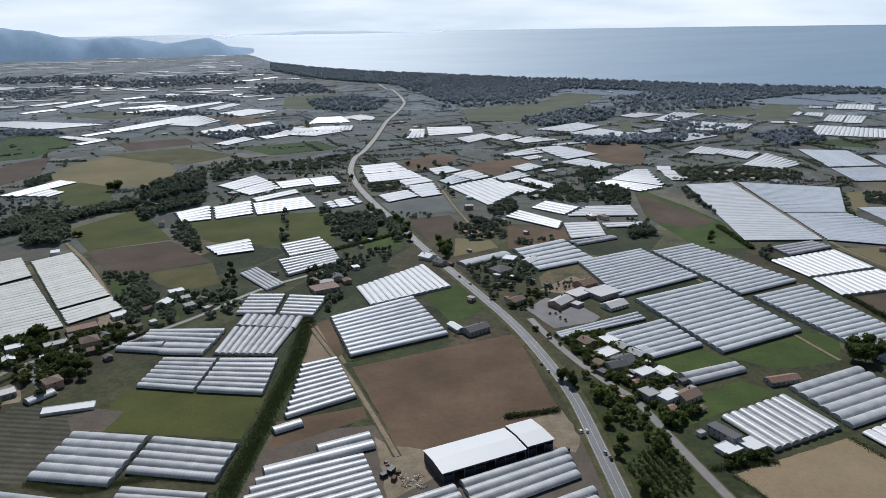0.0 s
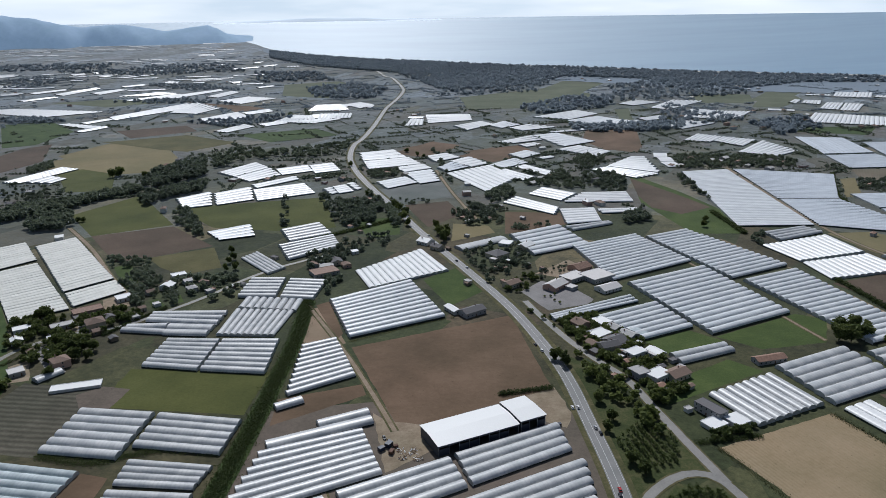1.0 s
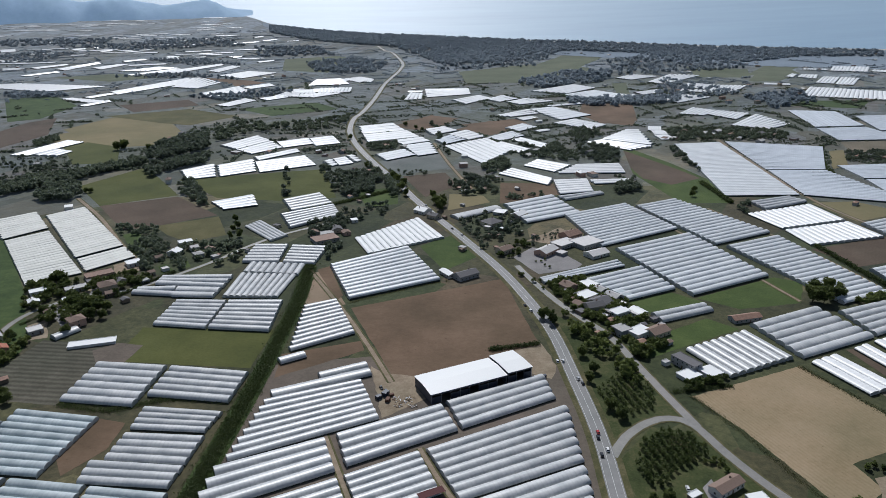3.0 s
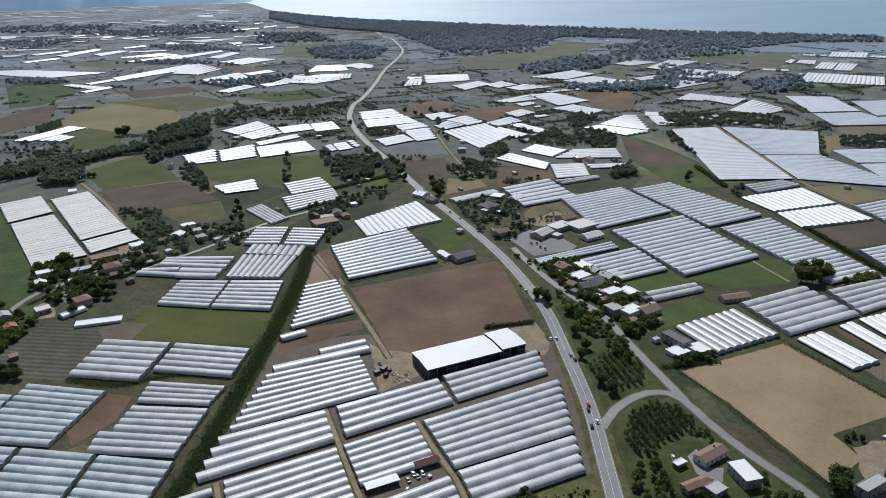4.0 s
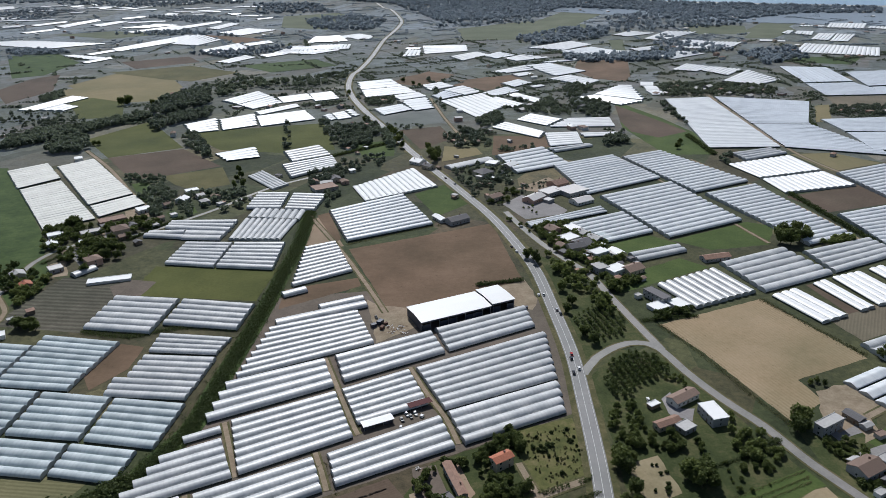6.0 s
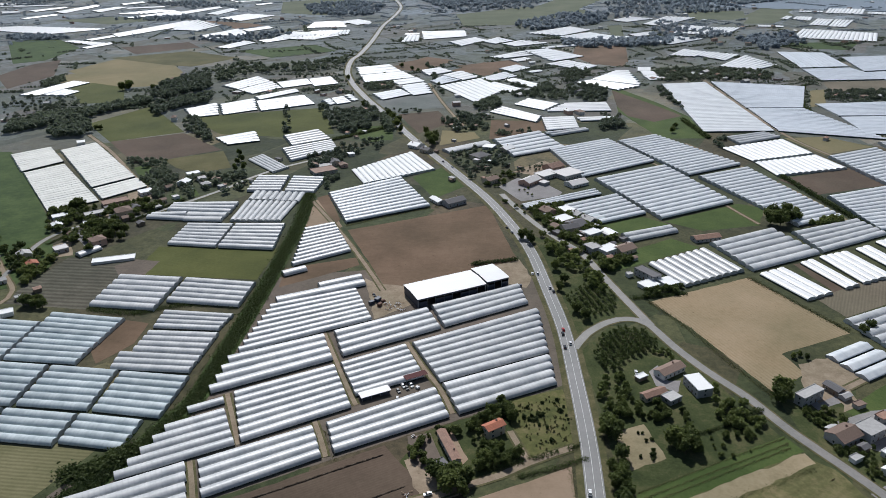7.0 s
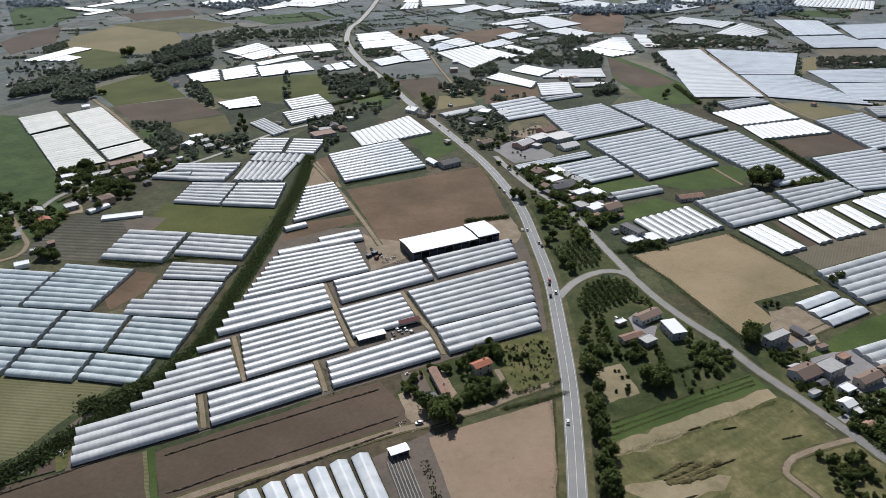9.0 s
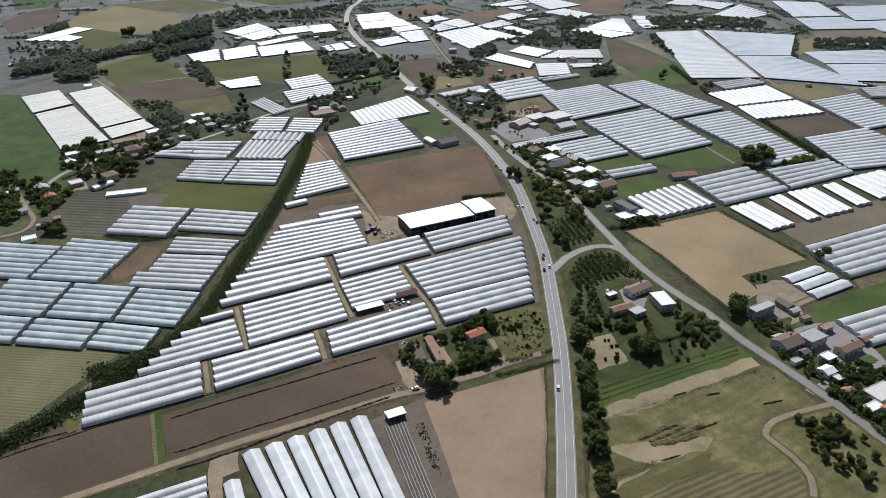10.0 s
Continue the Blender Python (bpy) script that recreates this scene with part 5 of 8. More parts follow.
greenhouse((915.9, 1783.9), (994.1, 1905.5), (1029.9, 1887.9), (949.1, 1757.4), 5, 'film', far=True)
greenhouse((946.7, 1746.8), (1032.6, 1887.5), (1065.9, 1858.1), (982.7, 1731.4), 5, 'film', far=True)
greenhouse((1073.1, 2030.0), (1138.2, 2141.6), (1229.4, 2111.4), (1156.8, 1989.2), 10, 'film', far=True)
greenhouse((1170.8, 2001.2), (1199.4, 2040.2), (1271.0, 2000.5), (1234.3, 1937.0), 9, 'film', far=True)
greenhouse((1014.7, 2068.0), (1031.8, 2095.6), (1088.4, 2071.8), (1075.2, 2044.2), 7, 'film', far=True)
greenhouse((-343.3, 1887.2), (-327.7, 2008.2), (-257.2, 2011.8), (-270.6, 1878.1), 8, 'film', far=True)
greenhouse((-263.5, 1973.9), (-228.1, 2034.4), (-192.1, 1990.0), (-193.9, 1927.6), 8, 'film', far=True)
greenhouse((-304.1, 1721.9), (-314.2, 1827.1), (-231.9, 1828.1), (-227.2, 1743.0), 9, 'film', far=True)
greenhouse((-405.7, 1685.2), (-376.6, 1812.9), (-321.6, 1785.1), (-299.2, 1692.3), 9, 'film', far=True)
greenhouse((-378.1, 1682.2), (-379.3, 1720.7), (-299.2, 1692.3), (-292.9, 1654.1), 9, 'film', far=True)
greenhouse((-1297.6, 1976.2), (-1186.0, 2023.2), (-902.0, 1931.1), (-1023.7, 1836.2), 18, 'film', far=True)
greenhouse((-1299.7, 2225.2), (-1247.9, 2341.8), (-1216.9, 2305.6), (-1272.5, 2207.1), 3, 'film', far=True)
greenhouse((-1284.9, 2413.7), (-1245.7, 2632.4), (-1208.9, 2586.8), (-1227.7, 2355.4), 4, 'film', far=True)
greenhouse((-1396.2, 2464.3), (-1333.6, 2585.8), (-1302.2, 2542.6), (-1355.2, 2423.5), 4, 'film', far=True)
greenhouse((-911.3, 1699.8), (-892.8, 1716.0), (-770.4, 1651.0), (-811.9, 1629.8), 9, 'film', far=True)
greenhouse((-817.9, 1589.8), (-785.1, 1669.6), (-766.4, 1642.1), (-797.0, 1572.2), 2, 'film', far=True)
greenhouse((-869.3, 1722.8), (-834.5, 1795.7), (-810.9, 1773.5), (-846.2, 1702.2), 2, 'film', far=True)
greenhouse((-843.9, 1816.9), (-741.6, 2098.2), (-685.5, 2000.9), (-806.4, 1763.4), 5, 'film', far=True)
greenhouse((-714.1, 1887.4), (-730.4, 2138.0), (-605.9, 1967.1), (-638.4, 1857.2), 7, 'film', far=True)
greenhouse((-600.0, 1761.0), (-539.3, 1889.9), (-483.9, 1788.2), (-547.9, 1681.1), 6, 'film', far=True)
greenhouse((-500.8, 1560.1), (-464.9, 1663.9), (-426.9, 1625.7), (-468.7, 1541.7), 3, 'film', far=True)
greenhouse((-1037.1, 2313.3), (-949.8, 2436.3), (-867.9, 2389.6), (-940.3, 2316.2), 6, 'film', far=True)
greenhouse((-964.7, 2196.7), (-871.2, 2372.9), (-845.9, 2352.5), (-928.1, 2177.5), 3, 'film', far=True)
greenhouse((-896.1, 2247.4), (-762.9, 2500.8), (-741.6, 2460.3), (-830.1, 2208.6), 4, 'film', far=True)
greenhouse((-1172.9, 2432.7), (-1132.1, 2555.8), (-1092.2, 2530.7), (-1118.0, 2373.6), 4, 'film', far=True)
greenhouse((-1167.2, 2661.6), (-1116.3, 2739.6), (-1087.0, 2691.4), (-1137.8, 2616.0), 4, 'film', far=True)
greenhouse((-1067.2, 2776.7), (-1060.2, 2845.6), (-1009.9, 2813.5), (-997.9, 2742.9), 4, 'film', far=True)
greenhouse((-739.6, 2273.0), (-706.8, 2437.0), (-667.6, 2395.8), (-693.5, 2235.7), 4, 'film', far=True)
greenhouse((-666.2, 2143.9), (-603.7, 2254.6), (-504.0, 2195.4), (-578.8, 2064.6), 8, 'film', far=True)
greenhouse((-525.6, 1866.2), (-470.2, 1939.2), (-444.2, 1890.2), (-494.8, 1830.6), 3, 'film', far=True)
greenhouse((-431.7, 1660.6), (-384.0, 1709.9), (-362.8, 1671.3), (-403.6, 1623.4), 3, 'film', far=True)
greenhouse((-321.4, 1811.5), (-247.2, 1834.9), (-269.7, 1745.4), (-394.4, 1758.7), 4, 'film', far=True)
greenhouse((-373.3, 1690.4), (-307.7, 1730.2), (-240.9, 1732.7), (-296.7, 1664.6), 3, 'film', far=True)
greenhouse((-354.9, 2011.0), (-287.4, 2028.4), (-248.3, 1901.6), (-354.7, 1879.9), 9, 'film', far=True)
greenhouse((-236.3, 2061.6), (-191.4, 2003.7), (-221.1, 1921.7), (-277.7, 2014.3), 5, 'film', far=True)
greenhouse((-1650.3, 2736.4), (-1563.1, 2788.5), (-1525.4, 2738.6), (-1609.8, 2667.3), 5, 'film', far=True)
greenhouse((-1466.2, 2421.8), (-1426.6, 2450.9), (-1395.4, 2412.0), (-1444.7, 2385.0), 3, 'film', far=True)
greenhouse((-1943.2, 3237.2), (-1911.8, 3291.1), (-1847.9, 3191.1), (-1887.3, 3141.7), 7, 'film', far=True)
greenhouse((-1711.8, 3083.7), (-1680.2, 3025.2), (-1690.1, 3001.0), (-1705.7, 3029.6), 1, 'film', far=True)
greenhouse((-1651.8, 3273.5), (-1615.4, 3328.6), (-1577.8, 3259.8), (-1606.1, 3205.4), 5, 'film', far=True)
greenhouse((-1589.7, 3355.4), (-1586.2, 3387.1), (-1543.1, 3314.9), (-1544.2, 3284.0), 4, 'film', far=True)
greenhouse((-1457.7, 3121.4), (-1433.1, 3173.9), (-1406.4, 3140.4), (-1431.2, 3088.9), 3, 'film', far=True)
greenhouse((-1341.8, 3073.0), (-1302.9, 3121.7), (-1265.2, 3086.9), (-1316.8, 3041.5), 3, 'film', far=True)
greenhouse((-1275.0, 3203.6), (-1250.7, 3140.7), (-1282.3, 3118.0), (-1302.4, 3150.1), 3, 'film', far=True)
greenhouse((-996.4, 3473.9), (-894.8, 3599.7), (-875.7, 3520.9), (-972.2, 3433.9), 4, 'film', far=True)
greenhouse((-890.1, 3637.2), (-845.4, 3747.9), (-820.8, 3661.5), (-871.8, 3594.8), 3, 'film', far=True)
greenhouse((-710.7, 3637.5), (-689.8, 3555.9), (-743.9, 3530.0), (-757.5, 3570.4), 4, 'film', far=True)
greenhouse((-1000.1, 3912.0), (-976.0, 3997.7), (-954.9, 3946.6), (-982.2, 3863.8), 2, 'film', far=True)
greenhouse((-653.3, 2561.9), (-606.5, 2615.8), (-597.0, 2573.3), (-637.2, 2520.2), 3, 'film', far=True)
greenhouse((-795.6, 2755.1), (-775.5, 2798.1), (-756.0, 2748.6), (-778.1, 2707.4), 3, 'film', far=True)
greenhouse((317.4, 1213.1), (338.8, 1211.3), (330.7, 1079.2), (260.7, 1135.6), 7, 'bright')
greenhouse((259.4, 1128.5), (329.0, 1072.7), (284.1, 1043.8), (230.0, 1109.5), 5, 'bright')
greenhouse((-289.4, 437.3), (-277.4, 454.0), (-271.6, 444.6), (-283.5, 428.3), 1, 'film')
greenhouse((205.0, 1711.7), (327.1, 1824.6), (368.4, 1753.9), (285.7, 1663.2), 7, 'bright')
greenhouse((272.6, 1645.8), (358.2, 1713.7), (405.7, 1640.0), (334.5, 1558.6), 7, 'pale')
greenhouse((337.8, 1549.8), (388.6, 1651.4), (435.2, 1627.4), (392.0, 1527.3), 5, 'bright')

# ---- houses ----
WALL = {"cream": plain("cream_render", (0.5, 0.44, 0.34), 0.85), "white": plain("white_render", (0.68, 0.67, 0.64), 0.8), "grey": plain("grey_render", (0.34, 0.34, 0.34), 0.85), "rose": plain("rose_render", (0.45, 0.3, 0.24), 0.85), "wood": plain("weathered_boards", (0.2, 0.16, 0.12), 0.85)}
COVER = {"tile": plain("red_roof_tiles", (0.36, 0.13, 0.075), 0.8, var=0.3, scale=0.9), "brown": plain("brown_roof_tiles", (0.2, 0.14, 0.11), 0.85, var=0.3), "rust": plain("rusty_sheet_roof", (0.27, 0.16, 0.115), 0.7, var=0.4, scale=0.5), "white": plain("white_roof_coat", (0.8, 0.8, 0.79), 0.55, var=0.06), "pale": plain("pale_grey_roof", (0.42, 0.41, 0.4), 0.75, var=0.2, scale=0.6), "chalk": plain("chalky_sheet_roof", (0.6, 0.575, 0.56), 0.7, var=0.12, scale=0.5), "dark": plain("dark_grey_roof", (0.13, 0.125, 0.13), 0.8, var=0.25)}
FRAME, PANE, DOOR = plain("white_frames", (0.6, 0.59, 0.56), 0.6), plain("window_glass", (0.03, 0.035, 0.04), 0.12, spec=0.6), plain("brown_door", (0.13, 0.08, 0.05), 0.6)
CHIMNEY = plain("chimney_brick", (0.28, 0.2, 0.16), 0.9)


def box(bm, x0, y0, z0, x1, y1, z1):
    v = [bm.verts.new(p) for p in ((x0, y0, z0), (x1, y0, z0), (x1, y1, z0), (x0, y1, z0), (x0, y0, z1), (x1, y0, z1), (x1, y1, z1), (x0, y1, z1))]
    for f in ((3, 2, 1, 0), (4, 5, 6, 7), (0, 1, 5, 4), (1, 2, 6, 5), (2, 3, 7, 6), (3, 0, 4, 7)):
        bm.faces.new([v[i] for i in f])
    return bm


def boxed(*six):
    return box(bmesh.new(), *six)


def gable(w, d, h, rise, hip):
    """A pitched roof slab with eaves, w along the ridge."""
    bm = bmesh.new()
    e, t = 0.45, 0.22
    k = d * 0.5 if hip else 0.0
    a, b = w / 2 + e, d / 2 + e
    rings = []
    for up in (0, t):
        rings.append([bm.verts.new(p) for p in ((-a, -b, h - 0.1 + up), (a, -b, h - 0.1 + up), (a, b, h - 0.1 + up), (-a, b, h - 0.1 + up), (-a + k, 0, h + rise + up), (a - k, 0, h + rise + up))])
    for r, s in ((rings[1], 1), (rings[0], -1)):
        fs = [(0, 1, 5, 4), (2, 3, 4, 5), (1, 2, 5), (3, 0, 4)] if hip else [(0, 1, 5, 4), (2, 3, 4, 5)]
        for f in fs:
            bm.faces.new([r[i] for i in f][::s])
    edge = (0, 1, 2, 3) if hip else (0, 1, 5, 2, 3, 4)
    for i, j in zip(edge, edge[1:] + edge[:1]):
        bm.faces.new((rings[0][i], rings[0][j], rings[1][j], rings[1][i]))
    return bm


def house(x, y, turn, w, d, h, roof, wall, cover, simple=False, check=False):
    if check and blocked(x, y, 2):
        return None
    if d > w:
        w, d, turn = d, w, turn + 90
    w, d = max(w, 4.0), max(d, 3.5)
    LOTS.append((x, y, max(w, d) * 0.55))
    p, k = far_off(x, y)
    top = thing("house" if h > 3 else "shed", p.x, p.y, p.z, turn)
    look_of = {"gable": "pitched", "hip": "hipped", "flat": "flat"}[roof]
    tone = {"tile": "red tiled", "brown": "brown tiled", "rust": "rusty brown", "white": "white", "pale": "pale grey", "dark": "dark grey", "chalk": "chalky pale"}[cover]
    kind_of = {"cream": "cream-rendered", "white": "white", "grey": "grey-rendered", "rose": "rose-coloured", "wood": "weathered wooden"}[wall]
    tagged(top, f"{kind_of} {'farm house' if h > 3 else 'farm shed'} with a {look_of} {tone} roof", "house" if h > 3 else "shed", "farm buildings")
    rise = d * 0.2
    bm = boxed(-w / 2, -d / 2, -0.2, w / 2, d / 2, h)
    if roof == "gable":
        for s in (-1, 1):
            vs = [bm.verts.new(q) for q in ((s * w / 2, -d / 2, h), (s * w / 2, d / 2, h), (s * w / 2, 0, h + rise))]
            bm.faces.new(vs if s > 0 else vs[::-1])
    part("wall", bm, WALL[wall], top)
    if roof == "flat":
        rb = boxed(-w / 2 - 0.25, -d / 2 - 0.25, h - 0.02, w / 2 + 0.25, d / 2 + 0.25, h + 0.22)
        for six in ((-w / 2 - 0.25, -d / 2 - 0.25, h + 0.2, w / 2 + 0.25, -d / 2, h + 0.5), (-w / 2 - 0.25, d / 2, h + 0.2, w / 2 + 0.25, d / 2 + 0.25, h + 0.5)):
            box(rb, *six)
        part("roof", rb, COVER[cover], top)
    else:
        part("roof", gable(w, d, h, rise, roof == "hip"), COVER[cover], top)
        if h > 3.2:
            part("chimney", boxed(w * 0.2, d * 0.12, h, w * 0.2 + 0.8, d * 0.12 + 0.7, h + rise + 0.9), CHIMNEY, top)
    if simple or h < 3:
        return top
    floors = 2 if h > 5 else 1
    for f in range(floors):
        z = 1.0 + f * 2.9
        for side, ln in ((-1, w), (1, w)):
            n = max(1, int(ln / 3.6))
            for i in range(n):
                cx = -ln / 2 + (i + 0.5) * ln / n
                cy = side * d / 2
                if f == 0 and i == n // 2:
                    part("door", boxed(cx - 0.5, cy - 0.06, 0, cx + 0.5, cy + 0.06, 2.1), DOOR, top)
                    continue
                win = part("window", boxed(cx - 0.65, cy - 0.05, z - 0.06, cx + 0.65, cy + 0.05, z + 1.36), FRAME, top)
                part("pane", boxed(cx - 0.55, cy - 0.07, z + 0.04, cx + 0.55, cy + 0.07, z + 1.26), PANE, win)
        for side in (-1, 1):
            win = part("window", boxed(side * w / 2 - 0.05, -0.65, z - 0.06, side * w / 2 + 0.05, 0.65, z + 1.36), FRAME, top)
            part("pane", boxed(side * w / 2 - 0.07, -0.55, z + 0.04, side * w / 2 + 0.07, 0.55, z + 1.26), PANE, win)
    return top


STEEL, SHEET = plain("galvanised_steel", (0.3, 0.31, 0.32), 0.5, 0.6), plain("white_roof_sheet", (0.78, 0.78, 0.77), 0.5, var=0.06)
# Wall colour is near-black: shade on the backlit front is painted into it.
SHADE_WALL = plain("shade_dark_cladding", (0.05, 0.055, 0.075), 0.6)


def warehouse(x, y, turn, w, d, h, rise, label, open_front=True, name="warehouse"):
    """A long shed: white low-pitched sheet roof on steel posts, back and ends clad in a shade-dark colour, an open
    front with piers.
    """
    LOTS.append((x, y, w * 0.55))
    top = tagged(thing(name, x, y, 0, turn), label, "warehouse" if w > 30 else "shed")
    bm = boxed(-w / 2, d / 2 - 0.2, 0, w / 2, d / 2, h)
    box(bm, -w / 2, -d / 2 + 0.3, 0, -w / 2 + 0.2, d / 2 - 0.22, h)
    box(bm, w / 2 - 0.2, -d / 2 + 0.3, 0, w / 2, d / 2 - 0.22, h)
    part("wall", bm, SHADE_WALL, top)
    part("roof", gable(w, d, h, rise, False), SHEET, top)
    part("fascia", boxed(-w / 2, -d / 2 + 0.06, h - 1.3, w / 2, -d / 2 + 0.25, h - 0.12), SHADE_WALL, top)
    n = max(3, int(w / 6))
    for k in range(n + 1):
        px = -w / 2 + 0.3 + (w - 0.6) * k / n
        part("post", boxed(px - 0.14, -d / 2 + 0.06, 0, px + 0.14, -d / 2 + 0.34, h - 0.1), STEEL, top)
        if k < n and not (open_front and k % 3 == 1):
            part("wall_panel", boxed(px + 0.2, -d / 2 + 0.28, 0, px + (w - 0.6) / n - 0.2, -d / 2 + 0.4, h * 0.62), SHADE_WALL, top)
    return top


warehouse(13.5, 361.0, 25.6, 53, 25, 7.0, 0.9, "long white-roofed farm warehouse with a dark open front")
warehouse(46.6, 377.6, 25.6, 17.5, 25, 7.8, 0.6, "tall white-roofed warehouse annex with shade-darkened walls", name="annex")
warehouse(-3.3, 135.6, 25.6, 9.0, 5.0, 2.9, 0.3, "small shed with white sheet roof and dark open front", name="shed")
warehouse(-26.0, 236.5, 25.6, 17.0, 5.0, 2.8, 0.3, "narrow white-roofed packing shed between greenhouses", name="shed")


# ---- cars ----
PAINT = {"white": plain("white_car_paint", (0.75, 0.75, 0.75), 0.25, var=0.03, spec=0.6), "dark": plain("dark_car_paint", (0.03, 0.032, 0.04), 0.25, spec=0.6), "silver": plain("silver_car_paint", (0.4, 0.41, 0.43), 0.3, 0.5), "red": plain("red_car_paint", (0.4, 0.03, 0.03), 0.25, spec=0.6)}
RUBBER, RIM = plain("tyre_rubber", (0.02, 0.02, 0.02), 0.9), plain("wheel_rim", (0.4, 0.4, 0.42), 0.4, 0.7)
LAMP, TAIL = plain("headlight_glass", (0.7, 0.7, 0.7), 0.15), plain("tail_light_glass", (0.3, 0.02, 0.02), 0.2)


def tapered(x0, x1, y, z0, z1, f0, f1, g):
    """A body block, longer and wider at its foot than at its top."""
    bm = bmesh.new()
    lo = [bm.verts.new(p) for p in ((x0, -y, z0), (x1, -y, z0), (x1, y, z0), (x0, y, z0))]
    hi = [bm.verts.new(p) for p in ((x0 + f0, -y + g, z1), (x1 - f1, -y + g, z1), (x1 - f1, y - g, z1), (x0 + f0, y - g, z1))]
    bm.faces.new(hi), bm.faces.new(lo[::-1])
    for k in range(4):
        bm.faces.new((lo[k], lo[(k + 1) % 4], hi[(k + 1) % 4], hi[k]))
    bmesh.ops.bevel(bm, geom=bm.edges[:], offset=0.07, segments=2, affect="EDGES")
    return bm


def wheel_bm(r, half):
    bm = bmesh.new()
    bmesh.ops.create_cone(bm, cap_ends=True, segments=14, radius1=r, radius2=r, depth=2 * half, matrix=pose(0, 0, 0, 90, 0, 0))
    return bm


def car_model(style):
    top = new("car")
    part("body", tapered(-2.1, 2.1, 0.88, 0.3, 0.92, 0.05, 0.12, 0.05), PAINT[style], top)
    part("windows", tapered(-1.85, 1.15, 0.8, 0.9, 1.42, 0.42, 0.75, 0.16), PANE, top, "dark glass")
    part("roof", tapered(-1.38, 0.36, 0.66, 1.4, 1.5, 0.06, 0.06, 0.04), PAINT[style], top)
    for sx in (-1.3, 1.3):
        for sy in (-0.84, 0.84):
            w = part("wheel", wheel_bm(0.32, 0.1), RUBBER, top)
            w.location = (sx, sy, 0.32)
            part("rim", wheel_bm(0.19, 0.108), RIM, w)
    for sy in (-0.6, 0.6):
        part("headlight", boxed(2.02, sy - 0.16, 0.62, 2.11, sy + 0.16, 0.76), LAMP, top)
        part("tail_light", boxed(-2.11, sy - 0.14, 0.66, -2.03, sy + 0.14, 0.8), TAIL, top)
    tagged(top, f"{style} saloon car with dark windows on asphalt", "car", "cars")
    return top


CARS = {}


def car_at(x, y, style):
    """A car, turned along the nearest road."""
    best, way = 1e9, Vector((1, 0, 0))
    for line, width in ROADS:
        for a, b in zip(line, line[1:]):
            d = (a.x - x) ** 2 + (a.y - y) ** 2
            if d < best:
                best, way = d, b - a
    z = 0.35 if best < 40 else 0.06
    m = pose(x, y, z, 0, 0, math.degrees(math.atan2(way.y, way.x)))
    if style in CARS:
        return copy_thing(CARS[style], m)
    CARS[style] = car_model(style)
    CARS[style].matrix_world = m
    return CARS[style]

house(145.1, 256.0, 33, 18.0, 7.9, 3.4, 'gable', 'white', 'brown')
house(156.2, 238.8, -76, 15.2, 9.2, 5.4, 'flat', 'grey', 'white')
house(129.7, 232.3, 26, 14.7, 5.5, 3.2, 'gable', 'cream', 'rust')
house(138.7, 228.8, 32, 8.5, 6.9, 3.2, 'flat', 'grey', 'pale')
house(127.2, 249.9, 31, 6.6, 3.7, 2.4, 'flat', 'wood', 'white')
house(39.0, 201.7, 33, 10.7, 6.0, 5.6, 'gable', 'cream', 'tile')
house(15.7, 188.5, -71, 24.3, 4.2, 4.0, 'gable', 'grey', 'rust')
house(10.4, 175.5, 32, 8.6, 5.0, 3.0, 'flat', 'grey', 'dark')
house(213.3, 227.4, 30, 16.6, 5.8, 6.2, 'flat', 'grey', 'pale')
house(231.1, 235.9, -63, 9.8, 5.7, 3.2, 'gable', 'wood', 'dark')
house(163.8, 381.3, -59, 19.3, 8.2, 5.5, 'flat', 'grey', 'dark')
house(161.2, 367.0, 29, 12.6, 10.5, 2.8, 'flat', 'white', 'white')
house(176.0, 370.8, 27, 11.4, 12.0, 2.8, 'flat', 'white', 'white')
house(132.0, 431.4, 29, 10.2, 11.2, 5, 'flat', 'grey', 'pale')
house(144.3, 428.1, 35, 15.3, 11.4, 4.5, 'flat', 'white', 'white')
house(157.3, 429.9, 32, 16.2, 12.0, 3.5, 'gable', 'cream', 'brown')
house(138.7, 464.4, 21, 14.6, 8.1, 3, 'flat', 'white', 'white')
house(152.8, 464.5, 28, 8.4, 12.4, 3, 'gable', 'cream', 'white')
house(117.9, 495.2, 37, 14.7, 12.0, 4, 'flat', 'white', 'white')
house(120.0, 472.9, 22, 14.7, 10.5, 5, 'gable', 'cream', 'dark')
house(139.9, 494.3, 39, 9.3, 12.6, 3.5, 'gable', 'grey', 'pale')
house(229.7, 451.4, 15, 23.4, 8.7, 3, 'gable', 'grey', 'rust')
house(99.6, 602.3, 48, 20.8, 13.9, 4, 'gable', 'rose', 'chalk')
house(119.7, 623.5, 38, 22.9, 15.6, 4, 'flat', 'grey', 'chalk')
house(141.5, 624.5, 33, 25.8, 21.9, 4.5, 'flat', 'grey', 'chalk')
house(129.8, 649.0, 35, 18.4, 15.1, 4, 'gable', 'rose', 'rust')
house(145.7, 595.0, 32, 20.9, 13.6, 3, 'gable', 'white', 'chalk')
house(113.6, 598.5, 44, 8.2, 8.0, 2.8, 'flat', 'grey', 'chalk')
house(-118.2, 647.9, 30, 25.1, 17.5, 3.5, 'flat', 'grey', 'rust')
house(-21.8, 741.2, 50, 13.5, 15.3, 3.5, 'gable', 'white', 'white')
house(-8.9, 719.9, 48, 9.9, 13.1, 4, 'gable', 'cream', 'dark')
house(65.3, 732.6, 65, 14.0, 13.1, 3, 'flat', 'white', 'white')
house(60.2, 607.2, 40, 15.0, 10.4, 4, 'gable', 'cream', 'brown')
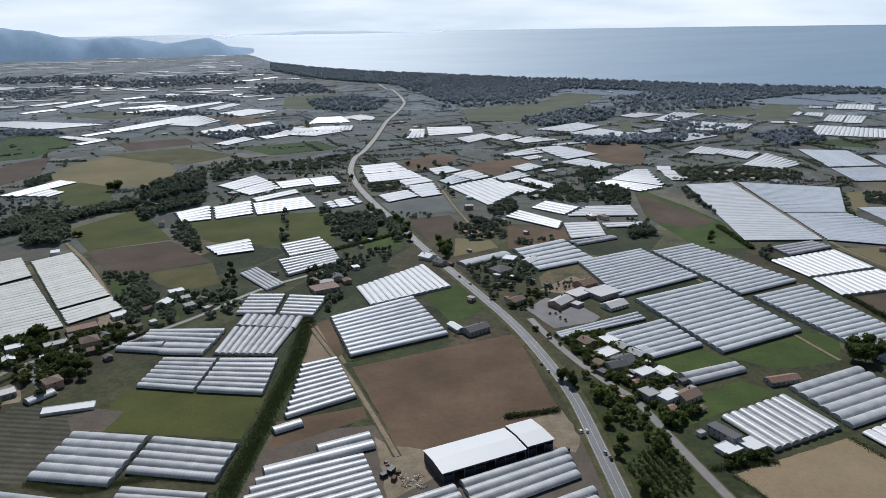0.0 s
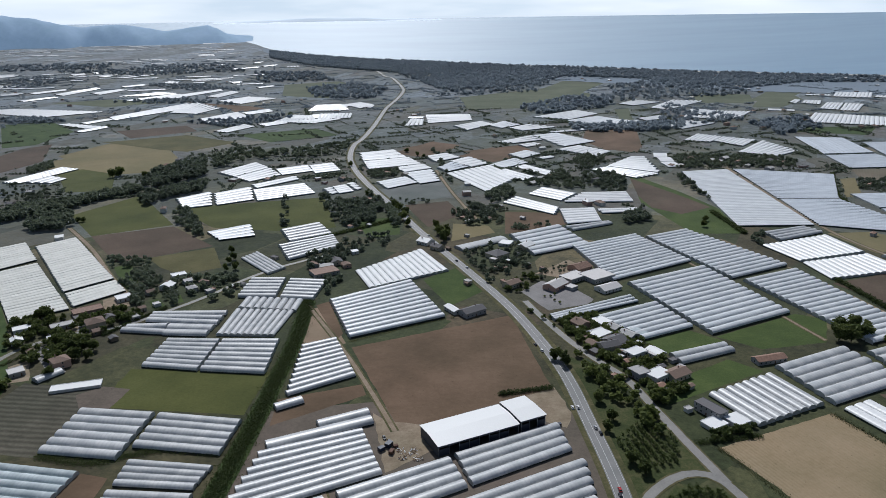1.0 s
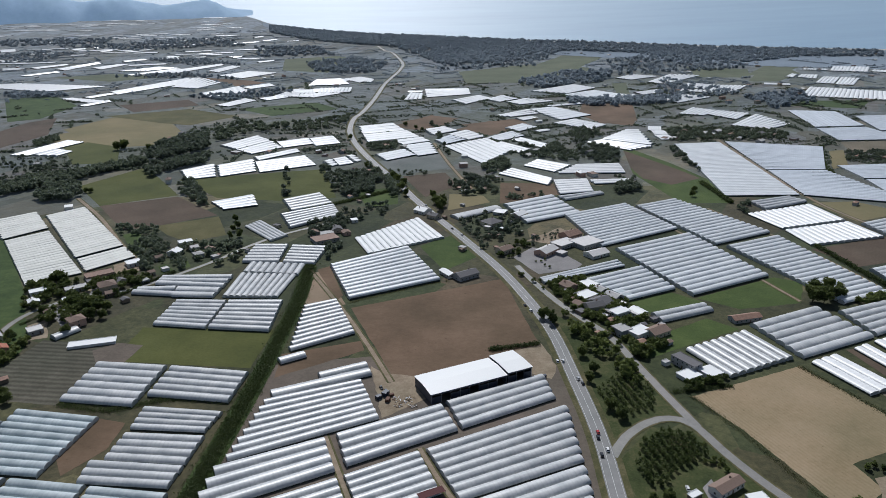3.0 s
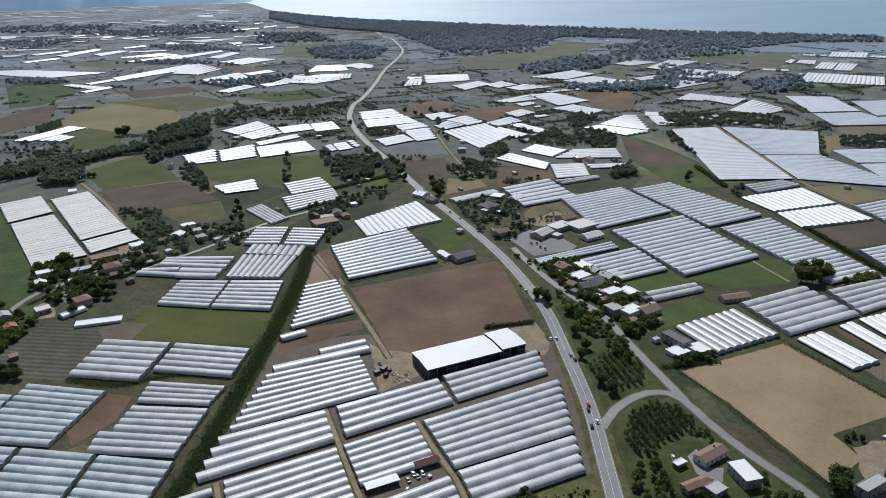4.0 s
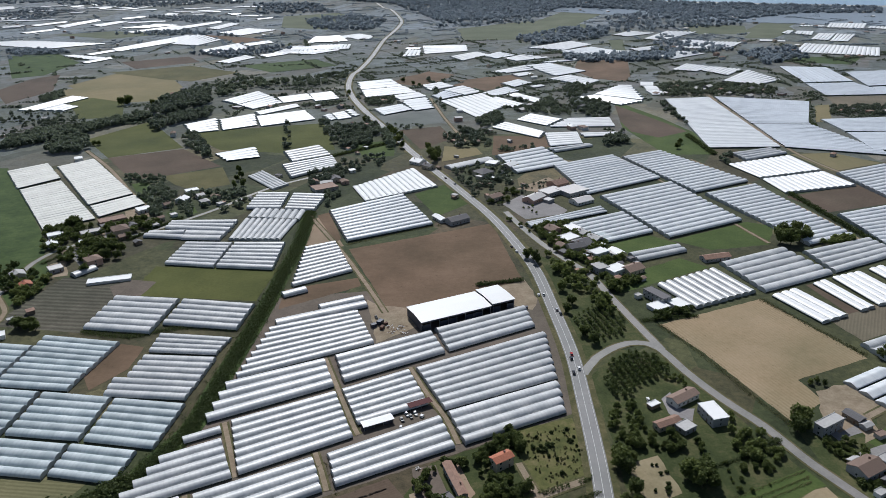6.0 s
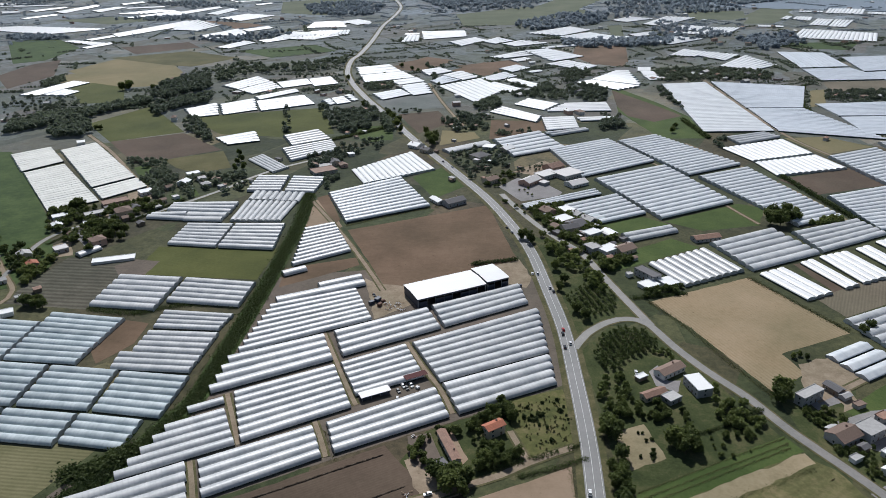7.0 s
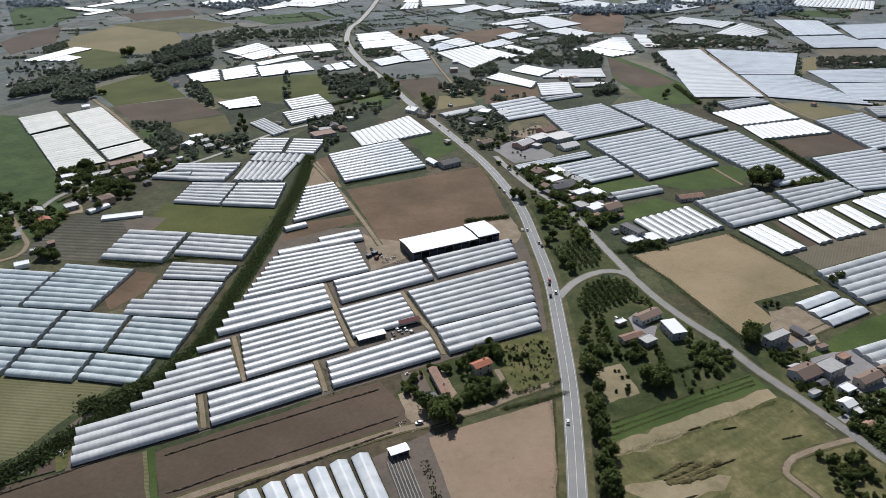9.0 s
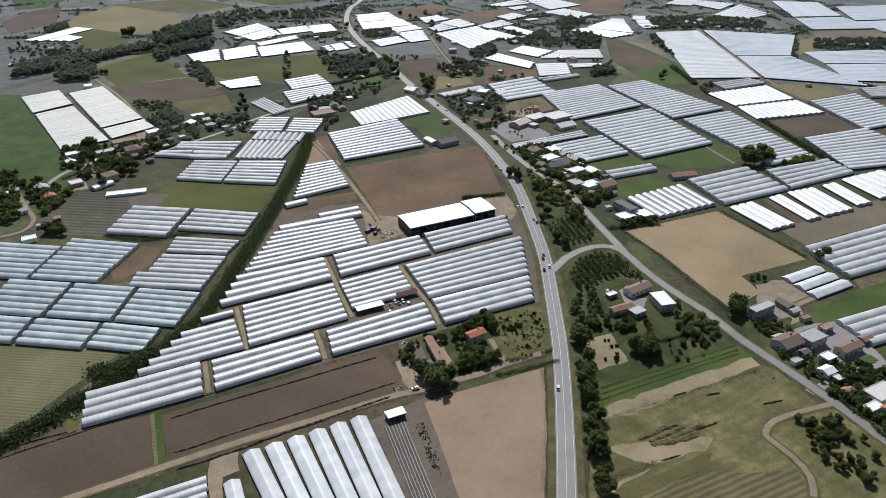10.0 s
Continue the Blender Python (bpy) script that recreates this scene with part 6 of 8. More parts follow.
house(5.2, 549.9, 31, 6.6, 16.0, 3, 'gable', 'white', 'white')
house(21.6, 544.3, 35, 20.6, 11.6, 4, 'gable', 'grey', 'dark')
house(52.8, 691.4, 40, 17.8, 16.9, 4.5, 'hip', 'cream', 'dark')
house(85.0, 719.3, 48, 16.4, 12.0, 4, 'gable', 'cream', 'white')
house(409.9, 1186.0, 54, 13.1, 7.8, 3.2, 'gable', 'cream', 'brown', simple=True)
house(437.2, 1164.7, 43, 14.8, 10.5, 3.5, 'hip', 'grey', 'chalk', simple=True)
house(449.9, 1159.0, 56, 12.4, 6.6, 2.8, 'flat', 'rose', 'pale', simple=True)
house(473.6, 1145.2, 51, 12.8, 7.3, 4.0, 'gable', 'grey', 'rust', simple=True)
house(526.3, 1155.5, 42, 15.1, 10.1, 3.2, 'gable', 'cream', 'dark', simple=True)
house(544.0, 1138.9, 53, 12.4, 6.3, 3.5, 'hip', 'grey', 'brown', simple=True)
house(377.4, 1131.9, 53, 12.2, 7.5, 2.8, 'flat', 'rose', 'chalk', simple=True)
house(500.8, 1091.7, 41, 14.0, 9.5, 4.0, 'gable', 'grey', 'pale', simple=True)
house(592.3, 976.8, 48, 10.5, 5.2, 3.2, 'gable', 'cream', 'rust', simple=True)
house(610.8, 982.2, 45, 11.1, 5.9, 3.5, 'hip', 'grey', 'dark', simple=True)
house(631.6, 971.2, 36, 12.9, 7.8, 2.8, 'flat', 'rose', 'brown', simple=True)
house(649.5, 965.9, 47, 10.5, 4.9, 4.0, 'gable', 'grey', 'chalk', simple=True)
house(-62.9, 1092.1, 66, 10.1, 8.4, 3.2, 'gable', 'cream', 'pale', simple=True)
house(-91.6, 1099.9, 54, 11.4, 12.0, 3.5, 'hip', 'grey', 'rust', simple=True)
house(-179.6, 1042.0, 75, 8.9, 7.2, 2.8, 'flat', 'rose', 'dark', simple=True)
house(-155.8, 1060.9, 69, 9.4, 8.3, 4.0, 'gable', 'grey', 'brown', simple=True)
house(125.6, 1016.7, 46, 11.2, 10.1, 3.2, 'gable', 'cream', 'chalk', simple=True)
house(142.0, 1051.4, 63, 9.8, 6.7, 3.5, 'hip', 'grey', 'pale', simple=True)
house(160.3, 1062.6, 58, 10.5, 7.6, 2.8, 'flat', 'rose', 'rust', simple=True)
house(219.6, 1029.3, 45, 11.9, 9.8, 4.0, 'gable', 'grey', 'dark', simple=True)
house(51.5, 829.0, 62, 6.9, 5.4, 3.2, 'gable', 'cream', 'brown', simple=True)
house(27.7, 819.2, 57, 7.0, 6.2, 3.5, 'hip', 'grey', 'chalk', simple=True)
house(-323.2, 1070.0, 59, 10.2, 12.6, 2.8, 'flat', 'rose', 'pale', simple=True)
house(-270.5, 1063.5, 79, 9.2, 7.4, 4.0, 'gable', 'grey', 'rust', simple=True)
house(-588.4, 937.1, 86, 7.3, 8.3, 3.2, 'gable', 'cream', 'dark', simple=True)
house(-552.2, 931.8, 65, 7.8, 12.0, 3.5, 'hip', 'grey', 'brown', simple=True)
house(-607.2, 900.9, 93, 6.9, 6.7, 2.8, 'flat', 'rose', 'chalk', simple=True)
house(-597.8, 1003.7, 87, 8.2, 8.7, 4.0, 'gable', 'grey', 'pale', simple=True)
house(-462.5, 1185.3, 66, 11.5, 14.4, 3.2, 'gable', 'cream', 'rust', simple=True)
house(-464.3, 1236.1, 87, 11.4, 8.6, 3.5, 'hip', 'grey', 'dark', simple=True)
house(362.2, 1132.8, 54, 12.1, 7.5, 2.8, 'flat', 'rose', 'brown', simple=True)
house(462.3, 1176.6, 43, 15.1, 10.6, 4.0, 'gable', 'grey', 'chalk', simple=True)
house(477.8, 1119.0, 54, 11.8, 6.3, 3.2, 'gable', 'cream', 'pale', simple=True)
house(468.3, 746.2, 42, 7.6, 4.5, 3.5, 'hip', 'grey', 'rust', simple=True)
house(561.9, 1109.3, 40, 14.5, 9.4, 2.8, 'flat', 'rose', 'dark', simple=True)
house(-226.8, 619.2, 66, 2.3, 3.4, 2.6, 'gable', 'white', 'brown', simple=True, check=True)
house(-213.9, 605.4, 64, 2.3, 3.3, 2.4, 'flat', 'grey', 'rust', simple=True, check=True)
house(-197.1, 611.5, 44, 2.8, 4.5, 2.8, 'gable', 'wood', 'white', simple=True, check=True)
house(-189.4, 617.9, 44, 2.8, 4.5, 2.6, 'flat', 'white', 'dark', simple=True, check=True)
house(104.0, 508.6, 26, 3.2, 3.1, 2.4, 'gable', 'grey', 'pale', simple=True, check=True)
house(107.5, 490.7, 27, 3.1, 3.0, 2.8, 'flat', 'wood', 'brown', simple=True, check=True)
house(126.2, 466.4, 38, 4.3, 4.6, 2.6, 'gable', 'white', 'rust', simple=True, check=True)
house(143.8, 480.7, 39, 4.5, 4.6, 2.4, 'flat', 'grey', 'white', simple=True, check=True)
house(143.8, 407.3, 32, 4.4, 4.0, 2.8, 'gable', 'wood', 'dark', simple=True, check=True)
house(151.2, 384.6, 28, 4.5, 3.9, 2.6, 'flat', 'white', 'pale', simple=True, check=True)
house(161.5, 413.9, 33, 4.4, 4.0, 2.4, 'gable', 'grey', 'brown', simple=True, check=True)
house(118.3, 426.2, 33, 4.4, 4.4, 2.8, 'flat', 'wood', 'rust', simple=True, check=True)
house(111.0, 466.8, 38, 4.3, 4.6, 2.6, 'gable', 'white', 'white', simple=True, check=True)
house(124.9, 524.0, 29, 3.3, 3.2, 2.4, 'flat', 'grey', 'dark', simple=True, check=True)
house(81.3, 661.4, 39, 3.5, 4.1, 2.8, 'gable', 'wood', 'pale', simple=True, check=True)
house(93.3, 650.5, 38, 3.4, 4.1, 2.6, 'flat', 'white', 'brown', simple=True, check=True)
house(48.8, 652.7, 38, 3.4, 4.1, 2.4, 'gable', 'grey', 'rust', simple=True, check=True)
house(62.5, 673.3, 39, 3.5, 4.3, 2.8, 'flat', 'wood', 'white', simple=True, check=True)
house(73.5, 697.1, 39, 3.6, 4.5, 2.6, 'gable', 'white', 'dark', simple=True, check=True)
house(23.6, 764.0, 44, 3.9, 5.1, 2.4, 'flat', 'grey', 'pale', simple=True, check=True)
house(3.0, 716.2, 43, 3.5, 4.7, 2.8, 'gable', 'wood', 'brown', simple=True, check=True)
house(-24.2, 713.0, 43, 3.5, 4.8, 2.6, 'flat', 'white', 'rust', simple=True, check=True)
house(-8.3, 751.7, 43, 3.8, 5.0, 2.4, 'gable', 'grey', 'white', simple=True, check=True)
house(17.8, 537.4, 30, 3.2, 3.5, 2.8, 'flat', 'wood', 'dark', simple=True, check=True)
house(237.8, 221.3, 24, 6.0, 3.9, 2.4, 'flat', 'grey', 'brown', simple=True, check=True)
house(234.2, 229.0, 26, 5.8, 4.0, 2.4, 'gable', 'grey', 'pale', simple=True, check=True)
house(215.6, 220.9, 25, 6.0, 4.0, 2.8, 'flat', 'wood', 'brown', simple=True, check=True)
house(-60.9, 834.5, 40, 4.7, 6.2, 2.4, 'gable', 'grey', 'chalk', simple=True, check=True)
house(-122.3, 875.0, 59, 3.9, 5.6, 2.9, 'gable', 'grey', 'chalk', simple=True, check=True)
house(-74.0, 898.3, 49, 4.4, 6.3, 2.4, 'flat', 'cream', 'rust', simple=True, check=True)
house(-98.5, 785.7, 47, 3.8, 5.5, 2.4, 'flat', 'cream', 'brown', simple=True, check=True)
house(-123.0, 947.7, 60, 4.3, 6.1, 2.6, 'flat', 'grey', 'brown', simple=True, check=True)
house(-90.8, 810.9, 47, 4.0, 5.8, 2.6, 'flat', 'grey', 'chalk', simple=True, check=True)
house(-102.5, 934.3, 43, 5.2, 7.2, 3.4, 'flat', 'grey', 'rust', simple=True, check=True)
house(-111.8, 806.2, 40, 4.5, 6.1, 2.4, 'gable', 'white', 'rust', simple=True, check=True)
house(48.2, 678.6, 48, 6.0, 7.0, 2.9, 'flat', 'cream', 'chalk', simple=True, check=True)
house(80.1, 760.2, 49, 3.5, 4.5, 2.9, 'flat', 'wood', 'chalk', simple=True, check=True)
house(20.1, 615.1, 47, 5.4, 6.4, 3.4, 'flat', 'cream', 'pale', simple=True, check=True)
house(80.4, 759.0, 41, 4.0, 4.8, 2.4, 'flat', 'cream', 'rust', simple=True, check=True)
house(58.4, 648.9, 32, 3.8, 4.2, 3.4, 'flat', 'wood', 'rust', simple=True, check=True)
house(19.6, 611.3, 38, 3.1, 4.0, 2.6, 'gable', 'wood', 'brown', simple=True, check=True)
house(45.3, 697.5, 50, 3.1, 4.1, 2.9, 'gable', 'wood', 'brown', simple=True, check=True)
house(93.7, 832.3, 42, 4.5, 5.4, 2.9, 'gable', 'grey', 'chalk', simple=True, check=True)
house(22.9, 838.5, 53, 7.6, 8.8, 2.4, 'flat', 'wood', 'rust', simple=True, check=True)
house(52.9, 616.7, 33, 3.7, 4.0, 2.4, 'flat', 'cream', 'rust', simple=True, check=True)
house(-146.0, 781.2, 48, 3.8, 5.7, 2.6, 'gable', 'white', 'brown', simple=True, check=True)
house(-173.4, 726.8, 49, 3.3, 5.2, 2.4, 'gable', 'wood', 'brown', simple=True, check=True)
house(-182.0, 795.1, 60, 6.6, 9.2, 3.4, 'gable', 'cream', 'rust', simple=True, check=True)
house(-177.2, 695.1, 57, 5.6, 8.0, 2.6, 'flat', 'cream', 'dark', simple=True, check=True)
house(-187.6, 687.2, 38, 3.7, 5.2, 2.6, 'flat', 'cream', 'rust', simple=True, check=True)
house(142.0, 414.4, 36, 5.9, 5.6, 2.4, 'gable', 'white', 'rust', simple=True, check=True)
house(128.1, 448.9, 30, 5.1, 4.7, 3.4, 'gable', 'wood', 'rust', simple=True, check=True)
house(176.6, 519.8, 27, 3.4, 3.0, 3.4, 'gable', 'wood', 'chalk', simple=True, check=True)
house(119.1, 466.8, 32, 5.2, 4.9, 2.9, 'gable', 'wood', 'chalk', simple=True, check=True)
house(122.6, 421.0, 37, 6.0, 5.9, 2.9, 'flat', 'cream', 'rust', simple=True, check=True)
house(125.3, 457.9, 35, 4.7, 4.6, 2.6, 'flat', 'wood', 'chalk', simple=True, check=True)
house(114.5, 427.5, 38, 4.1, 4.2, 3.4, 'flat', 'cream', 'rust', simple=True, check=True)
house(161.5, 452.0, 30, 5.2, 4.6, 2.4, 'flat', 'grey', 'dark', simple=True, check=True)
house(136.0, 440.3, 33, 4.5, 4.5, 2.6, 'flat', 'white', 'chalk', simple=True, check=True)
house(117.9, 525.2, 27, 3.3, 3.2, 2.6, 'flat', 'wood', 'brown', simple=True, check=True)
house(152.7, 517.1, 27, 3.4, 3.1, 3.4, 'gable', 'wood', 'chalk', simple=True, check=True)
house(163.9, 441.1, 37, 4.4, 4.1, 2.6, 'flat', 'wood', 'pale', simple=True, check=True)
house(130.1, 476.6, 31, 5.4, 5.1, 3.4, 'flat', 'wood', 'pale', simple=True, check=True)
house(150.2, 441.7, 30, 5.0, 4.5, 2.4, 'gable', 'wood', 'dark', simple=True, check=True)
house(123.7, 486.0, 40, 4.5, 4.7, 3.4, 'gable', 'wood', 'chalk', simple=True, check=True)
house(108.0, 524.8, 33, 5.6, 5.6, 3.4, 'flat', 'grey', 'dark', simple=True, check=True)
house(-342.4, 521.2, 34, 14.3, 9.2, 3.0, 'flat', 'white', 'white')
house(-334.3, 497.8, 34, 8.4, 8.5, 3.5, 'gable', 'white', 'white')
house(-313.2, 526.8, 36, 17.2, 9.1, 3.0, 'flat', 'grey', 'pale')
house(-306.8, 557.3, 36, 23.4, 12.8, 3.5, 'flat', 'rose', 'rust')
house(-287.3, 528.7, 36, 14.0, 14.1, 5.0, 'hip', 'cream', 'brown')
house(-281.3, 541.4, 50, 7.5, 7.6, 3.4, 'gable', 'cream', 'dark')
house(-288.0, 586.7, 38, 12.8, 11.7, 3.2, 'flat', 'white', 'white')
house(-257.8, 612.3, -10, 10.8, 10.9, 4.0, 'gable', 'white', 'white')
house(-258.6, 644.4, 34, 13.4, 9.2, 3.0, 'flat', 'white', 'white')
house(-244.1, 625.9, 40, 7.6, 7.6, 3.4, 'gable', 'white', 'chalk')
house(-233.1, 605.5, 40, 8.5, 8.6, 4.0, 'hip', 'grey', 'pale')
house(-280.3, 458.2, 45, 11.5, 11.6, 5.5, 'hip', 'rose', 'brown')
house(-253.0, 425.1, 16, 32.1, 8.9, 1.7, 'flat', 'white', 'white')
house(-305.7, 445.8, 40, 10.1, 10.1, 3.2, 'flat', 'grey', 'chalk')
house(-329.1, 432.7, 40, 10.1, 10.2, 4.0, 'gable', 'cream', 'pale')
house(-313.0, 414.7, 40, 8.0, 8.1, 3.6, 'gable', 'rose', 'tile')
house(-353.8, 423.1, 40, 6.0, 6.1, 3.0, 'flat', 'white', 'white')
house(-350.6, 428.3, 40, 6.1, 6.1, 3.4, 'gable', 'grey', 'pale')
house(-290.9, 336.0, 30, 9.6, 7.6, 2.8, 'flat', 'white', 'white')
house(-260.0, 541.9, 45, 6.5, 6.5, 3.0, 'flat', 'grey', 'pale')
house(-278.8, 514.2, 36, 7.4, 7.4, 3.2, 'gable', 'wood', 'brown')
house(-307.5, 542.7, 36, 7.1, 7.2, 2.6, 'flat', 'wood', 'dark')
house(-309.7, 502.6, 36, 5.9, 5.9, 2.6, 'flat', 'grey', 'white')
house(-311.7, 477.1, 42, 5.7, 5.8, 2.8, 'gable', 'cream', 'brown')
house(-287.3, 371.9, 42, 5.0, 5.0, 2.8, 'gable', 'wood', 'rust')
house(-260.5, 501.4, 45, 5.7, 5.8, 2.6, 'gable', 'wood', 'dark')
house(-261.7, 560.4, 45, 6.1, 6.1, 3.2, 'gable', 'cream', 'brown')
house(-252.5, 570.8, 45, 5.7, 5.7, 2.6, 'flat', 'white', 'chalk')
house(-269.0, 599.4, 40, 7.5, 7.5, 3.2, 'gable', 'grey', 'brown')
house(-321.8, 386.3, 42, 5.7, 5.7, 3.0, 'gable', 'white', 'pale')
house(-294.4, 359.0, 42, 4.1, 4.1, 2.6, 'flat', 'wood', 'pale')
house(-227.0, 622.5, 45, 7.5, 7.6, 3.0, 'gable', 'cream', 'brown')
house(-216.1, 600.9, 45, 5.7, 5.8, 2.8, 'flat', 'grey', 'pale')
house(-110.6, 677.5, 20, 10.8, 11.9, 3.5, 'gable', 'cream', 'dark')
house(-118.4, 663.6, 10, 13.4, 14.2, 3.0, 'flat', 'grey', 'pale')
house(-99.4, 667.5, 25, 8.0, 8.8, 3.0, 'gable', 'rose', 'brown')
house(-96.1, 709.7, 25, 7.0, 7.7, 3.0, 'flat', 'white', 'white')
house(-132.2, 668.6, 25, 8.1, 8.9, 3.0, 'gable', 'grey', 'brown')
house(124.2, 519.9, 33, 12.3, 13.2, 3.5, 'flat', 'white', 'white')
house(118.2, 497.4, 33, 16.2, 12.4, 3.2, 'flat', 'grey', 'chalk')
house(132.2, 507.2, 33, 8.8, 9.7, 3.4, 'gable', 'grey', 'pale')
house(126.0, 481.1, 33, 15.9, 14.9, 4.2, 'gable', 'cream', 'dark')
house(106.9, 515.7, 33, 11.1, 12.2, 4.0, 'gable', 'rose', 'brown')
house(137.9, 464.3, 33, 13.5, 10.0, 3.4, 'flat', 'white', 'white')
house(151.2, 462.3, 33, 8.8, 8.6, 3.0, 'flat', 'white', 'chalk')
house(109.4, 480.3, 33, 7.4, 8.1, 3.0, 'gable', 'cream', 'brown')
house(130.6, 466.1, 33, 6.8, 7.4, 2.8, 'flat', 'wood', 'pale')
house(108.9, 467.1, 33, 6.2, 6.8, 2.6, 'flat', 'wood', 'dark')
house(215.9, 194.3, 28, 15, 11, 4, 'gable', 'grey', 'brown')
house(230.7, 197.5, 28, 13, 10, 5.5, 'flat', 'grey', 'pale')
house(247.6, 188.9, 28, 16, 7, 4, 'gable', 'cream', 'brown')
house(232.5, 180.8, 28, 7, 6, 3, 'flat', 'white', 'white')
house(226.1, 168.1, 28, 7, 6.5, 3, 'gable', 'white', 'white')
house(244.5, 209.9, 28, 7, 5, 3, 'flat', 'grey', 'rust')
house(245.2, 149.0, 28, 16, 10, 4, 'flat', 'white', 'chalk')
house(236.4, 139.0, 28, 11, 5, 2.8, 'flat', 'white', 'white')
house(221.7, 185.8, 28, 5, 4, 2.6, 'gable', 'wood', 'dark')
house(261.8, 198.3, 28, 7, 5, 2.8, 'gable', 'wood', 'brown')
house(229.6, 162.5, 28, 4, 4, 2.4, 'flat', 'white', 'chalk')
house(214.2, 178.2, 28, 6, 3.5, 2.4, 'flat', 'white', 'pale')
house(213.1, 200.3, 28, 6, 4, 2.6, 'gable', 'wood', 'pale')
house(229.3, 152.1, 28, 5, 4, 2.4, 'gable', 'wood', 'rust')
house(245.0, 135.8, 28, 12, 8, 4, 'gable', 'cream', 'tile')
car_at(81.0, 157.1, 'white')
car_at(92.4, 289.3, 'white')
car_at(79.6, 390.1, 'white')
car_at(70.6, 471.8, 'white')
car_at(83.2, 390.0, 'white')
car_at(20.7, 658.0, 'white')
car_at(-19.1, 767.5, 'white')
car_at(89.5, 300.9, 'dark')
car_at(88.4, 284.6, 'dark')
car_at(91.4, 359.9, 'dark')
car_at(67.0, 481.9, 'dark')
car_at(10.8, 678.6, 'dark')
car_at(89.5, 366.2, 'silver')
car_at(-11.0, 737.8, 'silver')
car_at(90.4, 305.9, 'red')
car_at(-10.4, 244.8, 'white')
car_at(-5.7, 245.5, 'white')
car_at(125.9, 256.3, 'white')
car_at(-8.1, 242.8, 'dark')
car_at(-12.9, 240.1, 'dark')
car_at(-37.4, 358.3, 'dark')
car_at(-34.0, 354.2, 'dark')
car_at(5.8, 157.2, 'white')

# ---- yards: scrap, crates, awning ----
SCRAP = {"timber": plain("old_timber", (0.24, 0.17, 0.11), 0.85), "rusty": plain("rusty_iron", (0.13, 0.07, 0.05), 0.8), "plastic": plain("pale_plastic", (0.6, 0.6, 0.6), 0.5), "blue": plain("dark_blue_plastic", (0.03, 0.04, 0.07), 0.5)}


def crate_stack(x, y, kind, w, d, h, name="crate_stack"):
    """Slatted crates on a pallet."""
    top = tagged(thing(name, x, y, 0.05, random.uniform(0, 90)), f"stack of {kind} farm crates on bare ground", "crates", "yard clutter")
    part("pallet", boxed(-w / 2, -d / 2, 0, w / 2, d / 2, 0.14), SCRAP["timber"], top)
    n = max(1, int(h / 0.4))
    for k in range(n):
        z = 0.16 + k * h / n
        part("crate", boxed(-w * 0.46, -d * 0.46, z, w * 0.46, d * 0.46, z + h / n - 0.05), SCRAP[kind], top)


def scrap_heap(x, y, r):
    """Loose boards, sheets and pipes thrown together."""
    top = tagged(thing("scrap_heap", x, y, 0.05), "loose heap of boards and scrap in a farm yard", "scrap heap", "yard clutter")
    for _ in range(16):
        q = boxed(-random.uniform(0.3, 1.3), -0.2, -0.06, random.uniform(0.3, 1.3), 0.2, 0.06)
        q.transform(pose(random.gauss(0, r * 0.5), random.gauss(0, r * 0.4), random.uniform(0.05, 0.7), random.uniform(-30, 30), random.uniform(-30, 30), random.uniform(0, 180)))
        part("board", q, SCRAP[random.choice(("timber", "plastic", "rusty"))], top)


for x, y, r in ((-27, 345, 3), (-22, 341, 3.5), (-17, 337, 3), (-19, 345, 2.5), (-25, 337, 2.5), (-150, 142, 3), (-168, 139, 3.5), (-4, 158, 2.5), (-2, 200, 2), (2, 185, 2)):
    scrap_heap(x, y, r)
for x, y, kind, w, d, h in ((-34, 350, "blue", 5, 3.5, 2.6), (-38, 346, "blue", 4, 3, 2.2), (-32, 343, "rusty", 4, 2.5, 2), (-30, 349, "rusty", 3, 2, 1.5), (-13, 233, "plastic", 2, 1.4, 1.4), (-2, 243, "plastic", 2, 2, 1.2), (60, 362, "plastic", 3, 2, 1.6), (64, 366, "timber", 3, 2.5, 1.4), (68, 370, "blue", 3, 2, 1.6)):
    crate_stack(x, y, kind, w, d, h)

top = tagged(thing("awning", -3.5, 252.5, 0, 26), "dark red net awning on posts between greenhouses", "awning")
part("cover", boxed(-7, -2.5, 2.9, 7, 2.5, 3.0), plain("dark_red_net", (0.1, 0.035, 0.035), 0.9), top)
for px in (-6.8, 0, 6.8):
    for py in (-2.3, 2.3):
        part("post", boxed(px - 0.06, py - 0.06, 0, px + 0.06, py + 0.06, 2.9), STEEL, top)

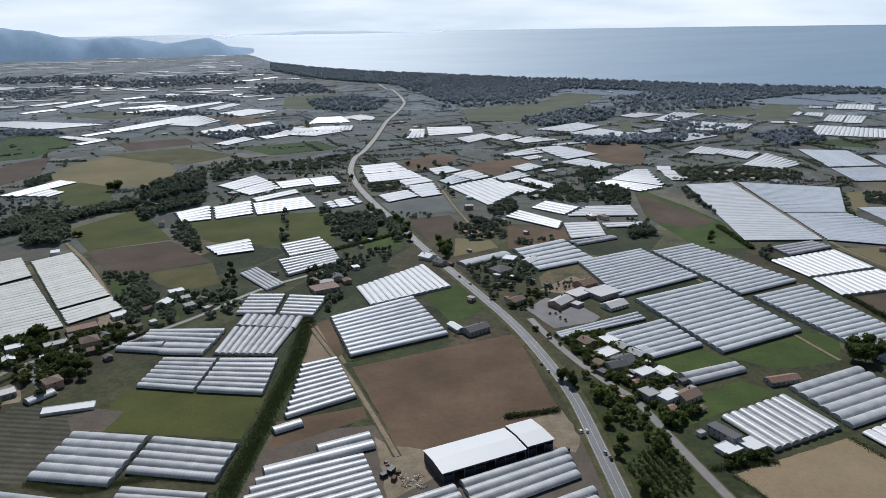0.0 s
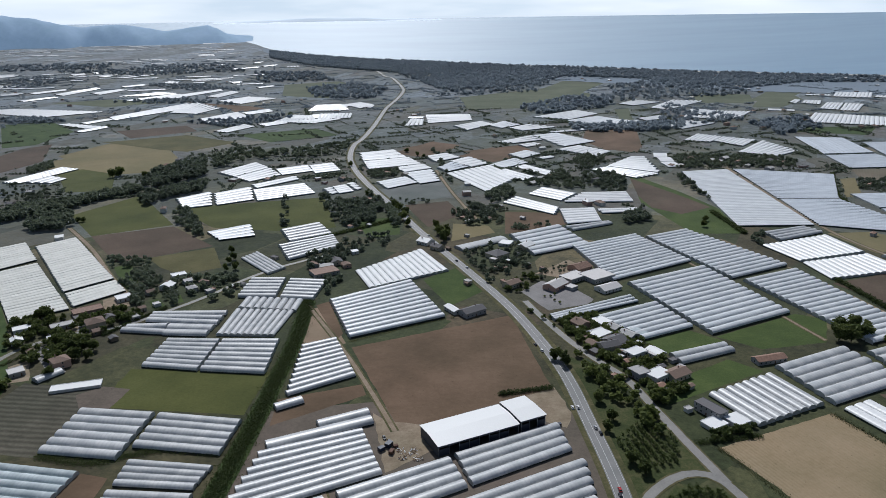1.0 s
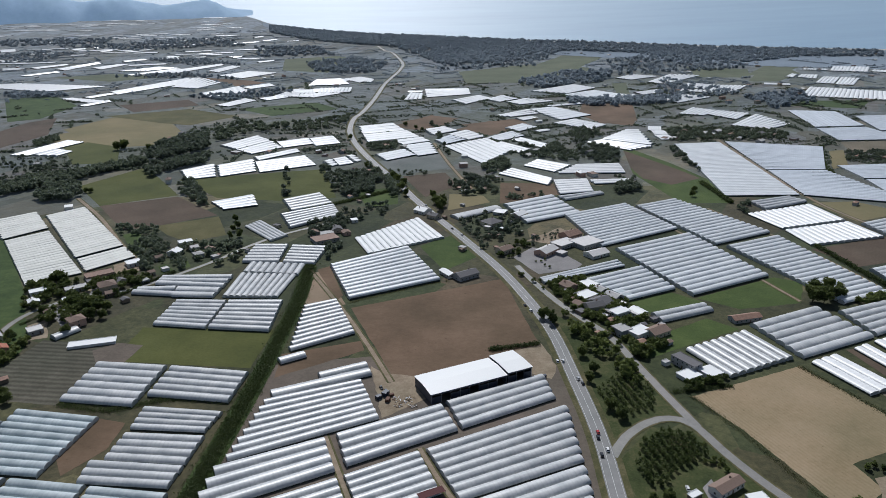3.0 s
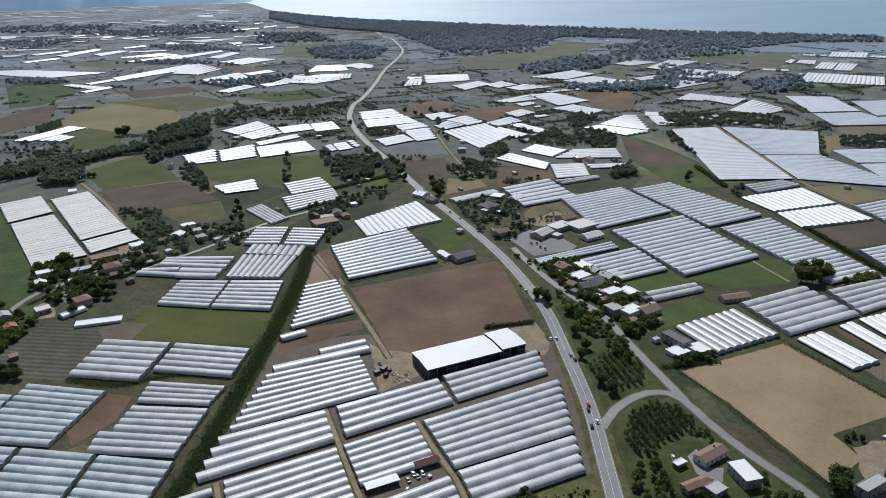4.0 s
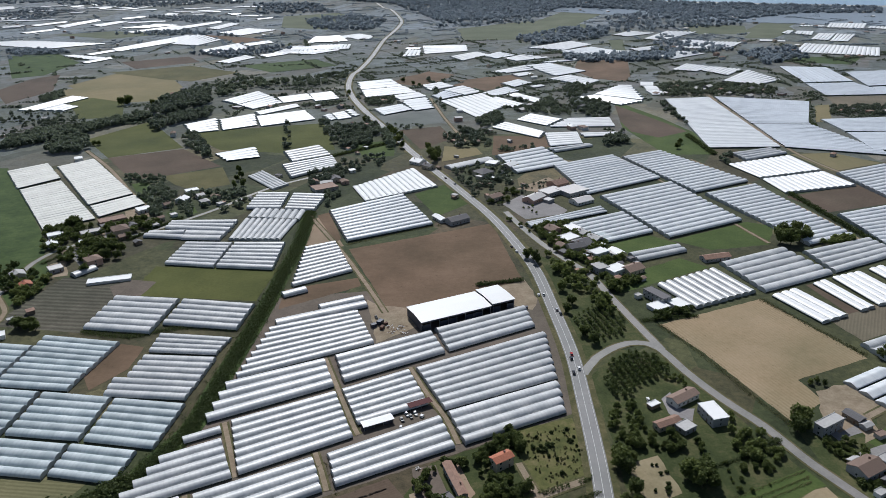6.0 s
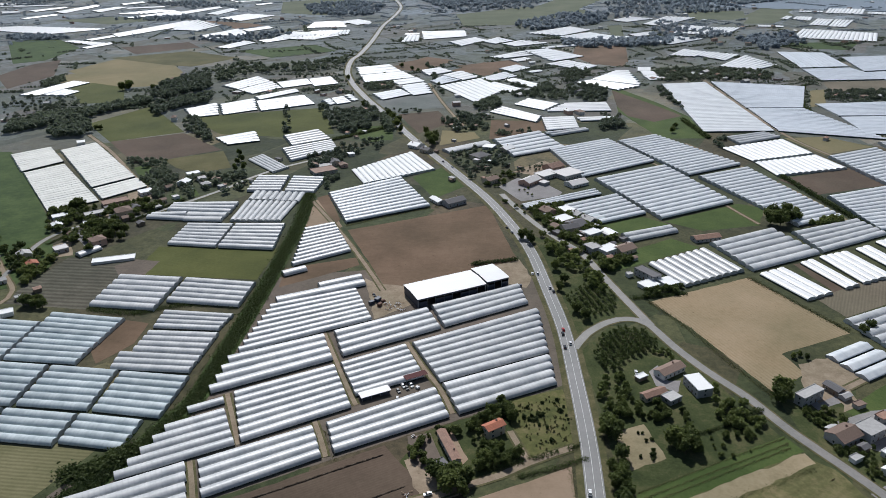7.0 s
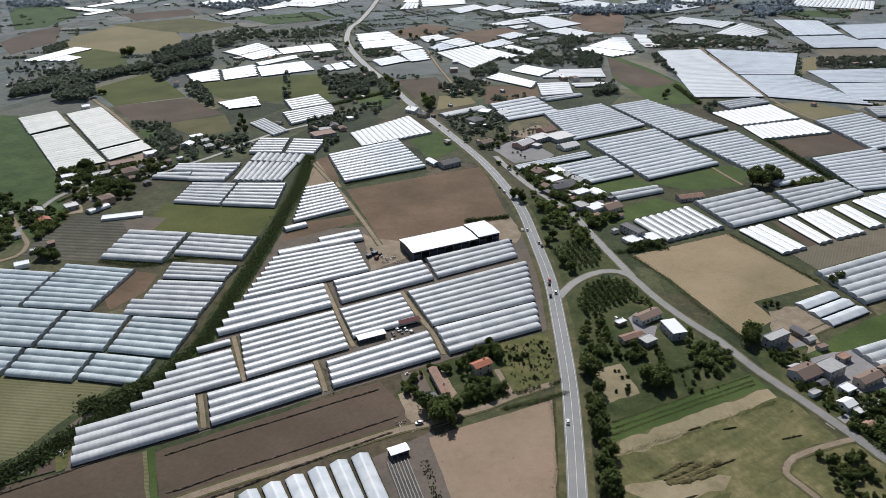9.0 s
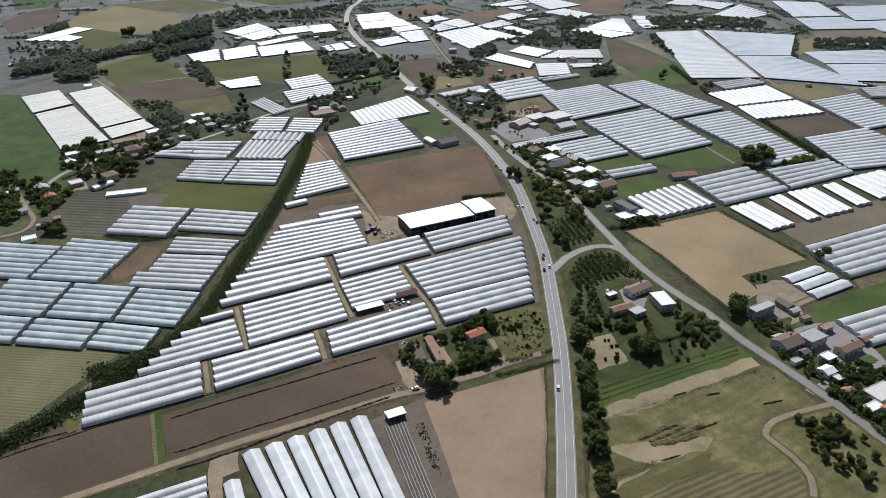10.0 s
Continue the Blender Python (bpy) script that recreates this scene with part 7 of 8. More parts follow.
def windrow(points, width, h, soil=False):
    """A loose raked row of cut hay, or of turned clods: an uneven low ridge."""
    line = spline(points, 1.2)
    verts, faces = [], []
    for i, p in enumerate(line):
        d = (line[min(i + 1, len(line) - 1)] - line[max(i - 1, 0)]).normalized()
        side = Vector((d.y, -d.x, 0))
        end = min(1.0, 0.25 + 0.5 * min(i, len(line) - 1 - i))
        w, up = width * end * (0.8 + 0.7 * noise.noise((p.x * 0.5, p.y * 0.5, 3))), h * end * (0.9 + 0.8 * noise.noise((p.x * 0.8, p.y * 0.8, 6)))
        for u, z in ((-1, 0.0), (-0.6, 0.6), (-0.1, 1.0), (0.5, 0.7), (1, 0.0)):
            verts.append(tuple(p + side * (u * w / 2) + Vector((0, 0, 0.15 + max(0.0, z * up)))))
        if i:
            j = 5 * i
            faces += [(j - 5 + k, j - 4 + k, j + 1 + k, j + k) for k in range(4)]
    if soil:
        return tagged(new("soil_ridge", mesh_of("soil_ridge", verts, faces, CLODS)), "turned ridge of brown clods along a ploughed field", "soil ridge", "soil ridges")
    return tagged(new("windrow", mesh_of("windrow", verts, faces, HAYROW)), "raked row of dry cut hay on a field", "hay row", "hay rows")


CLODS = earth("turned_clods", (0.045, 0.034, 0.026), (0.1, 0.076, 0.056), (0.2, 0.155, 0.115), 1.2, 0.4)
HAYROW = earth("raked_hay", (0.06, 0.052, 0.024), (0.11, 0.092, 0.042), (0.19, 0.155, 0.08), 0.9, 0.3)
windrow([(114.2, 118.1), (125.1, 123.9), (136.1, 129.2)], 3, 0.7)
windrow([(118.4, 116.5), (128.5, 121.5), (139.2, 128.3)], 3.5, 0.7)
windrow([(119.2, 114.6), (130.6, 119.2), (148.9, 129.5)], 4, 0.7)
windrow([(124.1, 114.9), (134.4, 118.3), (144.4, 123.8)], 4, 0.7)
windrow([(134.1, 117.2), (139.2, 119.1), (143.8, 121.8)], 3, 0.7)
windrow([(120.4, 121.6), (130.2, 128.0)], 2.5, 0.7)
windrow([(139.1, 150.4), (147.0, 153.5)], 1.5, 0.7)
windrow([(156.8, 151.1), (164.6, 152.9)], 1.2, 0.7)
windrow([(195.3, 164.0), (198.1, 165.9)], 1.5, 0.7)
windrow([(183.1, 143.7), (194.3, 146.7)], 1.2, 0.7)
windrow([(121.3, 104.1), (131.4, 107.7)], 1.6, 0.7)
windrow([(143.0, 124.6), (155.8, 130.2)], 1.5, 0.7)
windrow([(-116.2, 135.2), (-102.2, 142.9), (-84.2, 152.2), (-59.9, 164.3), (-37.1, 176.1), (-17.1, 185.9)], 1.3, 0.55, True)
windrow([(-107.0, 110.7), (-97.9, 114.8), (-80.2, 125.0), (-59.9, 134.8), (-33.4, 148.6), (-5.1, 163.4)], 1.3, 0.5, True)
windrow([(-102.3, 99.7), (-87.4, 106.8), (-72.2, 115.0), (-57.7, 123.6), (-42.4, 131.7), (-26.6, 140.5), (-7.2, 151.1)], 1.8, 0.7, True)
windrow([(-187.6, 107.4), (-175.4, 114.9), (-164.7, 121.1), (-147.0, 131.6), (-128.5, 141.8)], 1.2, 0.5, True)
windrow([(-190.1, 112.0), (-177.6, 119.2), (-164.0, 125.5)], 1.0, 0.5, True)
windrow([(-121.6, 143.5), (-105.1, 152.4), (-89.5, 161.2)], 1.0, 0.4, True)
scrap_heap(-173.9, 138.2, 2.6)
scrap_heap(-177.5, 136.1, 2.4)
scrap_heap(-183.9, 129.0, 2.2)
scrap_heap(-179.1, 124.4, 2.2)

# ---- trees, woods and hedges ----
tree(79.3, 457.9, 10)
tree(84.6, 449.8, 10)
tree(96.2, 363.2, 8)
tree(101.2, 375.6, 8)
tree(102.9, 330.9, 8)
tree(107.7, 320.8, 8)
tree(97.8, 397.8, 8)
tree(295.8, 483.5, 13)
tree(303.4, 480.4, 13)
tree(313.3, 485.9, 13)
tree(305.8, 501.1, 13)
tree(317.4, 503.8, 13)
tree(320.7, 491.7, 13)
tree(15.6, 159.3, 10)
tree(20.7, 156.9, 10)
tree(13.0, 164.2, 10)
tree(18.5, 167.6, 10)
tree(23.6, 165.5, 10)
tree(9.3, 169.1, 10)
tree(133.3, 184.9, 10)
tree(138.6, 186.0, 10)
tree(130.2, 190.4, 10)
tree(138.1, 194.1, 10)
tree(100.5, 181.0, 9)
tree(99.8, 196.2, 9)
tree(196.6, 226.1, 10)
tree(202.5, 229.2, 10)
tree(201.7, 233.7, 10)
tree(280.4, 298.9, 7)
tree(287.4, 303.8, 7)
tree(223.9, 270.5, 4)
tree(228.4, 272.7, 4)
tree(231.4, 268.9, 4)
tree(97.5, 166.8, 9)
tree(98.1, 156.3, 9)
tree(94.6, 146.2, 9)
tree(95.8, 136.2, 9)
tree(92.3, 125.8, 9)
tree(94.0, 117.1, 9)
tree(93.6, 105.8, 9)
tree(93.6, 95.1, 9)
tree(90.1, 89.7, 9)
tree(91.7, 110.2, 9)
tree(92.2, 85.0, 9)
tree(-7.2, 774.8, 12)
tree(-1.0, 760.8, 12)
tree(-10.8, 797.6, 12)
tree(2.1, 780.0, 12)
tree(-2.8, 747.6, 12)
tree(-59.2, 874.0, 11)
tree(-51.0, 835.2, 11)
tree(-43.4, 810.6, 11)
tree(-50.4, 860.5, 11)
tree(-65.5, 894.6, 11)
tree(-284.1, 350.2, 8)
tree(-277.4, 347.1, 8)
tree(-277.2, 354.0, 8)
tree(-270.4, 346.0, 8)
tree(-341.2, 544.3, 9)
tree(-339.6, 551.0, 9)
tree(-333.1, 544.1, 9)
tree(-280.5, 442.5, 9)
tree(-283.6, 483.6, 9)
tree(-284.0, 495.3, 9)
tree(-275.0, 483.4, 9)
tree(-264.7, 469.0, 9)
tree(-275.2, 469.2, 9)
tree(-267.6, 483.2, 9)
tree(-524.2, 1107.4, 14)
tree(-524.0, 1131.4, 14)
tree(-453.6, 846.2, 6)
tree(307.9, 813.7, 8)
tree(298.2, 790.6, 8)
tree(-220.8, 681.9, 8)
tree(-219.0, 693.4, 8)
tree(-218.3, 659.4, 8)
tree(-208.9, 663.5, 8)
tree(-227.9, 717.8, 8)
grove([(147.7, 297.7), (157.0, 271.5), (147.8, 264.2), (141.0, 275.5)], 8, 2.1, 3.8)
grove([(101.6, 247.1), (116.4, 253.9), (117.6, 236.8), (100.9, 203.0), (96.0, 203.1)], 28, 2.8, 5.2)
grove([(104.8, 227.2), (123.5, 243.4), (139.2, 226.8), (156.3, 226.6), (141.6, 208.4), (127.7, 205.6), (119.0, 211.6), (104.2, 203.0)], 25, 2.8, 6.0)
grove([(159.7, 239.6), (173.0, 242.7), (182.8, 207.9), (172.9, 197.7), (158.1, 208.2), (160.6, 223.4)], 25, 2.8, 6.0)
grove([(157.2, 217.2), (167.6, 206.9), (178.9, 209.2), (179.9, 202.2), (167.4, 195.5), (156.2, 195.6)], 8, 2.8, 4.5)
grove([(93.4, 474.2), (106.0, 449.3), (121.0, 414.9), (138.4, 354.3), (127.6, 354.5), (109.9, 384.1), (97.4, 415.4)], 28, 5, 9)
grove([(121.0, 414.9), (148.2, 408.3), (136.9, 383.6), (124.6, 391.6)], 14, 5, 8)
grove([(145.8, 359.2), (162.0, 364.0), (186.5, 365.6), (181.8, 355.5), (153.9, 346.1)], 16, 3, 6)
grove([(100.0, 488.5), (132.4, 495.1), (158.7, 465.6), (147.8, 432.8), (121.9, 420.9), (108.5, 449.2)], 70, 3, 7)
grove([(84.9, 532.4), (117.7, 551.7), (139.9, 510.1), (129.7, 476.1), (99.7, 485.6)], 60, 3, 7)
grove([(-368.8, 551.8), (-347.8, 556.4), (-307.7, 543.4), (-286.7, 563.4), (-254.3, 553.7), (-261.6, 525.7), (-276.2, 505.7), (-274.8, 455.6), (-304.3, 458.9), (-337.1, 484.9)], 130, 4, 8)
grove([(-396.3, 486.4), (-349.6, 457.3), (-317.4, 443.4), (-310.3, 418.2), (-323.8, 406.6), (-352.7, 407.2)], 34, 4, 8)
grove([(-359.3, 419.3), (-342.9, 425.0), (-317.4, 389.4), (-319.3, 362.8), (-328.4, 363.0)], 26, 4, 8)
grove([(-329.9, 418.6), (-302.5, 432.8), (-299.4, 415.6), (-302.5, 378.2)], 30, 4, 7)
grove([(-459.8, 502.8), (-374.7, 485.8), (-373.3, 444.6), (-412.4, 426.5)], 20, 4, 8)
grove([(-350.0, 698.1), (-313.0, 708.7), (-290.5, 661.8), (-269.0, 635.5), (-215.5, 648.5), (-179.9, 632.6), (-193.8, 587.8), (-234.8, 565.4), (-269.0, 562.9), (-297.8, 610.2), (-333.4, 663.3)], 130, 4, 8)
grove([(-224.0, 963.9), (-214.3, 944.5), (-189.4, 816.7), (-195.0, 811.0)], 14, 4, 8)
grove([(-349.7, 887.1), (-333.3, 873.1), (-277.3, 780.0), (-280.6, 766.4), (-328.1, 831.6)], 26, 5, 9)
grove([(-142.1, 727.1), (-114.9, 757.2), (-94.9, 738.1), (-104.3, 677.8), (-135.0, 645.8), (-144.1, 679.2)], 34, 4, 8)
grove([(-176.5, 961.5), (-107.8, 958.1), (-90.4, 868.8), (-106.7, 807.4), (-131.4, 823.3)], 60, 5, 10)
grove([(-88.6, 778.0), (-52.2, 776.6), (-56.3, 736.6), (-107.4, 701.3)], 20, 4, 7)
grove([(-112.0, 997.7), (-62.4, 919.0), (-58.2, 860.9), (-88.0, 885.4)], 24, 5, 9)
grove([(4.4, 864.6), (52.4, 903.0), (84.0, 887.7), (65.2, 815.0), (27.7, 807.7)], 44, 4, 8)
grove([(17.0, 733.8), (62.5, 745.0), (94.8, 706.0), (85.0, 660.0), (58.5, 639.4), (44.9, 599.5), (27.0, 640.4)], 70, 3, 7)
grove([(44.9, 599.5), (77.3, 638.7), (88.4, 617.8), (68.5, 589.2)], 20, 3, 6)
grove([(-116.8, 630.5), (-106.2, 644.8), (-97.1, 623.8), (-107.6, 590.9)], 14, 4, 7)
grove([(25.3, 206.8), (42.7, 228.0), (51.4, 227.9), (52.4, 215.4), (44.6, 192.4), (53.5, 181.5), (34.4, 171.4), (25.2, 171.5), (23.7, 192.6)], 60, 3, 7)
grove([(-9.5, 182.1), (5.5, 204.1), (18.7, 209.8), (25.3, 192.6), (16.0, 171.6), (3.4, 176.8)], 24, 3, 5)
grove([(52.9, 224.7), (78.0, 234.0), (82.9, 203.2), (63.6, 189.4), (53.3, 203.5)], 22, 1.0, 2.2, shrub=True)
grove([(108.9, 201.8), (119.2, 204.0), (120.8, 180.8), (108.4, 173.2)], 9, 1.2, 2.2, shrub=True)
grove([(205.2, 219.7), (227.5, 216.4), (219.8, 201.7), (205.2, 201.9)], 20, 2.1, 4.5)
grove([(214.1, 187.9), (224.7, 179.8), (221.8, 159.9), (213.0, 160.0)], 17, 2.1, 3.8)
grove([(227.0, 164.7), (261.4, 174.3), (260.5, 154.9), (230.5, 141.6)], 34, 2.1, 4.5)
grove([(192.2, 131.2), (214.4, 137.4), (225.0, 109.4), (216.0, 88.4), (195.8, 91.8)], 51, 2.8, 5.2)
grove([(211.7, 201.8), (220.2, 198.9), (215.4, 179.9), (207.2, 182.6)], 11, 2.1, 3.8)
grove([(326.7, 500.5), (351.4, 515.4), (368.3, 481.6), (351.9, 467.8), (326.3, 479.8)], 24, 4, 8)
grove([(350.6, 760.4), (349.1, 734.0), (332.6, 714.3), (330.2, 739.9)], 12, 4, 7)
grove([(392.3, 1235.9), (514.4, 1199.6), (582.6, 1168.1), (550.2, 1108.7), (451.1, 1124.4), (360.4, 1105.1)], 90, 4, 9)
grove([(350.6, 1072.5), (363.2, 1035.9), (359.3, 888.7), (347.6, 875.6), (337.8, 994.9)], 26, 4, 8)
grove([(588.0, 1002.4), (695.8, 1009.3), (669.4, 946.2), (568.9, 959.0)], 40, 4, 8)
grove([(219.8, 888.3), (255.4, 886.6), (237.7, 816.7), (211.7, 817.8)], 20, 4, 7)
grove([(207.0, 1090.0), (266.8, 1110.5), (256.0, 999.2), (202.8, 993.7)], 40, 5, 9)
grove([(104.3, 1095.8), (181.8, 1115.5), (193.6, 1023.4), (116.6, 1006.4)], 44, 4, 8)
grove([(-64.2, 944.7), (-21.8, 935.2), (-22.7, 913.6), (-53.4, 907.9)], 16, 3, 5)
grove([(-126.4, 1133.3), (-68.8, 1145.0), (-65.7, 1095.9), (-105.8, 1070.4)], 26, 4, 8)
grove([(-314.1, 1144.2), (-254.4, 1192.6), (-177.8, 1226.4), (-213.4, 1190.1), (-288.6, 1118.1)], 10, 4, 7)
grove([(66.4, 549.7), (85.5, 539.0), (112.5, 506.2), (108.1, 491.2), (81.2, 519.6)], 24, 2.5, 5)
grove([(77.3, 638.7), (90.6, 648.9), (121.4, 669.9), (119.1, 648.0), (88.8, 623.9)], 18, 2, 4)
grove([(122.7, 427.1), (149.3, 414.3), (163.4, 414.0), (146.1, 396.8), (124.5, 406.5)], 24, 4, 7)
grove([(112.6, 531.7), (129.2, 531.2), (135.2, 515.0), (149.1, 484.3), (134.8, 476.0), (111.3, 495.6)], 24, 3, 6)
grove([(89.9, 598.1), (105.2, 569.7), (98.5, 559.2), (82.5, 577.7)], 4, 2, 3)
grove([(389.5, 1224.6), (576.2, 1190.2), (550.2, 1108.7), (373.3, 1119.0)], 240, 4, 8)
grove([(593.5, 1014.8), (707.0, 1017.2), (673.4, 953.7), (576.4, 966.5)], 150, 4, 7)
orchard([(105.2, 276.1), (112.0, 295.8), (129.9, 308.1), (143.7, 301.1), (144.5, 283.2), (120.8, 268.3), (117.4, 259.5), (105.4, 257.6)], -78, 4.4, 2.5, 3.6, 5.0)
orchard([(98.5, 353.0), (120.8, 375.3), (134.6, 352.3), (129.0, 330.4), (107.7, 320.8), (102.3, 326.3)], -78, 4.6, 2.5, 3.0, 4.2)
wood([(-586.0, 865.0), (-567.4, 915.9), (-519.7, 949.4), (-488.0, 989.8), (-450.5, 1029.1), (-433.3, 997.4), (-472.4, 953.3), (-494.0, 911.6), (-528.2, 870.6), (-562.8, 824.6)], 391, 7, 12)
wood([(-517.5, 846.9), (-507.7, 875.3), (-479.2, 879.7), (-447.2, 818.3), (-468.6, 796.0), (-493.0, 805.0)], 102, 8, 13)
wood([(-427.8, 960.9), (-414.1, 996.1), (-363.0, 1051.1), (-342.8, 998.9), (-379.3, 968.4), (-396.4, 918.6)], 119, 8, 13)
wood([(-456.1, 1057.6), (-466.8, 1141.7), (-430.6, 1207.8), (-424.7, 1261.1), (-375.6, 1098.6), (-403.6, 1066.3), (-434.4, 1016.4)], 221, 9, 15)
wood([(-424.7, 1261.1), (-373.8, 1339.2), (-279.8, 1306.6), (-291.7, 1261.2), (-344.1, 1221.9), (-370.1, 1143.8)], 102, 7, 12)
wood([(-284.6, 1331.4), (-243.6, 1346.5), (-205.5, 1388.5), (-180.1, 1441.5), (-166.7, 1384.9), (-193.2, 1299.1), (-226.7, 1244.7), (-268.4, 1248.2)], 102, 5, 10)
wood([(-688.4, 1163.0), (-684.1, 1233.2), (-656.3, 1184.9), (-656.0, 1118.9)], 57, 6, 10)
wood([(-616.9, 1009.4), (-615.1, 1048.2), (-582.1, 1026.2), (-536.8, 985.7), (-534.9, 946.9), (-562.1, 928.6)], 51, 3, 7)
wood([(-689.1, 1045.2), (-658.9, 1071.6), (-597.9, 989.6), (-581.8, 943.1), (-600.1, 889.7)], 44, 3, 7)
wood([(-349.2, 902.9), (-337.2, 902.2), (-282.8, 796.5), (-289.7, 791.7)], 44, 6, 10)
wood([(-140.5, 916.0), (-109.9, 924.0), (-82.5, 899.6), (-85.3, 831.3), (-117.9, 813.9)], 102, 6, 11)
wood([(-76.2, 899.2), (-60.7, 898.3), (-47.5, 829.2), (-61.3, 800.2)], 34, 6, 11)
wood([(56.7, 972.6), (91.6, 1000.2), (93.9, 941.7), (55.4, 904.0)], 51, 6, 10)
wood([(28.3, 905.7), (54.8, 891.3), (53.4, 823.6), (31.4, 805.8), (19.9, 851.0)], 44, 5, 9)
wood([(218.9, 1218.7), (272.1, 1236.2), (273.7, 1182.4), (219.2, 1099.5), (205.7, 1118.9)], 68, 6, 10)
wood([(220.1, 1051.4), (276.7, 1090.7), (253.1, 959.6), (212.9, 962.3)], 68, 5, 9)
wood([(217.0, 842.5), (250.4, 861.2), (240.7, 810.4), (210.6, 801.3)], 34, 6, 10)
wood([(153.7, 1086.4), (186.9, 1097.4), (184.7, 1049.7), (154.8, 1035.3)], 27, 5, 9)
wood([(-127.6, 1130.3), (-75.6, 1126.3), (-72.4, 1076.7), (-111.6, 1062.5)], 44, 4, 8)
wood([(-25.5, 1308.5), (-17.2, 1320.1), (12.3, 1037.2), (5.3, 1021.6)], 30, 4, 8)
wood([(107.4, 1018.5), (134.6, 1032.7), (202.0, 1048.5), (205.8, 992.4), (189.8, 971.1), (135.9, 1004.8)], 61, 4, 8)
wood([(72.2, 803.6), (129.9, 816.5), (133.6, 800.2), (77.7, 782.5)], 23, 3, 6)
wood([(52.4, 226.6), (79.0, 236.6), (83.6, 200.9), (62.8, 186.7), (52.3, 203.6)], 170, 0.5, 1.3)
wood([(-475.8, 447.0), (-428.7, 487.2), (-343.6, 343.4), (-385.7, 316.6)], 80, 4, 9)
hedge([(-121.3, 576.4), (-117.2, 501.5), (-118.0, 432.5), (-119.3, 377.9), (-121.4, 330.1), (-124.8, 275.6), (-127.1, 235.2), (-137.8, 205.6), (-145.6, 183.5)], 9, 1.0, 1.2, 3.0)
hedge([(-147.9, 183.5), (-157.1, 163.2), (-171.9, 142.5), (-183.6, 125.7), (-195.5, 112.0)], 10, 1.1, 1.5, 3.8)
hedge([(-148.6, 191.6), (-157.6, 175.7), (-170.6, 173.3)], 9, 1.2, 2.5, 5)
hedge([(49.6, 168.8), (68.6, 175.1), (83.3, 181.2)], 3, 0.9, 1.0, 1.8)
hedge([(34.5, 173.9), (50.2, 178.9), (84.7, 191.9)], 3, 1.2, 1.2, 2.4)
hedge([(155.6, 344.1), (172.6, 303.2), (184.6, 263.7), (196.0, 232.5)], 4, 1.3, 0.5, 1.2)
hedge([(238.8, 378.3), (272.6, 301.6)], 4, 1.0, 0.6, 1.4)
hedge([(-235.5, 343.4), (-202.7, 336.2), (-168.1, 348.1), (-132.6, 344.5)], 6, 1.0, 0.8, 2.0)
hedge([(-74.2, 492.9), (-1.3, 534.8), (4.3, 534.7)], 3, 1.2, 0.5, 1.2)
hedge([(146.0, 349.2), (183.9, 355.4)], 4, 1.0, 1.0, 2.2)
hedge([(103.9, 157.1), (142.8, 175.4), (186.6, 195.3)], 1.2, 0.8, 0.8, 1.4)
hedge([(103.0, 152.5), (141.5, 170.4), (186.7, 190.9)], 1.2, 0.8, 0.8, 1.4)
hedge([(102.2, 147.9), (140.4, 166.4), (186.5, 187.6)], 1.2, 0.8, 0.8, 1.4)
hedge([(-53.7, 201.8), (-49.2, 204.7), (-41.1, 182.4)], 2, 1.5, 0.4, 0.9)
hedge([(-157.1, 753.5), (-118.6, 784.8), (-56.8, 841.7)], 5, 1.2, 2, 4)
hedge([(328.9, 850.1), (333.1, 761.1)], 5, 1.2, 2, 5)
hedge([(359.3, 615.1), (368.9, 531.1), (378.6, 460.2)], 5, 1.4, 2, 4)
hedge([(581.5, 1059.6), (519.2, 916.4), (518.1, 810.7), (547.7, 726.3)], 5, 1.4, 2, 4)
hedge([(35.5, 408.4), (69.0, 416.0)], 4, 0.9, 1.5, 3.0)
wood([(-1195.0, 5160.1), (-773.8, 4506.1), (-457.2, 4097.9), (-10.5, 3714.8), (293.0, 3448.0), (528.9, 3289.7), (744.4, 3145.2), (1021.0, 2910.5), (1280.8, 2754.4), (1546.8, 2608.1), (1433.4, 2411.7), (1198.7, 2450.2), (952.0, 2300.1), (778.3, 2478.1), (645.7, 2720.4), (452.0, 2803.9), (205.7, 2413.0), (-8.3, 2372.5), (-210.5, 3147.9), (-616.5, 3568.9), (-1008.7, 4340.4)], 8200, 5, 10, far=True)
wood([(-17.7, 2837.0), (260.0, 3057.2), (485.2, 3013.8), (281.7, 2278.9), (104.5, 2223.0), (-15.0, 2239.6)], 500, 6, 11, far=True)
wood([(538.6, 2418.2), (841.9, 2686.0), (1047.6, 2537.9), (878.0, 2116.0), (654.5, 2073.6), (470.0, 1963.7)], 420, 6, 11, far=True)
wood([(-478.4, 2516.5), (-295.7, 2608.8), (-183.6, 2434.5), (-212.4, 2145.4), (-388.9, 2213.0)], 300, 6, 11, far=True)
wood([(-839.8, 3269.2), (-557.0, 3214.7), (-399.3, 2781.2), (-691.7, 2760.1)], 240, 6, 10, far=True)
wood([(189.6, 1877.7), (343.0, 2115.2), (484.7, 2096.3), (422.6, 1884.6), (233.0, 1765.2)], 260, 6, 11, far=True)
wood([(270.3, 1578.6), (479.7, 1582.6), (530.1, 1513.5), (355.4, 1470.4), (269.0, 1500.5)], 160, 6, 11, far=True)
wood([(662.9, 1580.9), (819.4, 1652.8), (776.5, 1489.8), (661.9, 1414.3)], 140, 6, 10, far=True)
wood([(586.4, 1949.1), (679.5, 1622.4), (531.2, 1552.8), (472.4, 1600.2)], 120, 5, 9, far=True)
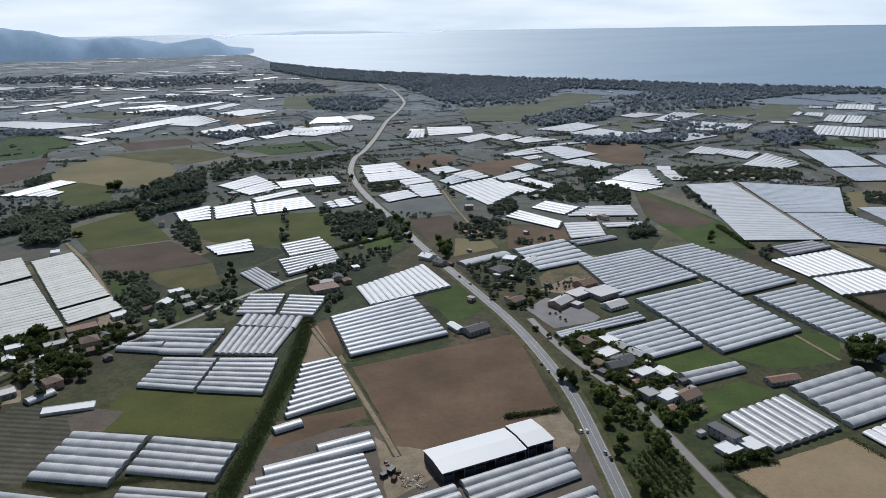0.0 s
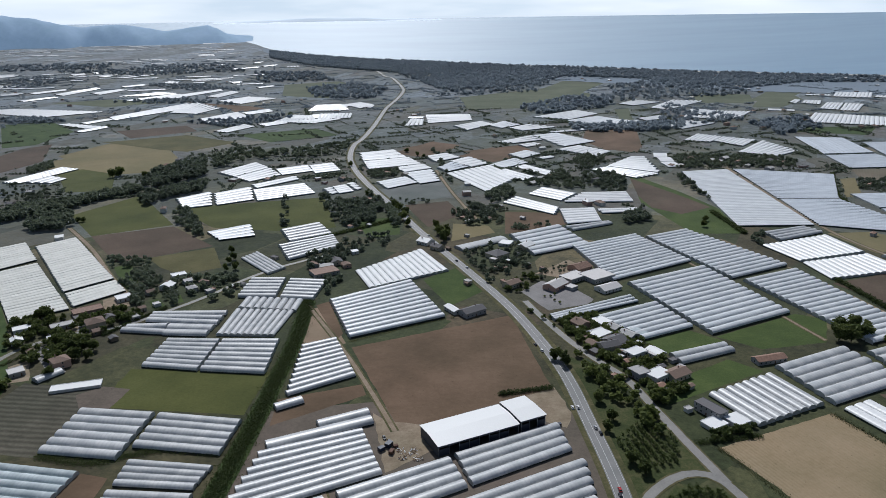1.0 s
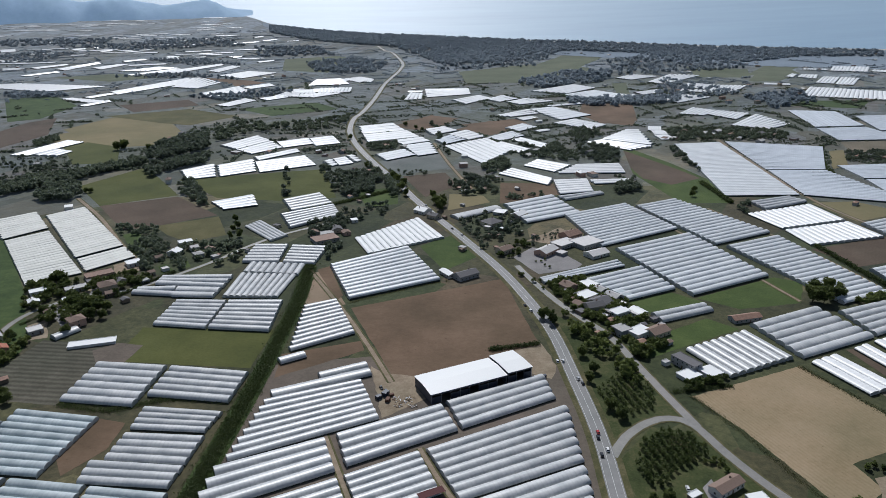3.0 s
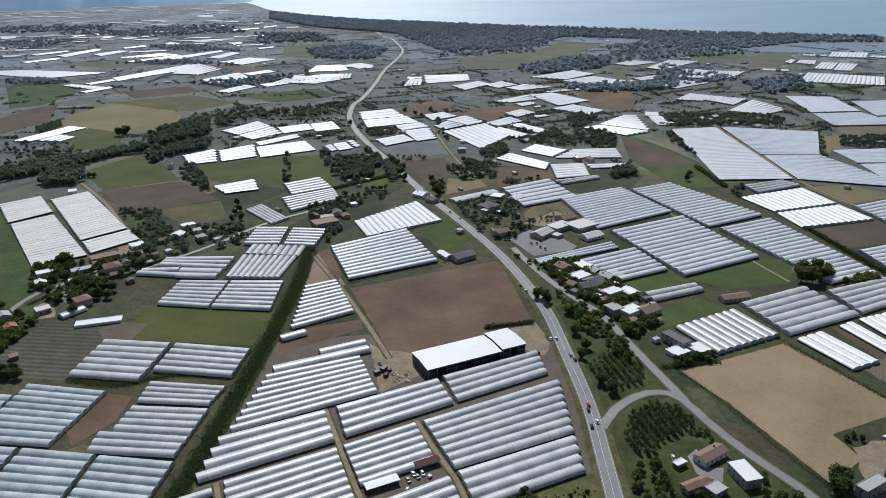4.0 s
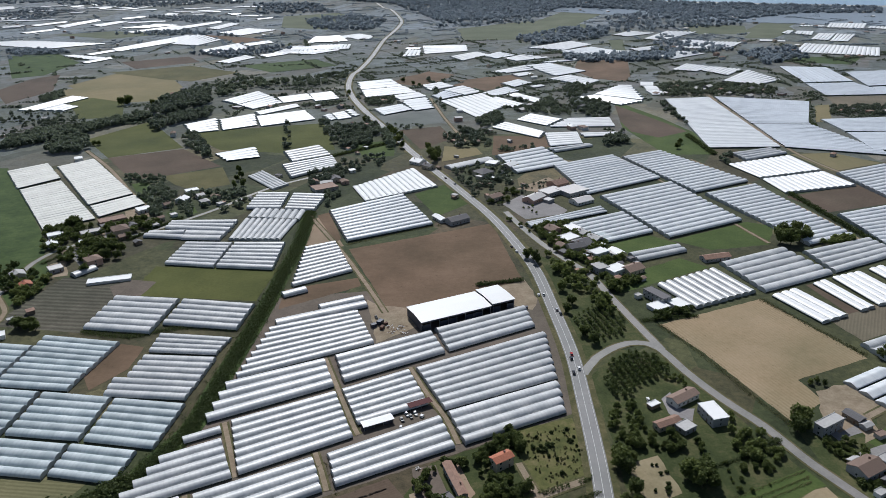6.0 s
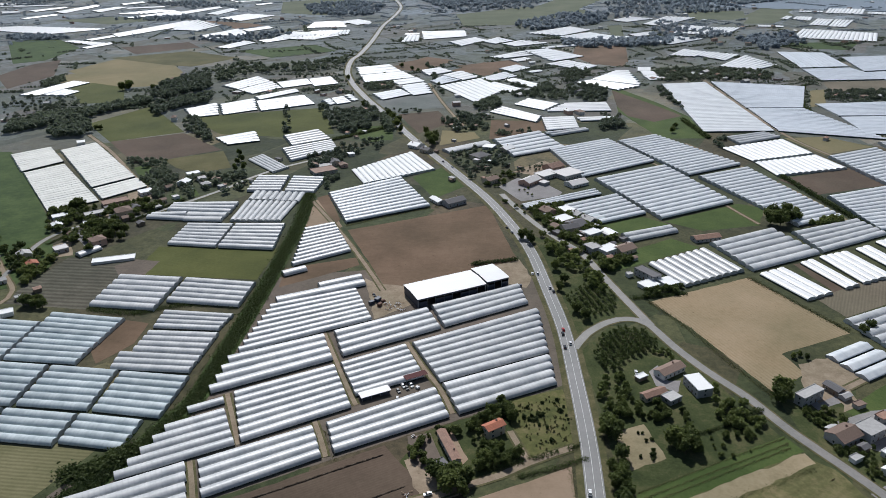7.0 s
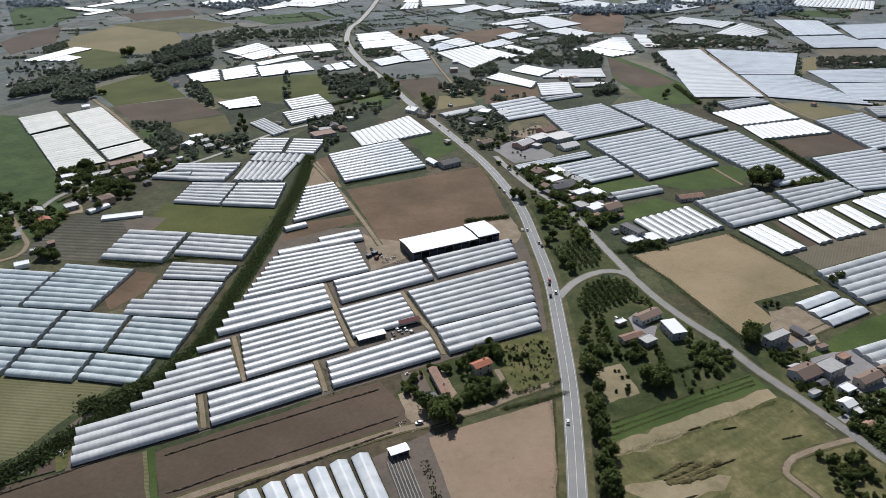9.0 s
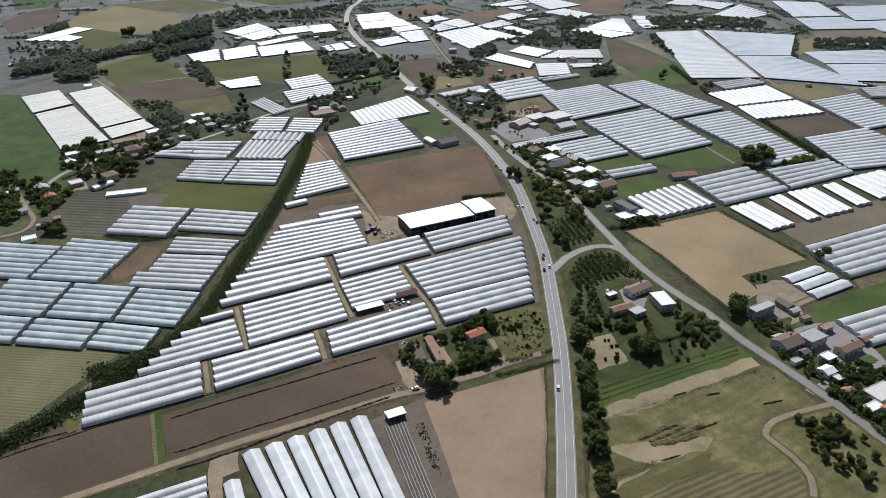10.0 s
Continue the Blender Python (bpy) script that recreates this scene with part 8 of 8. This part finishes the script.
wood([(-428.7, 487.2), (-314.3, 436.9), (-313.3, 424.4), (-392.5, 426.1)], 60, 2, 5)
hedge([(90.6, 92.4), (106.8, 97.5), (118.4, 102.7)], 4, 1.4, 0.3, 0.8)
hedge([(97.8, 131.9), (142.0, 150.3), (190.9, 172.4)], 3, 2.0, 0.3, 0.7)
hedge([(74.6, 173.5), (73.4, 142.8), (65.5, 89.1)], 3, 2.5, 0.3, 0.6)
wood([(6.9, 129.7), (10.5, 131.3), (20.8, 99.7), (19.8, 95.5), (14.5, 102.6)], 110, 0.4, 0.9)
wood([(-1816.2, 3019.4), (-1749.2, 3197.5), (-1504.5, 3044.4), (-1512.8, 2714.7), (-1597.3, 2645.1)], 140, 4, 9, far=True)
wood([(-979.0, 2158.6), (-793.9, 2251.7), (-584.6, 2055.7), (-794.0, 2108.1)], 120, 4, 9, far=True)
wood([(-1127.6, 2740.8), (-884.5, 2702.2), (-658.8, 2467.9), (-878.1, 2500.1)], 140, 4, 9, far=True)
wood([(-1114.4, 1819.6), (-1035.8, 1831.4), (-900.5, 1758.4), (-952.2, 1726.5), (-1066.7, 1738.0)], 120, 4, 9, far=True)
wood([(-610.4, 1710.2), (-408.7, 1825.6), (-367.6, 1760.5), (-489.0, 1611.7)], 140, 4, 9, far=True)
wood([(-1807.6, 3455.7), (-1350.3, 3648.1), (-1024.9, 3304.8), (-1301.5, 3117.5)], 260, 4, 9, far=True)
wood([(-2354.4, 3939.7), (-1774.7, 3984.9), (-1649.9, 3635.1), (-2104.8, 3513.0)], 300, 4, 10, far=True)
wood([(-1535.7, 3765.1), (-1154.9, 3933.7), (-866.0, 3274.2), (-1186.7, 3336.0)], 240, 4, 10, far=True)
wood([(219.0, 196.1), (228.9, 189.4), (222.6, 155.2), (229.1, 150.5), (246.4, 150.4), (261.4, 174.3), (243.2, 179.6), (227.8, 179.8)], 60, 1.8, 4)
wood([(213.8, 155.3), (226.5, 145.1), (235.2, 124.8), (244.0, 141.5), (234.9, 150.5)], 50, 2.5, 5)
wood([(209.1, 216.6), (226.7, 214.6), (221.9, 187.8), (212.3, 179.9), (208.4, 201.8)], 26, 1.8, 3.6)
wood([(149.9, 202.5), (163.7, 193.9), (176.0, 202.2), (162.8, 180.4), (147.3, 180.6)], 14, 1.5, 3)


tree(-516.3, 1117.8, 15)
tree(-468.0, 1096.5, 11)
tree(-69.3, 1288.4, 8)
tree(-48.9, 1252.1, 8)
tree(-37.0, 1234.5, 8)
tree(-448.5, 848.7, 7)
tree(-156.1, 1171.0, 9)
tree(-107.1, 958.1, 11)
grove([(94.1, 175.9), (101.5, 175.8), (95.8, 117.8), (89.5, 97.6), (88.4, 125.8)], 13, 3.5, 6.8)
tree(96.3, 162.9, 11)
tree(94.9, 148.0, 11)
tree(92.0, 121.0, 12)
tree(93.1, 111.7, 11)
tree(97.8, 131.9, 9)
tree(97.3, 200.8, 10)
hedge([(-271.9, 510.2), (-257.7, 538.6), (-242.5, 565.6)], 3, 0.8, 1.5, 3)
hedge([(-323.5, 459.4), (-313.7, 480.0), (-299.9, 497.2)], 2.5, 0.8, 1.0, 2.2)
hedge([(162.2, 211.1), (173.4, 215.2), (184.0, 218.8)], 3, 0.8, 1.2, 2.6)
hedge([(220.7, 154.3), (226.0, 138.2), (232.1, 118.9)], 2.5, 0.8, 1.0, 2.4)
hedge([(229.8, 159.8), (246.1, 167.0), (260.9, 173.3)], 2.5, 0.8, 1.0, 2.2)
hedge([(134.3, 198.7), (146.1, 200.2), (163.7, 207.0)], 2.0, 0.8, 1.0, 2.0)
# ---- field trees, hedgerows and far homesteads over the whole plain ----
def hedgerows(count):
    c, r = {False: [], True: []}, {False: [], True: []}
    for _ in range(count):
        d, az = random.uniform(0.12, 1.0) ** 1.3 * 4000 + 800, random.uniform(-33, 33)
        x, y = d * math.sin(radians(az)), d * math.cos(radians(az)) - 20
        if d > shore_at(az) - 150 if az > -15 else d > 5000:
            continue
        a = radians(random.choice((28, 118, 118, 28, 5, 95)) + random.gauss(0, 5))
        far, h = random.choice((8, 15, 30, 60, 110)) * random.uniform(0.6, 1.6), random.uniform(1.5, 5.5)
        for k in range(int(far / 2.6) + 1):
            px, py = x + math.cos(a) * k * 2.6 + random.gauss(0, 1.5), y + math.sin(a) * k * 2.6 + random.gauss(0, 1.5)
            if random.random() < 0.15 or blocked(px, py) or on_plot(px, py):
                continue
            p, size = far_off(px, py)
            for _ in range(4):
                s = h * random.uniform(0.16, 0.32)
                c[d > 1900].append((p.x + random.gauss(0, 1) * s, p.y + random.gauss(0, 1) * s, p.z + s * random.uniform(0.5, 1.9) * size))
                r[d > 1900].append(s)
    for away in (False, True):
        tagged(new("hedgerow", tufts("hedgerow", c[away], r[away], FAR_HAZE_LEAF if away else MID_HAZE_LEAF)), "scattered dark hedgerows and field trees", "hedgerow", kind="stuff")


hedgerows(2600)


def homestead(x, y, k):
    a = random.choice((28, 118, 20, 110)) + random.gauss(0, 6)
    house(x, y, a, random.uniform(7, 14), random.uniform(6, 9), random.choice((3.2, 4.2, 5.5)), ("gable", "hip", "flat")[k % 3], ("white", "cream", "white", "rose")[k % 4], ("chalk", "brown", "pale", "brown", "white")[k % 5], True)


done = 0
while done < 150:
    d, az = random.uniform(900, 3900), random.uniform(-32, 32)
    if az > -15 and d > shore_at(az) - 120:
        continue
    x, y = d * math.sin(radians(az)), d * math.cos(radians(az)) - 20
    if noise.noise((x * 0.0035, y * 0.0035, 4)) < 0.08 and d < shore_at(max(az, -15)) - 900 or blocked(x, y, 6) or on_plot(x, y):
        continue
    homestead(x, y, done)
    done += 1


# Many thin greenhouse strips on the far lowland.
strips = 0
while strips < 130:
    d, az = random.uniform(2500, 8800), random.uniform(-32, -14.5)
    x, y = d * math.sin(radians(az)), d * math.cos(radians(az)) - 20
    if blocked(x, y, 20) or d > shore_at(az) - 250 or noise.noise((x * 0.0012, y * 0.0025, 9)) < -0.15:
        continue
    w, deep, a = random.uniform(25, 105) * (1 + d / 6500), random.uniform(14, 36) * (0.6 + d / 4500), radians(random.gauss(12, 5))
    u, v = (math.cos(a) * w / 2, math.sin(a) * w / 2), (math.sin(a) * deep * -0.5, math.cos(a) * deep * 0.5)
    greenhouse(*[(x + s * u[0] + k * v[0], y + s * u[1] + k * v[1]) for s, k in ((-1, -1), (1, -1), (1, 1), (-1, 1))], max(1, int(deep / 14)), "film", True)
    strips += 1
